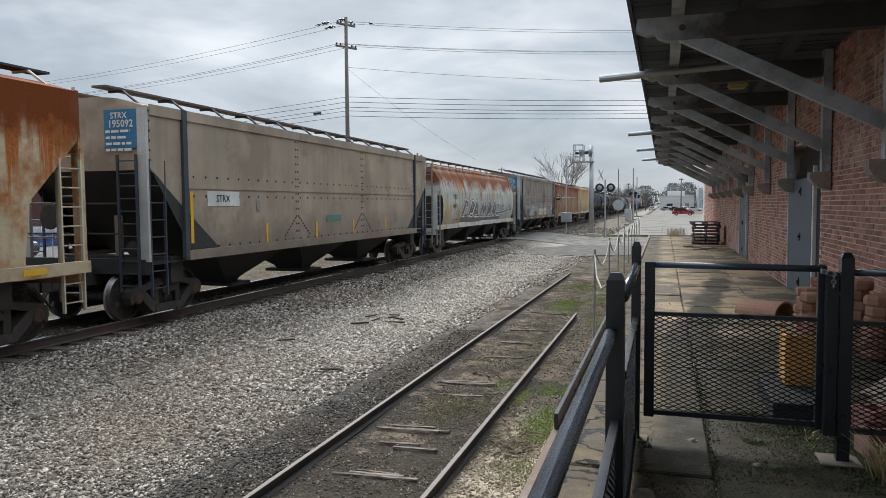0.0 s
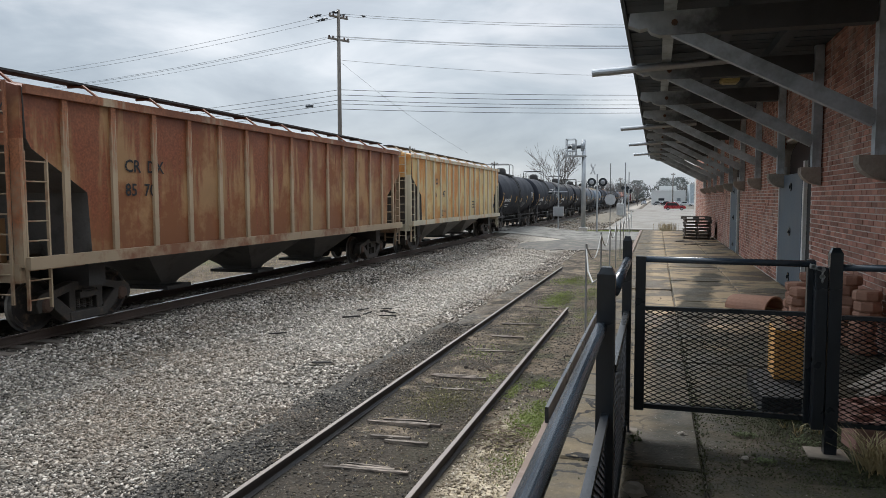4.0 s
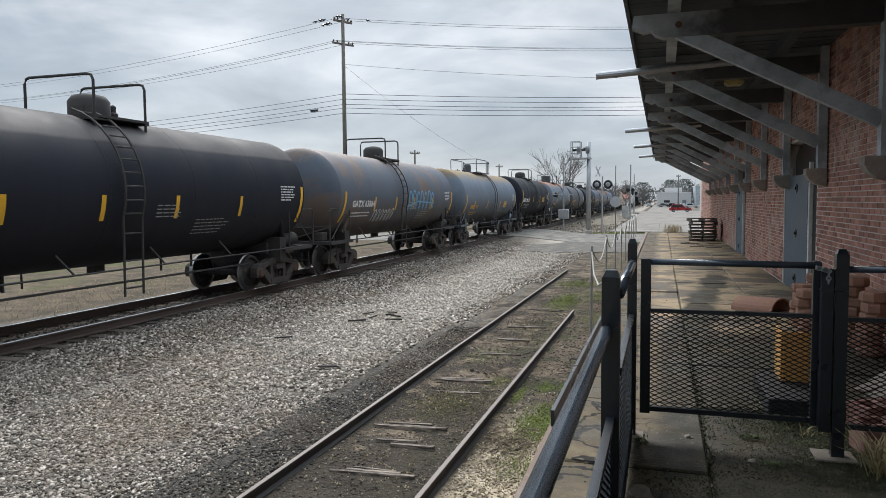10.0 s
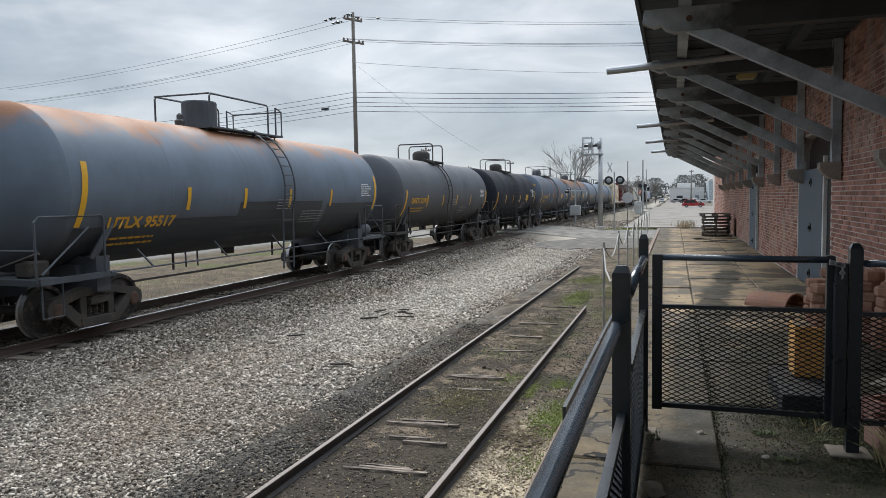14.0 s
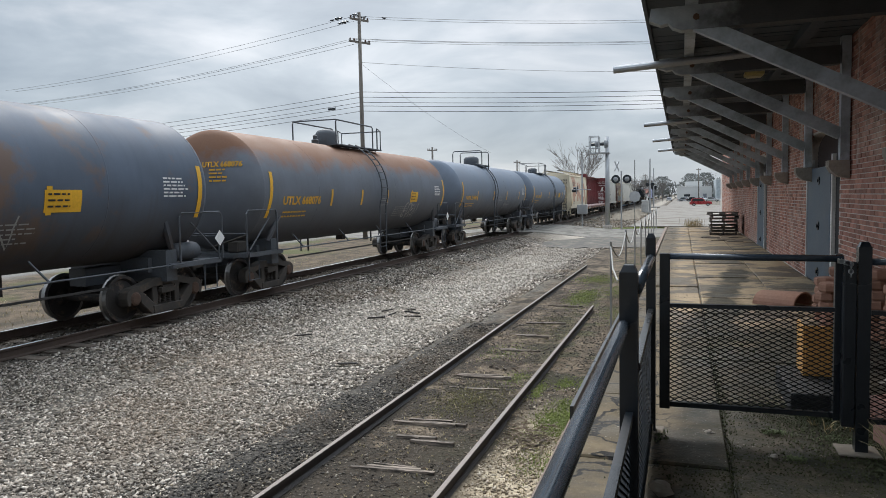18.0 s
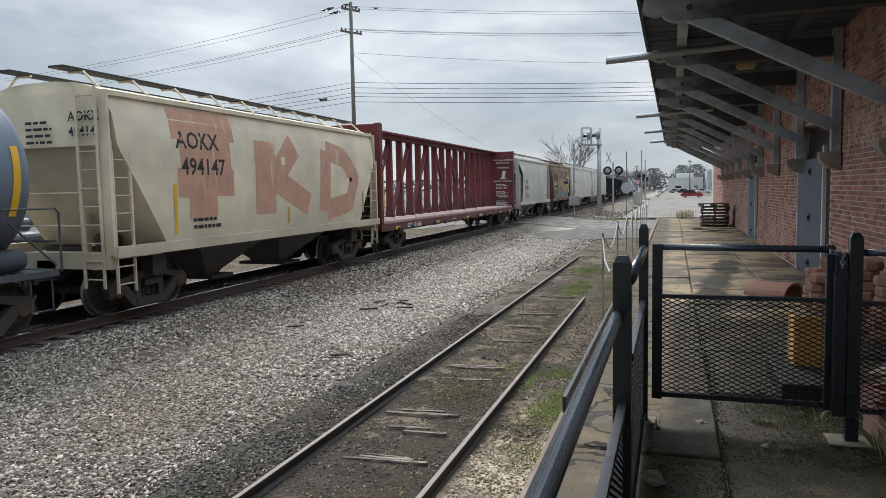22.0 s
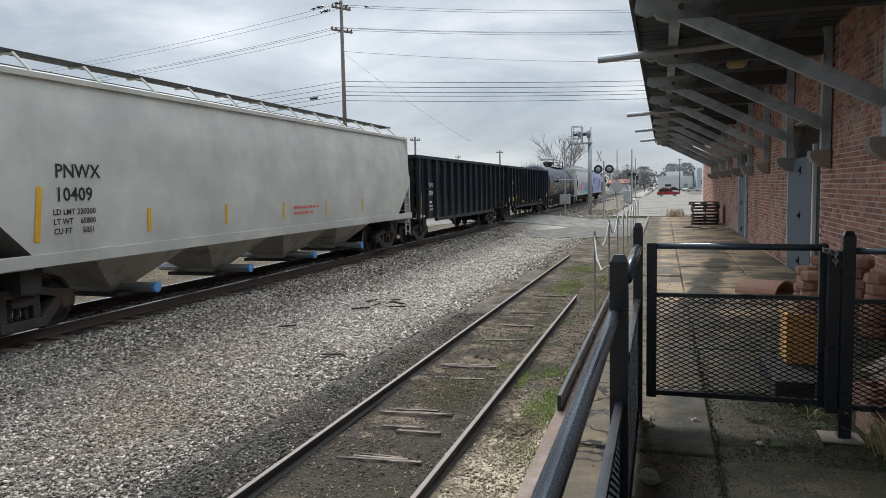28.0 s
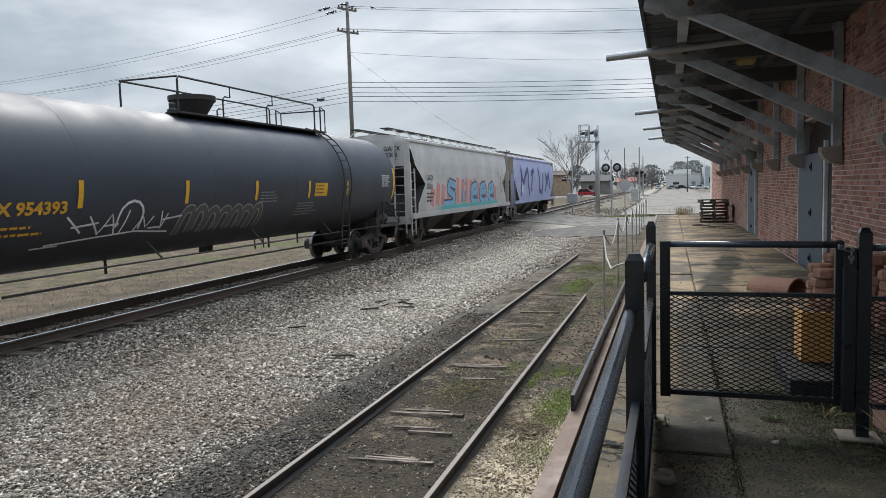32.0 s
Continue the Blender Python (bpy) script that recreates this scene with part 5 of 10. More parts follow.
def crossing_signal():
    th = thing("crossing_signal", "slim grey crossing signal mast with side-on black lamps", "crossing signal", at=pose(-5.1, 60.0, 0.05))
    part("pole", rod(bmesh.new(), (0, 0, 0), (0, 0, 5.6), 0.065, 8), GALV, th)
    part("junction_box", soft(boxes((-0.42, 0.42, -0.2, 0.2, 1.15, 1.95)), 0.02), GALV, th)
    part("box_leg", boxes((-0.03, 0.03, -0.1, 0.1, 0, 1.15)), GALV, th)
    bm = rod(bmesh.new(), (-0.75, 0, 3.2), (0.75, 0, 3.2), 0.035, 6)
    part("lamp_arm", bm, GALV, th)
    for s in (-0.45, 0.45):
        part("lamp", spin(bmesh.new(), [(0.05, -0.3), (0.12, -0.28), (0.13, 0.05), (0.28, 0.07), (0.28, 0.10), (0.02, 0.1)], 14, "x", (-0.5, s, 3.2 + 0.2 * s)), BLACK_PAINT, th)
    return th


def flasher():
    th = thing("crossing_flasher", "crossing flasher pair with round black backplates", "crossing signal", at=pose(-1.7, 57.2, 0.0))
    part("pole", rod(bmesh.new(), (0, 0, 0), (0, 0, 4.6), 0.06, 8), GALV, th)
    part("lamp_arm", rod(bmesh.new(), (-0.75, 0, 3.95), (0.75, 0, 3.95), 0.03, 6), GALV, th)
    for s in (-0.43, 0.43):
        part("backplate", spin(bmesh.new(), [(0.15, -0.05), (0.32, -0.05), (0.34, -0.04), (0.34, 0.0), (0.15, 0.0)], 22, "y", (s, -0.02, 3.97)), BLACK_PAINT, th)
        part("lamp", spin(bmesh.new(), [(0.02, -0.16), (0.12, -0.14), (0.19, -0.03), (0.19, 0.02), (0.02, 0.02)], 16, "y", (s, -0.03, 3.97)), M("grey_lamp_back", (0.30, 0.31, 0.32), 0.5), th)
    bm = bmesh.new()
    for a in (-50, 50):
        c, s = math.cos(radians(a + 90)) * 0.6, math.sin(radians(a + 90)) * 0.6
        bar(bm, (-0.35 - c * 0.3, 0.03 - c * 0.9, 5.0 - s), (-0.35 + c * 0.3, 0.03 + c * 0.9, 5.0 + s), 0.15, 0.02, (1, -0.3, 0))
    part("crossbuck", bm, M("sign_back_aluminium", (0.45, 0.46, 0.47), 0.5, 0.6), th)
    return th


def sign_post(x, y, zc, r, n, h, label, mat=None, thin=0.03):
    th = thing("road_sign", label, "road sign", at=pose(x, y, 0))
    part("post", rod(bmesh.new(), (0, 0, 0), (0, 0, h), thin, 6), M("dark_sign_post", (0.10, 0.10, 0.10), 0.6), th)
    bm = bmesh.new()
    spin(bm, [(r, -0.01), (r, 0.01)], n, "y", (0, -0.04, zc))
    part("sign_plate", bm, mat or M("sign_back_aluminium"), th)
    return th


signal_mast()
crossing_signal()
flasher()
sign_post(-0.65, 56.6, 2.6, 0.44, 8, 5.4, "thin post with the bare back of an octagonal sign")
sign_post(12.2, 158, 2.2, 0.42, 8, 2.6, "red octagonal stop sign at the far corner", M("red_sign_face", (0.45, 0.02, 0.03), 0.5))
th = thing("relay_cabinet", "white railway relay cabinet beside the track", "cabinet", at=pose(-2.3, 108, 0))
part("body", soft(boxes((-0.5, 0.5, -0.45, 0.45, 0.2, 1.9)), 0.04), M("grey_cabinet_paint", (0.45, 0.45, 0.44), 0.6, stain=(0.3, 0.28, 0.25), bump=0.1), th)
part("plinth", boxes((-0.6, 0.6, -0.55, 0.55, 0, 0.2)), CONCRETE, th)
part("door", boxes((-0.4, 0.4, -0.47, -0.452, 0.35, 1.75)), M("grey_cabinet_paint"), th)
for x, y, h in ((-1.7, 110, 8.0), (-2.6, 150, 8.0), (-4.0, 190, 8.5)):
    th = thing("far_crossing_mast", "distant grey crossing mast with black lamps", "crossing signal", at=pose(x, y, 0))
    part("pole", rod(bmesh.new(), (0, 0, 0), (0, 0, h), 0.13, 8, 0.09), GALV, th)
    for s in (-0.5, 0.5):
        part("lamp", spin(bmesh.new(), [(0.05, -0.12), (0.28, -0.1), (0.28, 0.0), (0.05, 0.02)], 14, "y", (s * 0.7, 0, 4.2)), BLACK_PAINT, th)

# rope fence along the siding
POST_STEEL = M("grey_fence_post", (0.36, 0.36, 0.35), 0.55, 0.5, stain=(0.22, 0.17, 0.13))
ys = [14.6 + 4.85 * k for k in range(10)]
for k, y in enumerate(ys):
    x = 1.42 - 0.012 * (y - 14.6)
    solid("fence_post", rod(bmesh.new(), (0, 0, -0.2), (0, 0, 1.82), 0.022, 8), POST_STEEL, "slim grey steel post of a rope fence", "fence post", group="rope fence posts", at=pose(x, y, ground_height(x, y)))
for (k, a), b in zip(enumerate(ys[:-1]), ys[1:]):
    xa, xb = 1.42 - 0.012 * (a - 14.6), 1.42 - 0.012 * (b - 14.6)
    za, zb = ground_height(xa, a) + 1.76, ground_height(xb, b) + 1.76
    pts = [(xa + (xb - xa) * q / 10, a + (b - a) * q / 10, za + (zb - za) * q / 10 - 0.42 * math.sin(math.pi * q / 10)) for q in range(11)]
    solid("fence_rope", pipe(bmesh.new(), pts, 0.015, 6), M("white_rope", (0.48, 0.47, 0.44), 0.9), "sagging white rope between fence posts", "rope", group="fence ropes")
pts = [(1.42, 14.6, 1.7), (1.55, 13.6, 1.35), (1.72, 12.6, 1.25), (1.9, 11.4, 1.45), (2.1, 10.4, 1.6)]
solid("fence_rope", pipe(bmesh.new(), pts, 0.015, 6), M("white_rope"), "slack white rope hanging to the platform", "rope", group="fence ropes")


def utility_pole(x, y, h, arms, label, turn=18.4):
    th = thing("utility_pole", label, "utility pole", at=pose(x, y, 0, 0, 0, turn))
    part("pole", rod(bmesh.new(), (0, 0, -0.3), (0, 0, h), 0.17, 10, 0.11), POLE_WOOD, th, smooth=True)
    for z, w in arms:
        arm = part("cross_arm", boxes((-w, w, -0.06, 0.06, z - 0.06, z + 0.06)), POLE_WOOD, th)
        for q in (-0.92, -0.55, 0.55, 0.92):
            part("insulator", spin(bmesh.new(), [(0.03, 0.06), (0.06, 0.1), (0.06, 0.18), (0.02, 0.22)], 8, "z", (q * w, 0, z)), M("brown_insulator", (0.09, 0.05, 0.035), 0.3), arm)
    return th


PX, PY = -18.1, 45.0
utility_pole(PX, PY, 15.5, ((15.0, 0.75), (13.5, 0.85)), "tall wooden utility pole with two cross-arms", 60)
for x, y, h in ((-58.0, 130.0, 13.0), (-40.0, 150.0, 12.0), (-47.0, 55.0, 9.6), (-24.0, 120.0, 11.0), (6.8, 190, 11), (-8.0, 230, 11), (-26.0, 82.0, 11.0)):
    utility_pole(x, y, h * 0.82, ((h * 0.82 - 0.4, 0.6),), "distant wooden utility pole", 30)


def cable(a, b, sag, r, label="overhead cable strung from pole to pole"):
    a, b = Vector(a), Vector(b)
    pts = [a.lerp(b, q / 16) - Vector((0, 0, sag * 4 * (q / 16) * (1 - q / 16))) for q in range(17)]
    return solid("overhead_cable", pipe(bmesh.new(), pts, r, 4), WIRE, label, "cable", group="overhead cables")


RIGHT, LEFT = Vector((30.0, 15.2, 0)), Vector((-44.0, 10.5, 0))
BASE = Vector((PX, PY, 0))
for z, sx in ((15.15, -0.6), (15.15, 0.5), (13.65, -0.7), (13.65, -0.3), (13.65, 0.7)):
    o = Vector((sx * 0.3, sx * 0.8, z))
    cable(BASE + o, BASE + o + RIGHT + Vector((0, 0, 0.8)), 0.45, 0.011)
    cable(BASE + o, BASE + o + LEFT + Vector((0, 0, -0.6)), 0.5, 0.011)
cable(BASE + Vector((0, 0, 12.15)), BASE + RIGHT + Vector((0, 0, 12.1)), 0.5, 0.010)
for z in (10.15, 9.8, 9.45, 9.2, 8.85):
    cable(BASE + Vector((0, 0, z)), BASE + RIGHT + Vector((0, 0, z + 0.55)), 0.25, 0.017)
    cable(BASE + Vector((0, 0, z)), BASE + LEFT + Vector((0, 0, z - 0.5)), 0.35, 0.015)
cable(BASE + Vector((0, 0, 12.1)), (-14.5, 66.0, 7.0), 0.35, 0.009, "slack guy wire from the pole")
th = thing("splice_case", "black cable splice case on the wires", "splice case", at=pose(PX - 2.6, PY + 0.62, 9.2, 0, 0, 166))
part("case", soft(boxes((-0.32, 0.32, -0.07, 0.07, -0.07, 0.09)), 0.03), BLACK_PAINT, th)
part("clamp", boxes((-0.36, -0.32, -0.02, 0.02, -0.02, 0.14), (0.32, 0.36, -0.02, 0.02, -0.02, 0.14)), GALV, th)
# birds on the top wires
rngb = random.Random(77)
for k in range(16):
    s = rngb.uniform(-1, 1)
    way = LEFT if s < 0 else RIGHT
    q = abs(s) * (0.05 if s < 0 else 0.07)
    o = Vector((-0.18, -0.48, 15.15)) if k % 2 else Vector((0.15, 0.4, 15.15))
    p = BASE + o + way * q + Vector((0, 0, -0.45 * 4 * q * (1 - q) + (0.8 if s > 0 else -0.6) * q))
    th = thing("bird", "small dark bird perched on a wire", "bird", at=Matrix.Translation(p) @ pose(0, 0, 0, 0, 0, rngb.uniform(0, 360)), group="birds on the wires")
    part("body", spin(bmesh.new(), [(0.01, -0.13), (0.05, -0.06), (0.07, 0.02), (0.045, 0.09), (0.01, 0.12)], 8, "y", (0, 0, 0.10)), BLACK_PAINT, th)
    part("head", spin(bmesh.new(), [(0.01, 0.06), (0.04, 0.09), (0.04, 0.12), (0.01, 0.17)], 8, "y", (0, 0, 0.15)), BLACK_PAINT, th)
    part("tail", boxes((-0.02, 0.02, -0.24, -0.1, 0.04, 0.055)), BLACK_PAINT, th)
    part("leg", boxes((-0.02, 0.02, -0.01, 0.01, -0.01, 0.06)), BLACK_PAINT, th)


# bare trees
BARK = M("grey_bark", (0.17, 0.152, 0.14), 0.95, bump=0.4)


def bare_tree(x, y, h, seed, spread=0.55, label="bare leafless tree with fine twigs"):
    rng = random.Random(seed)
    th = thing("bare_tree", label, "tree", at=pose(x, y, 0))
    trunk, limbs, twigs = bmesh.new(), bmesh.new(), bmesh.new()

    def grow(bmx, p, d, L, r, lev):
        q = p + d * L
        rod((trunk, limbs, limbs, twigs, twigs, twigs)[min(lev, 5)], p, q, r, (8, 6, 5, 4, 3, 3)[min(lev, 5)], r * 0.68, False)
        if lev >= 5:
            return
        for k in range((4, 4, 3, 3, 3)[lev]):
            a = rng.uniform(0, math.tau)
            s = Vector((math.cos(a), math.sin(a), 0)) * rng.uniform(spread * 0.7, spread * 1.35)
            nd = (d + s + Vector((0, 0, 0.16))).normalized()
            grow(None, p.lerp(q, 1.0 if k == 0 else rng.uniform(0.55, 1.0)), nd, L * rng.uniform(0.72, 0.92), max(r * 0.58, h * 0.0012), lev + 1)

    grow(None, Vector((0, 0, -0.2)), Vector((rng.uniform(-0.05, 0.05), 0, 1)).normalized(), h * 0.19, h * 0.009, 0)
    part("trunk", trunk, BARK, th)
    part("branch_work", limbs, BARK, th)
    part("crown", twigs, BARK, th, "fine bare twigs")
    return th


for i, (x, y, h) in enumerate(((-14.9, 134, 18), (-20.5, 137, 11.0), (-6.5, 150, 9.5), (-5.5, 175, 11), (-9.0, 240, 12), (-3.5, 260, 11), (-30, 185, 9.5), (-64, 150, 11), (-52, 95, 10.5), (-75, 120, 12), (14, 300, 12), (-15.5, 200, 11))):
    bare_tree(x, y, h, 100 + i, 0.46)
# Leaf colour lightened towards grey to stand for distance haze.
LEAF_HAZE = M("dark_evergreen_leaves", (0.17, 0.18, 0.17), 0.9, bump=0.0)


def leafy_tree(x, y, h, w, seed, label):
    rng = random.Random(seed)
    th = thing("evergreen_tree", label, "tree", at=pose(x, y, 0))
    part("trunk", rod(bmesh.new(), (0, 0, -0.2), (0, 0, h * 0.5), h * 0.03, 8, h * 0.015), BARK, th)
    vs, fs = [], []
    for _ in range(2600):
        a, q = rng.uniform(0, math.tau), rng.random() ** 0.5
        z = h * (0.22 + 0.78 * rng.random())
        lim = w * math.sin(math.pi * min(1, max(0.05, (z / h - 0.12) / 0.95))) ** 0.6 * (0.75 + 0.5 * noise.noise(Vector((math.cos(a) * 2, math.sin(a) * 2, z / h * 5 + seed))))
        c = Vector((math.cos(a) * q * lim, math.sin(a) * q * lim, z))
        s = h * 0.03
        n0 = len(vs)
        for _k in range(3):
            vs.append(c + Vector((rng.uniform(-s, s), rng.uniform(-s, s), rng.uniform(-s, s))))
        fs.append((n0, n0 + 1, n0 + 2))
    me = bpy.data.meshes.new("crown")
    me.from_pydata([tuple(v) for v in vs], [], fs)
    me.materials.append(LEAF_HAZE)
    mpart("crown", me, th)
    return th


for i, (x, y, h, w) in enumerate(((-5.2, 330, 10.5, 6), (-13, 340, 9.5, 5), (6.5, 335, 11.5, 6), (13, 345, 12.0, 7), (26, 320, 12, 6), (-32, 280, 10, 5), (-48, 260, 10, 5), (-70, 230, 10, 5))):
    leafy_tree(x, y, h, w, 200 + i, "dark distant evergreen tree, haze greyed into its leaf colour")
rngt = random.Random(9)
vs, fs = [], []
for _ in range(9000):
    x = rngt.uniform(-420, 260)
    y = 420 + rngt.uniform(0, 60) - abs(x) * 0.25
    z = rngt.random() ** 0.7 * (9 + 5 * noise.noise(Vector((x * 0.03, 0, 0))))
    s = 1.5
    n0 = len(vs)
    for _k in range(3):
        vs.append((x + rngt.uniform(-s, s), y + rngt.uniform(-s, s), max(0, z + rngt.uniform(-s, s))))
    fs.append((n0, n0 + 1, n0 + 2))
me = bpy.data.meshes.new("far_woods")
me.from_pydata(vs, [], fs)
# Haze of distance is mixed into the colour of the woods.
me.materials.append(M("hazy_far_woods", (0.12, 0.125, 0.12), 0.95, bump=0.0))
tagged(new("far_woods", me), "grey-brown line of distant woods", "woods", kind="stuff")


# buildings
def building(name, x0, x1, y0, y1, h, wall, roofm, label, win=(), door=(), pitch=0.0):
    th = thing(name, label, "building", at=pose(0, 0, 0))
    part("wall", boxes((x0, x1, y0, y0 + 0.3, 0, h), (x0, x1, y1 - 0.3, y1, 0, h), (x0, x0 + 0.3, y0 + 0.3, y1 - 0.3, 0, h), (x1 - 0.3, x1, y0 + 0.3, y1 - 0.3, 0, h)), wall, th)
    if pitch:
        bm = bmesh.new()
        m = (y0 + y1) / 2
        plate(bm, [(y0 - 0.4, h), (m, h + pitch), (y1 + 0.4, h), (y1 + 0.4, h + 0.15), (m, h + pitch + 0.15), (y0 - 0.4, h + 0.15)], x0 - 0.4, x1 + 0.4)
        plate(bm, [(y0, h), (y1, h), (m, h + pitch)], x0 + 0.05, x0 + 0.3)
        plate(bm, [(y0, h), (y1, h), (m, h + pitch)], x1 - 0.3, x1 - 0.05)
        part("roof", bm, roofm, th)
    else:
        part("roof", boxes((x0 - 0.1, x1 + 0.1, y0 - 0.1, y1 + 0.1, h, h + 0.25)), roofm, th)
    for face, a, z0, w, hh in win:
        b = {"e": (x1 - 0.05, x1 + 0.03, a, a + w), "s": (a, a + w, y0 - 0.03, y0 + 0.05)}[face]
        wd = part("window", boxes((b[0], b[1], b[2], b[3], z0, z0 + hh)), M("dark_window_glass", (0.03, 0.035, 0.04), 0.15), th)
        part("sill", boxes((b[0] - 0.02, b[1] + 0.04, b[2] - 0.04, b[3] + 0.04, z0 - 0.1, z0)), WHITE_TRIM, wd)
    for face, a, w, hh in door:
        b = {"e": (x1 - 0.05, x1 + 0.03, a, a + w), "s": (a, a + w, y0 - 0.03, y0 + 0.05)}[face]
        part("door", boxes((b[0], b[1], b[2], b[3], 0.05, hh)), M("grey_steel_door", (0.22, 0.24, 0.26), 0.5), th)
    return th


MAROON = M("maroon_brick", (0.095, 0.038, 0.036), 0.85, stain=(0.065, 0.03, 0.03), stain_scale=0.4, bump=0.2)
DARK_ROOF = M("dark_roofing", (0.045, 0.045, 0.048), 0.8)
building("warehouse", -100, -60, 30, 92, 6.2, MAROON, DARK_ROOF, "long low maroon brick warehouse", win=(("e", 84, 1.8, 1.0, 1.4),), door=(("e", 80.5, 1.2, 3.2), ("e", 88.5, 2.2, 3.6)))
building("warehouse", -104, -62, 92.5, 128, 6.0, MAROON, DARK_ROOF, "maroon brick warehouse wing with a gable", pitch=3.6, win=(("e", 100, 1.6, 1.2, 1.6), ("e", 112, 1.6, 1.2, 1.6)))
building("low_shop", -84, -64, 132, 160, 4.2, M("tan_brick", (0.28, 0.19, 0.14), 0.85), WHITE_TRIM, "low tan brick shop with a white roof edge", win=(("e", 136, 2.0, 1.0, 1.6), ("e", 150, 2.0, 1.0, 1.6)))
building("white_workshop", 1.0, 13.5, 286, 320, 5.3, M("white_sheet_metal", (0.60, 0.60, 0.585), 0.6, dark=0.95, broad=0.2), WHITE_TRIM, "long white sheet-metal workshop", win=(("s", 3.6, 1.6, 2.2, 0.9),), door=(("s", 10.3, 1.4, 2.6),))
building("white_rear_block", 4.0, 11.0, 321, 340, 7.6, M("white_sheet_metal"), WHITE_TRIM, "slightly taller white block behind the workshop", win=(("s", 6.2, 1.6, 6.0, 1.0),))
building("white_store", 14.6, 25.0, 275, 300, 7.6, M("blue_white_cladding", (0.42, 0.47, 0.50), 0.6), WHITE_TRIM, "pale blue-white clad store building", win=(("s", 16, 2, 2, 2),))
building("tan_house", -31.5, -21.5, 172.5, 186, 5.0, M("tan_stucco", (0.34, 0.25, 0.17), 0.85), M("brown_shingles", (0.10, 0.075, 0.06), 0.9), "tan stucco building beside the far street", win=(("s", -29, 1.4, 1.3, 1.4),), pitch=1.2)
building("grey_shed", -20, -12.5, 192, 202, 3.4, M("grey_siding", (0.20, 0.19, 0.18), 0.8), M("grey_shingles", (0.10, 0.095, 0.09), 0.9), "low grey shed with a broad roof", pitch=1.6, win=(("s", -18, 1.2, 1.0, 1.2),))
building("pale_shed", -11.5, -6.5, 205, 214, 3.0, WHITE_TRIM, M("rust_roof", (0.26, 0.10, 0.07), 0.8), "small pale shed with a reddish roof", pitch=1.2)


# parked cars
def road_car(at, paint, label, suv=False, category="car"):
    th = thing("suv" if suv else "parked_car", label, category, at=at, group="" if suv else "parked cars")
    L, W = 2.25, 0.90
    h1, h2 = (0.98, 1.68) if suv else (0.90, 1.42)
    body = [(-L, 0.35), (-L, 0.75), (-L + 0.12, h1 - 0.06), (-0.95, h1), (L - 0.5, h1), (L - 0.05, h1 - 0.1), (L, 0.6), (L, 0.35)]
    part("body", soft(plate(bmesh.new(), body, -W, W), 0.06, 2), paint, th, smooth=False)
    back = L - 0.25 if suv else L - 0.75
    cab = [(-0.98, h1 - 0.02), (-0.35, h2 - 0.05), (-0.1, h2), (back - 0.35, h2 - 0.02), (back, h1 - 0.02)]
    part("cabin", soft(plate(bmesh.new(), cab, -W + 0.10, W - 0.10), 0.05, 2), paint, th)
    glass = M("dark_car_glass", (0.02, 0.024, 0.028), 0.08, bump=0.0)
    for x in (-1, 1):
        part("side_window", plate(bmesh.new(), [(-0.72, h1 + 0.03), (-0.25, h2 - 0.1), (back - 0.45, h2 - 0.1), (back - 0.2, h1 + 0.03)], min(x * (W - 0.105), x * (W - 0.09)), max(x * (W - 0.105), x * (W - 0.09))), glass, th)
        part("headlight", boxes((min(x * 0.55, x * 0.85), max(x * 0.55, x * 0.85), -L - 0.02, -L + 0.05, 0.66, 0.80)), WHITE_TRIM, th)
        part("tail_light", boxes((min(x * 0.6, x * 0.87), max(x * 0.6, x * 0.87), L - 0.06, L + 0.02, 0.66, 0.85)), M("red_lens", (0.35, 0.01, 0.01), 0.3), th)
        for y in (-1.4, 1.38):
            wh = part("wheel", spin(bmesh.new(), [(0.2, x * (W - 0.02)), (0.22, x * (W + 0.01)), (0.33, x * (W + 0.01)), (0.34, x * (W - 0.02)), (0.34, x * (W - 0.2)), (0.2, x * (W - 0.2))], 18, "x", (0, y, 0.34)), M("tyre_rubber", (0.02, 0.02, 0.02), 0.9), th)
            part("rim", spin(bmesh.new(), [(0.03, x * (W + 0.005)), (0.21, x * (W - 0.005)), (0.21, x * (W - 0.1))], 14, "x", (0, y, 0.34)), GALV, wh)
    bm = plate(bmesh.new(), [(-0.97, h1 + 0.02), (-0.40, h2 - 0.09), (-0.43, h2 - 0.07), (-1.0, h1 + 0.03)], -W + 0.2, W - 0.2)
    part("windscreen", bm, glass, th)
    return th


CARCOL = {n: M(n, c, 0.3, dark=0.95, bump=0.0, spec=0.6) for n, c in (("red_car_paint", (0.32, 0.012, 0.018)), ("white_car_paint", (0.6, 0.6, 0.6)), ("silver_car_paint", (0.32, 0.33, 0.34)), ("black_car_paint", (0.015, 0.016, 0.018)),
                                                                      ("orange_car_paint", (0.45, 0.10, 0.03)), ("blue_car_paint", (0.05, 0.09, 0.2)))}
red_suv = road_car(pose(6.6, 160, 0.075, 0, 0, 90), CARCOL["red_car_paint"], "red family suv waiting on the far street", True, "car")
RED_ROWS = [(0.0, 6.6), (26.0, 6.6), (26.6, 6.1), (27.5, 4.9), (28.5, 2.2), (29.0, 0.3), (29.4, -1.2), (29.8, -2.8), (30.2, -4.9), (30.6, -6.8), (31.0, -9.0), (31.3, -10.8), (31.6, -12.5), (32.0, -14.9)]
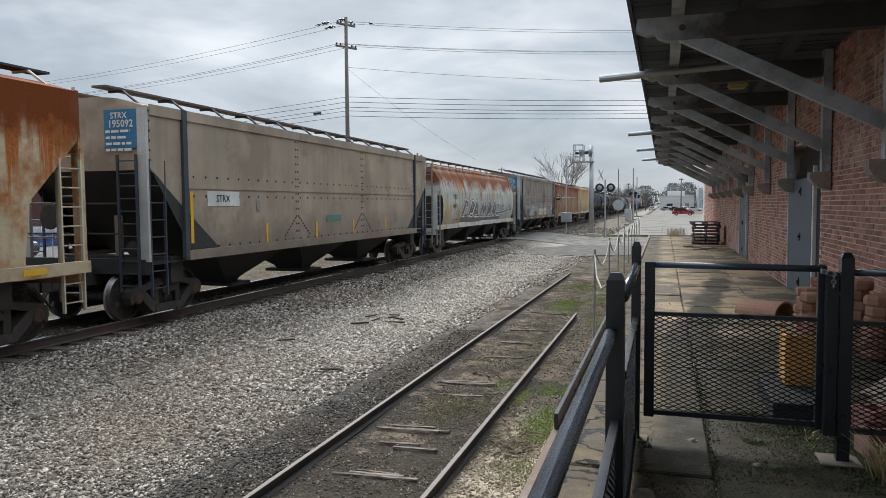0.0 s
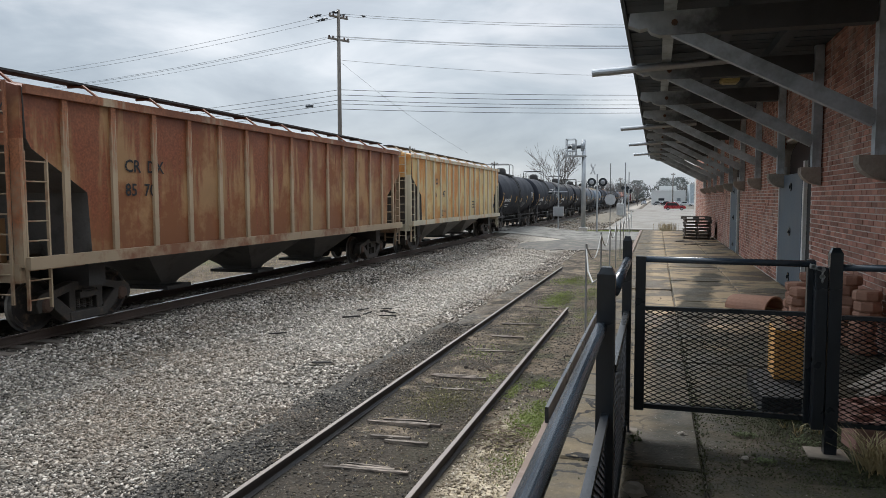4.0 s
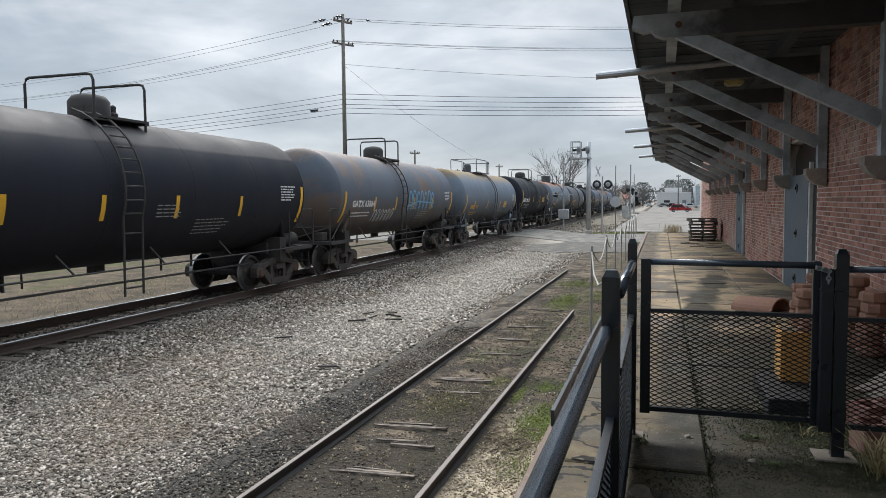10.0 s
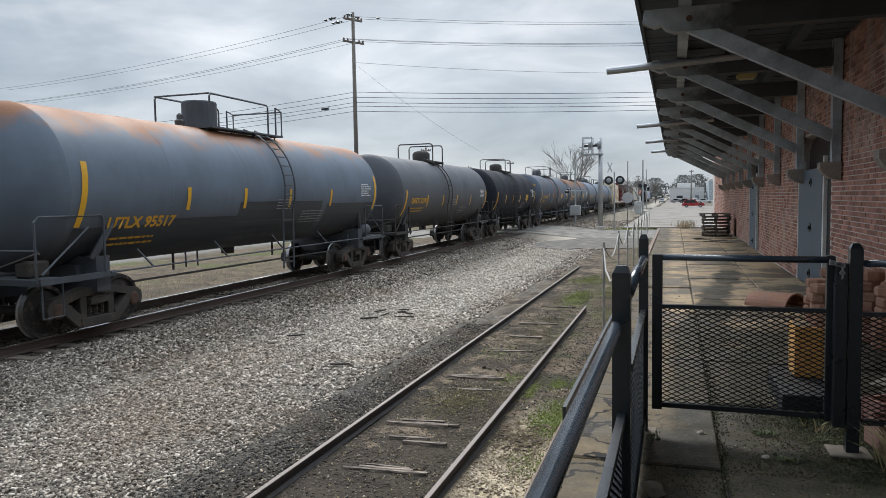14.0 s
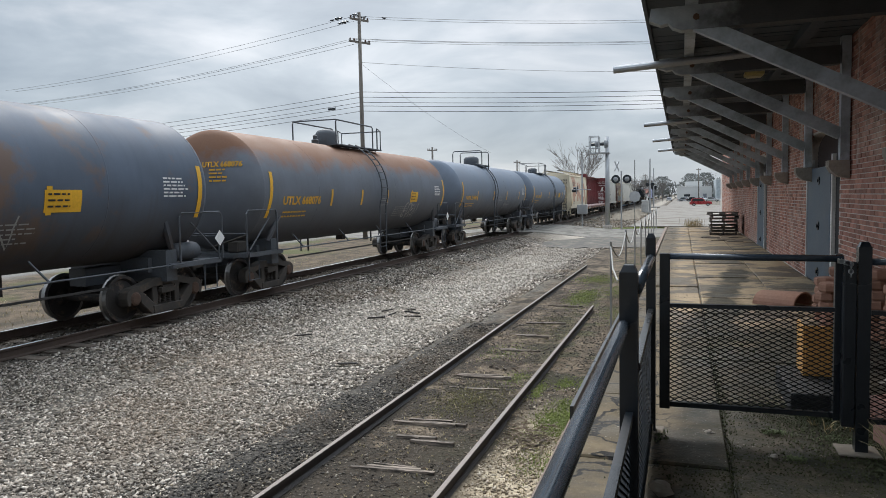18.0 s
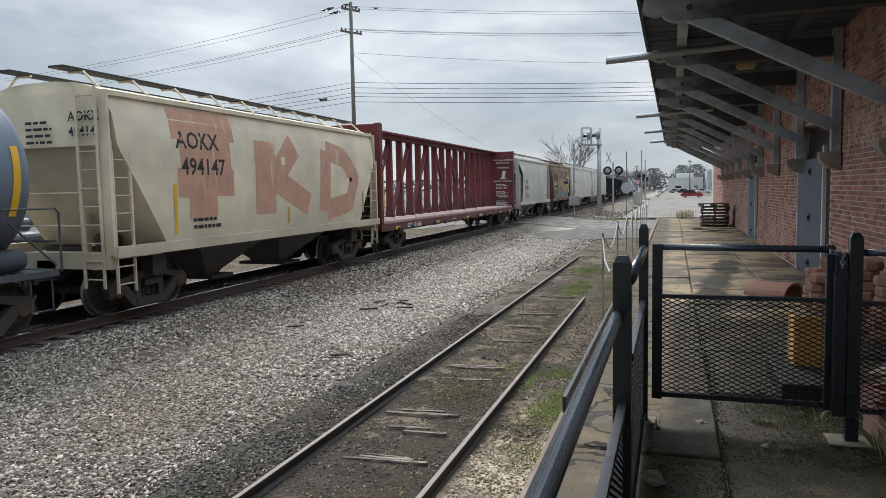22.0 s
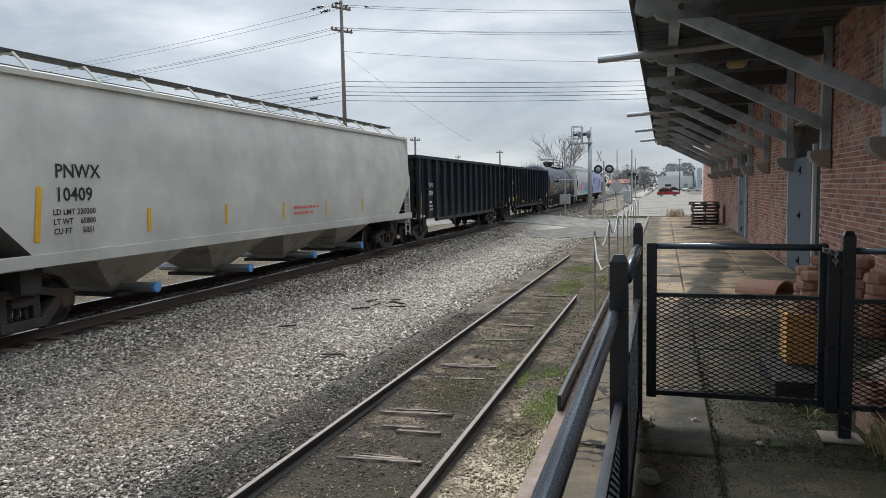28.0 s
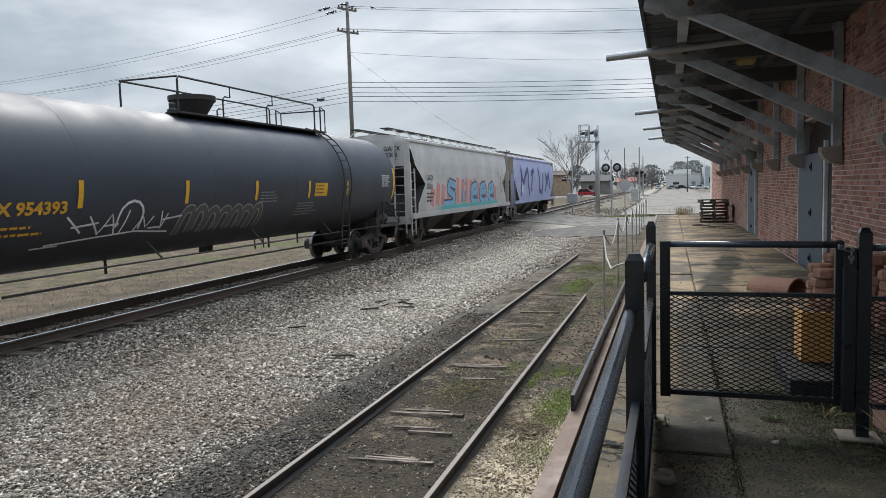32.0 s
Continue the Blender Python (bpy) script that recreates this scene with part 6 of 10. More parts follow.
for x, y, rz, c in ((3.8, 262, 70, "silver_car_paint"), (6.6, 258, 80, "black_car_paint"), (9.6, 262, 20, "white_car_paint"), (-1.5, 270, 0, "silver_car_paint"), (12.0, 240, 75, "white_car_paint"), (-2.0, 300, 5, "blue_car_paint"),
                    (-55, 50.5, 60, "black_car_paint"), (-50.6, 59.5, 75, "orange_car_paint"), (-47.0, 66.0, 70, "white_car_paint"), (-52, 46.0, 85, "silver_car_paint"), (-46, 72.5, 80, "black_car_paint"), (-50, 78, 65, "blue_car_paint")):
    road_car(pose(x, y, 0.07 if x > -10 else 0.0, 0, 0, rz), CARCOL[c], c.split("_")[0] + " car parked on the lot")

# yard behind the train: chain-link fence, pipe stacks, tarped bundles, sign plates
LINK = M("chain_link_wire", (0.25, 0.26, 0.27), 0.6, 0.5, bump=0.0)
th = thing("chain_link_fence", "tall galvanised chain-link fence round the yard", "fence", at=pose(-28.5, 0, 0))
for k in range(24):
    part("fence_post", rod(bmesh.new(), (0, 12 + 3.0 * k, 0), (0, 12 + 3.0 * k, 2.1), 0.03, 6), GALV, th)
part("top_rail", rod(bmesh.new(), (0, 12, 2.05), (0, 81, 2.05), 0.022, 6), GALV, th)
vs, fs = [], []
for sgn in (1, -1):
    s = -2.0
    while s < 69:
        a, b = (12 + s, 12 + s + 2.0) if sgn > 0 else (12 + s + 2.0, 12 + s)
        n0 = len(vs)
        vs += [(0, a, 0.05), (0, b, 2.03), (0, b + 0.018, 2.03), (0, a + 0.018, 0.05)]
        fs.append((n0, n0 + 1, n0 + 2, n0 + 3))
        s += 0.16
me = bpy.data.meshes.new("wire_mesh")
me.from_pydata(vs, [], fs)
me.materials.append(LINK)
mpart("wire_mesh", me, th)
PIPE_BLACK = M("black_plastic_pipe", (0.02, 0.022, 0.024), 0.45)
for j, (x, y, n) in enumerate(((-33, 28.5, 4), (-33, 60, 5), (-35, 70, 4))):
    for k in range(n):
        bm = bmesh.new()
        spin(bm, [(0.34, -3), (0.42, -3), (0.42, 3), (0.34, 3)], 16, "y")
        solid("drain_pipe", bm, PIPE_BLACK, "large black plastic pipe stacked in the yard", "pipe", group="yard pipes", at=pose(x + 0.88 * (k % 3) + 0.44 * (k // 3), y, 0.43 + 0.76 * (k // 3), 0, 0, 4), smooth=False)
for k, (x, y) in enumerate(((-38.5, 38.5), (-38.5, 40.2), (-37, 45.5), (-37, 47.0), (-36, 43.0))):
    for q in range(3):
        bm = soft(boxes((-0.6, 0.6, -0.6, 0.6, 0, 0.45)), 0.08, 2)
        solid("tarped_bundle", bm, M("blue_tarp", (0.035, 0.08, 0.36), 0.5, stain=(0.4, 0.45, 0.55), stain_at=(0.58, 0.7)) if q < 2 else M("white_tarp", (0.5, 0.52, 0.54), 0.6), "blue and white wrapped bundle on a pallet", "bundle", group="yard bundles",
              at=pose(x + 0.05 * q, y, 0.02 + 0.46 * q, 0, 0, 10 * k))
for x, y, z, r in ((-40, 46.2, 2.6, 0.5), (-40, 61, 2.5, 0.75)):
    th = thing("yard_sign", "white sign plate on a post in the yard", "sign", at=pose(x, y, 0))
    part("post", rod(bmesh.new(), (0, 0, 0), (0, 0, z + 0.4), 0.04, 6), GALV, th)
    part("plate", spin(bmesh.new(), [(r, 0.02), (r, 0.05)], 4 if r < 0.6 else 20, "x", (0, 0, z)), M("white_plate", (0.6, 0.6, 0.57), 0.5), th)
# yellow canopy lamp
th = thing("canopy_lamp", "square yellowed lamp fixed under the canopy", "lamp", at=pose(3.97, 13.75, 4.858))
part("housing", soft(boxes((-0.16, 0.16, -0.16, 0.16, -0.085, 0.0)), 0.02), M("yellowed_plastic", (0.5, 0.40, 0.17), 0.5), th)
part("lens", boxes((-0.12, 0.12, -0.12, 0.12, -0.105, -0.086)), M("yellowed_lens", (0.5, 0.42, 0.22), 0.35), th)

# ---- freight cars: shared parts ----


def car_paint(name, base, rust=(0.20, 0.075, 0.03), streak=0.0, top=None, grime_shade=0.35, rough=0.55, top_col=None, blot=0.0, blot_col=None, zr=(1.0, 4.3), runs=0.3, gloss=0.35, gz=2.1, ragged=1.1, top_end=None, rs=4.0, fade=0.45):
    """Weathered car paint: rust running down from the top edge, blotches, and low on the sides dirt with underside
    shade mixed in.
    """
    if name in MATS:
        return MATS[name]
    m, t, b = nodes_of(name)
    vec = t.nodes.new("ShaderNodeTexCoord").outputs["Object"]
    sep = t.nodes.new("ShaderNodeSeparateXYZ")
    t.links.new(vec, sep.inputs[0])
    rnd = t.nodes.new("ShaderNodeObjectInfo").outputs["Random"]
    z = sep.outputs[2]
    big = mk_noise(t, vec, 0.9, 6, 0.6)
    run = mk_noise(t, vec, 1.0, 5, 0.6, (0.3, rs, 0.3))
    fine = mk_noise(t, vec, 22, 4)
    col = mk_mix(t, mk_range(t, big, 0.35, 0.7), tuple(x * 0.82 for x in base), tuple(min(1, x * 1.12) for x in base))
    col = mk_mix(t, mk_range(t, run, 0.45, 0.75, 0, runs), col, tuple(x * 0.6 for x in base))
    if blot:
        bl = mk_noise(t, vec, 0.55, 6, 0.66)
        col = mk_mix(t, mk_range(t, bl, 0.62 - blot * 0.25, 0.70 - blot * 0.2, 0, 0.9), col, blot_col or rust)
    if streak:
        zz = mk_range(t, z, zr[0], zr[1], -0.25, 0.35)
        s = mk_math(t, "ADD", mk_math(t, "ADD", mk_math(t, "MULTIPLY", run, 1.9), -0.45), mk_math(t, "MULTIPLY", zz, streak))
        s = mk_math(t, "ADD", s, mk_math(t, "MULTIPLY", mk_math(t, "SUBTRACT", fine, 0.5), 0.15))
        rc = mk_mix(t, mk_range(t, fine, 0.35, 0.7), rust, tuple(x * 1.9 for x in rust))
        col = mk_mix(t, mk_range(t, s, 0.56, 0.72, 0, 0.92), col, rc)
    if top:
        s = mk_math(t, "ADD", z, mk_math(t, "MULTIPLY", mk_math(t, "SUBTRACT", mk_noise(t, vec, 1.2 if ragged < 1.5 else 0.8, 7, 0.68), 0.5), ragged))
        tc = top_col or rust
        amount = mk_range(t, s, top, top + fade, 0, 0.93)
        if top_end:
            amount = mk_math(t, "MULTIPLY", amount, mk_range(t, z, top_end, top_end + 0.2, 1.0, 0.25))
        col = mk_mix(t, amount, col, mk_mix(t, fine, tc, tuple(x * 1.35 for x in tc)))
    # Darkens low sides: dirt plus, on grey tanks, underside shade in the colour.
    if grime_shade:
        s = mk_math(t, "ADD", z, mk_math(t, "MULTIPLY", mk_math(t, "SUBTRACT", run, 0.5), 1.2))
        col = mk_mix(t, mk_range(t, s, gz, gz * 0.25 + 0.65, 0, grime_shade), col, (0.055, 0.045, 0.038))
    t.links.new(col, b.inputs["Base Color"])
    t.links.new(mk_range(t, big, 0.3, 0.7, rough - 0.08, rough + 0.15), b.inputs["Roughness"])
    b.inputs["Specular IOR Level"].default_value = gloss
    mk_bump(t, b, mk_math(t, "ADD", fine, mk_math(t, "MULTIPLY", big, 2.0)), 0.06, 0.02)
    MATS[name] = m
    return m


SHARED = {}


def share(name, make):
    if name not in SHARED:
        SHARED[name] = make()
    return SHARED[name]


def mk_wheelset():
    bm = bmesh.new()
    for s in (-1, 1):
        prof = [(0.10, 0.80), (0.17, 0.80), (0.19, 0.77), (0.36, 0.745), (0.40, 0.80), (0.455, 0.80), (0.457, 0.80), (0.462, 0.71), (0.487, 0.69), (0.487, 0.675), (0.42, 0.67), (0.38, 0.715), (0.18, 0.72), (0.10, 0.66)]
        spin(bm, [(r, s * x) for r, x in prof], 28, "x")
    rod(bm, (-0.98, 0, 0), (0.98, 0, 0), 0.085, 10)
    for f in bm.faces:
        c = f.calc_center_median()
        if math.hypot(c.y, c.z) > 0.44:
            f.material_index = 1
    me = finish("wheelset", bm, WHEEL)
    me.materials.append(TREAD)
    return me


def mk_side_frame():
    """Cast side frame: pedestals over the bearings, top chord, tension arms, columns and the spring seat."""
    bm = bmesh.new()
    top = [(-1.13, 0.48), (-1.10, 0.60), (-0.98, 0.675), (-0.72, 0.70), (-0.34, 0.80), (0.34, 0.80), (0.72, 0.70), (0.98, 0.675), (1.10, 0.60), (1.13, 0.48), (1.09, 0.33), (1.02, 0.33), (0.99, 0.52), (0.79, 0.52), (0.74, 0.57), (0.40, 0.655),
           (-0.40, 0.655), (-0.74, 0.57), (-0.79, 0.52), (-0.99, 0.52), (-1.02, 0.33), (-1.09, 0.33)]
    plate(bm, top, -0.11, 0.11)
    for s in (-1, 1):
        plate(bm, [(s * 0.80, 0.55), (s * 0.70, 0.57), (s * 0.38, 0.30), (s * 0.34, 0.12), (s * 0.47, 0.10), (s * 0.76, 0.36)], -0.12, 0.12)
        plate(bm, [(s * 0.40, 0.67), (s * 0.25, 0.67), (s * 0.25, 0.20), (s * 0.40, 0.20)], -0.09, 0.09)
        plate(bm, [(s * 0.76, 0.53), (s * 0.70, 0.53), (s * 0.70, 0.34), (s * 0.76, 0.36)], -0.10, 0.10)
    plate(bm, [(-0.44, 0.26), (0.44, 0.26), (0.42, 0.10), (-0.42, 0.10)], -0.14, 0.14)
    soft(bm, 0.012)
    bx(bm, -0.02, 0.17, -0.23, 0.23, 0.50, 0.60)
    bx(bm, -0.02, 0.15, -0.17, 0.17, 0.60, 0.64)
    return finish("side_frame", bm, CAST)


def mk_springs():
    bm = bmesh.new()
    prof = [(0.02, 0.27)]
    for k in range(7):
        z = 0.275 + k * 0.034
        prof += [(0.05, z), (0.066, z + 0.009), (0.05, z + 0.018)]
    prof += [(0.02, 0.56)]
    spin(bm, prof, 8, "z")
    return finish("spring", bm, CAST)


def mk_bearing():
    bm = bmesh.new()
    spin(bm, [(0.12, -0.08), (0.135, -0.05), (0.135, 0.05), (0.10, 0.08), (0.06, 0.085)], 12, "x")
    return finish("bearing_cap", bm, M("rusty_bearing_cap", (0.085, 0.05, 0.035), 0.85, stain=(0.05, 0.04, 0.035), bump=0.2))


WHEELS = []


def truck(parent, y, car_u):
    """A two-axle truck: bolster, side frames, springs, bearings and wheelsets."""
    tr = mpart("truck", share("bolster", lambda: finish("truck", soft(boxes((-1.05, 1.05, -0.2, 0.2, 0.45, 0.72)), 0.02), UNDER)), parent, pose(0, y, 0))
    for s in (-1, 1):
        mpart("side_frame", share("side_frame", mk_side_frame), tr, pose(s * 1.0, 0, 0))
        for y2 in (-0.15, 0.0, 0.15):
            mpart("spring", share("springs", mk_springs), tr, pose(s * 1.0, y2, 0))
        for d in (-0.89, 0.89):
            mpart("bearing_cap", share("bearing", mk_bearing), tr, pose(s * 1.06, d, 0.46, 0, 0, 0 if s > 0 else 180))
    for d in (-0.89, 0.89):
        w = mpart("wheelset", share("wheelset", mk_wheelset), tr, pose(0, d, 0.457))
        WHEELS.append((w, d, car_u + y + d))
    return tr


def mk_coupler():
    bm = boxes((-0.11, 0.11, 0.0, 0.45, 0.74, 0.94), (-0.16, 0.16, 0.40, 0.62, 0.70, 0.98))
    pipe(bm, [(0.35, 0.05, 0.85), (0.36, 0.25, 0.6), (0.30, 0.45, 0.42), (0.2, 0.6, 0.5)], 0.025, 6)
    return finish("coupler", bm, CAST)


def couplers(parent, end):
    me = share("coupler", mk_coupler)
    mpart("coupler", me, parent, pose(0, end - 0.62, 0))
    mpart("coupler", me, parent, pose(0, -(end - 0.62), 0, 0, 0, 180))


def ladder(parent, a, b, mat, n, half, ax, name="ladder", r=0.014):
    """Two stiles from a to b and n rungs; ax is the way across."""
    bm = bmesh.new()
    a, b, ax = Vector(a), Vector(b), Vector(ax)
    for s in (-1, 1):
        bar(bm, a + ax * half * s, b + ax * half * s, 0.055, 0.03)
    ld = part(name, bm, mat, parent)
    key = "rung%.3f%.1f%s" % (half, ax.x, mat.name)
    me = share(key, lambda: finish("rung", rod(bmesh.new(), -ax * half, ax * half, r, 5), mat))
    for k in range(n):
        mpart("rung", me, ld, Matrix.Translation(a.lerp(b, (k + 0.5) / n)))
    return ld


# ---- marks on the sides ----


def flat_side(x):
    return lambda y, z, e=0.006: Vector((x + e, y, z))


def tank_side(r, zc):
    def f(y, z, e=0.008):
        s = max(-0.97, min(0.97, (z - zc) / r))
        return Vector(((r + e) * math.sqrt(1 - s * s), y, zc + (r + e) * s))
    return f


def bulge_side(levels):
    def f(y, z, e=0.008):
        for (z0, w0), (z1, w1) in zip(levels, levels[1:]):
            if z0 <= z <= z1:
                return Vector((w0 + (w1 - w0) * (z - z0) / (z1 - z0) + e, y, z))
        return Vector((levels[0][1] + e, y, z))
    return f


def end_face(y):
    return lambda u, z, e=0.008: Vector((u, y - e, z))


def lettering(parent, text, size, y, z, mat, surf, name="lettering", stretch=1.0, e=0.010, end=False, bold=0.022):
    """Built-in letters laid on a surface, starting at y with their foot at z."""
    cu = bpy.data.curves.new("txt", "FONT")
    cu.body, cu.size, cu.resolution_u = text, size * 1.38, 2
    cu.offset = size * bold
    ob = bpy.data.objects.new("txt", cu)
    scene.collection.objects.link(ob)
    me = bpy.data.meshes.new_from_object(ob.evaluated_get(bpy.context.evaluated_depsgraph_get()))
    bpy.data.objects.remove(ob)
    bpy.data.curves.remove(cu)
    for v in me.vertices:
        v.co = surf(y + v.co.x * stretch, z + v.co.y, e)
    me.materials.clear()
    me.materials.append(mat)
    return mpart(name, me, parent)


def ribbon(bm, pts, w, surf, e=0.008, step=0.16):
    """A painted stroke of width w along points (y, z) on a surface."""
    fine = []
    for (a, b), (c, d) in zip(pts, pts[1:]):
        n = max(1, int(math.hypot(c - a, d - b) / step))
        fine += [(a + (c - a) * k / n, b + (d - b) * k / n) for k in range(n)]
    fine.append(pts[-1])
    prev, m = None, max(1, int(w / 0.13))
    for i, (u, v) in enumerate(fine):
        p, q = fine[max(i - 1, 0)], fine[min(i + 1, len(fine) - 1)]
        dx, dz = q[0] - p[0], q[1] - p[1]
        L = math.hypot(dx, dz) or 1.0
        nx, nz = -dz / L * w / 2, dx / L * w / 2
        cur = [bm.verts.new(surf(u + nx * (1 - 2 * k / m), v + nz * (1 - 2 * k / m), e)) for k in range(m + 1)]
        if prev:
            for k in range(m):
                bm.faces.new((prev[k], prev[k + 1], cur[k + 1], cur[k]))
        prev = cur


def stripe(parent, y, z0, z1, surf, w=0.11, mat=None, lean=0.0, name="reflector"):
    bm = bmesh.new()
    ribbon(bm, [(y, z0), (y + lean * 0.4, z0 + (z1 - z0) * 0.4), (y + lean, z1)], w, surf, 0.011, 0.1)
    return part(name, bm, mat or YELLOW, parent)


def lines(parent, y, z, w, n, surf, mat, pitch=0.075, h=0.035, seed=0, name="data_stencil"):
    """Rows of small stencilling too fine to read."""
    rng = random.Random(seed * 31 + int(y * 10))
    bm = bmesh.new()
    for k in range(n):
        a = y
        end = y + w * rng.uniform(0.7, 1.0)
        while a < end:
            b = min(end, a + rng.uniform(0.06, 0.22))
            ribbon(bm, [(a, z - k * pitch), (b, z - k * pitch)], h, surf, 0.010, 0.3)
            a = b + 0.035
    ob = part(name, bm, mat, parent)
    ob["kind"] = "stuff"
    return ob


def panel_mark(parent, y0, y1, z0, z1, surf, mat, name="placard", label="", e=0.007):
    bm = bmesh.new()
    zs = [z0 + (z1 - z0) * k / 5 for k in range(6)]
    rows = [[bm.verts.new(surf(y0 + (y1 - y0) * i / 5, zz, e)) for i in range(6)] for zz in zs]
    for a, b in zip(rows, rows[1:]):
        for i in range(5):
            bm.faces.new((a[i], a[i + 1], b[i + 1], b[i]))
    return part(name, bm, mat, parent, label)


GLYPHS = [[[(0, 0), (0.1, 1), (0.9, 0.05), (1, 1)]], [[(0.9, 0.95), (0.1, 0.9), (0.05, 0.5), (0.75, 0.5), (0.05, 0.5), (0.1, 0.05), (1, 0.1)]],
          [[(0, 0), (0.05, 1), (0.8, 0.9), (0.75, 0.5), (0.1, 0.5), (0.9, 0)]], [[(0, 0), (0.1, 1), (0.5, 0.35), (0.9, 1), (1, 0)]],
          [[(0.5, 0), (0.05, 0.35), (0.15, 0.95), (0.8, 0.95), (0.95, 0.4), (0.5, 0)]], [[(0.9, 0.85), (0.4, 1), (0.1, 0.7), (0.8, 0.4), (0.6, 0), (0, 0.15)]],
          [[(0.0, 1), (0.15, 0.1), (0.8, 0.05), (1.0, 1)]], [[(0, 0), (0.3, 1), (0.45, 0.3), (0.75, 0.95), (1, 0.1)]], [[(0.05, 0.9), (0.9, 0.85), (0.25, 0.45), (0.95, 0.4), (0.5, 0)]], [[(0.3, 0), (0.45, 1)], [(0.1, 0.95), (0.8, 1.0)]]]


def graffiti(parent, surf, y, z, w, h, n, fill, line, seed, thick=0.16, rim=0.05, base=None):
    """Sprayed letter shapes: a broad fill over a wider rim."""
    rng = random.Random(seed if isinstance(seed, int) else seed[0])
    for k in range(n):
        b1, b2 = bmesh.new(), bmesh.new()
        g = rng.choice(GLYPHS) if isinstance(seed, int) else GLYPHS[seed[1 + k % (len(seed) - 1)]]
        cw = w / n
        for poly in g:
            pts = [(y + cw * (k + 0.08 + 0.84 * u) + rng.uniform(-0.16, 0.16) * cw, z + h * v + rng.uniform(-0.13, 0.13) * h) for u, v in poly]
            smooth = []
            for (a, b), (c, d) in zip(pts, pts[1:]):
                smooth += [(a, b), ((a + c) / 2 + rng.uniform(-0.14, 0.14) * cw, (b + d) / 2 + rng.uniform(-0.12, 0.12) * h)]
            smooth.append(pts[-1])
            if fill:
                ribbon(b1, smooth, thick, surf, 0.010)
            ribbon(b2, smooth, thick + rim if fill else rim, surf, 0.0075)
        shape = part("graffiti_shape", b2, line, parent, "sprayed graffiti shape")
        if fill:
            part("graffiti_fill", b1, fill, shape)
        else:
            b1.free()
    if base:
        bb = bmesh.new()
        for k in range(n * 2):
            u = y + w * (k + rng.random()) / (2 * n)
            ribbon(bb, [(u, z - 0.1 * h), (u + rng.uniform(-0.2, 0.2), z + h * rng.uniform(0.5, 1.25))], 0.45, surf, 0.005)
        part("graffiti_cloud", bb, base, parent)["kind"] = "stuff"


def strokes(parent, surf, rows, layers, name="graffiti_shape", label="sprayed graffiti shape"):
    """Hand-drawn strokes, rows of (width, points), one shape a row; layers of (paint, extra width, height) from the back to the front."""
    for n, (w, pts) in enumerate(rows):
        own = parent
        pts = [(y + 0.05 * min(1.0, w * 4) * noise.noise(Vector((y * 3.1, z * 2.7, n * 1.3))), z + 0.07 * noise.noise(Vector((z * 3.3, y * 2.9, n * 1.7 + 9)))) for y, z in pts]
        for k, (mat, extra, e) in enumerate(layers):
            bm = bmesh.new()
            ribbon(bm, pts, max(0.02, w + extra), surf, e + 0.00012 * n, 0.12)
            ob = part(name if k == 0 else "graffiti_fill", bm, mat, own, label if k == 0 else "")
            own = ob if k == 0 else own


def arch(y, z, w, h):
    """An upright rounded letter outline."""
    return [(y, z)] + [(y + w / 2 - w / 2 * math.cos(a * math.pi / 6), z + h * 0.55 + h * 0.45 * math.sin(a * math.pi / 6)) for a in range(7)] + [(y + w, z)]


def spray(name, c):
    return M(name, c, 0.7, dark=0.85, broad=3.0, bump=0.0)


# ---- tank cars ----


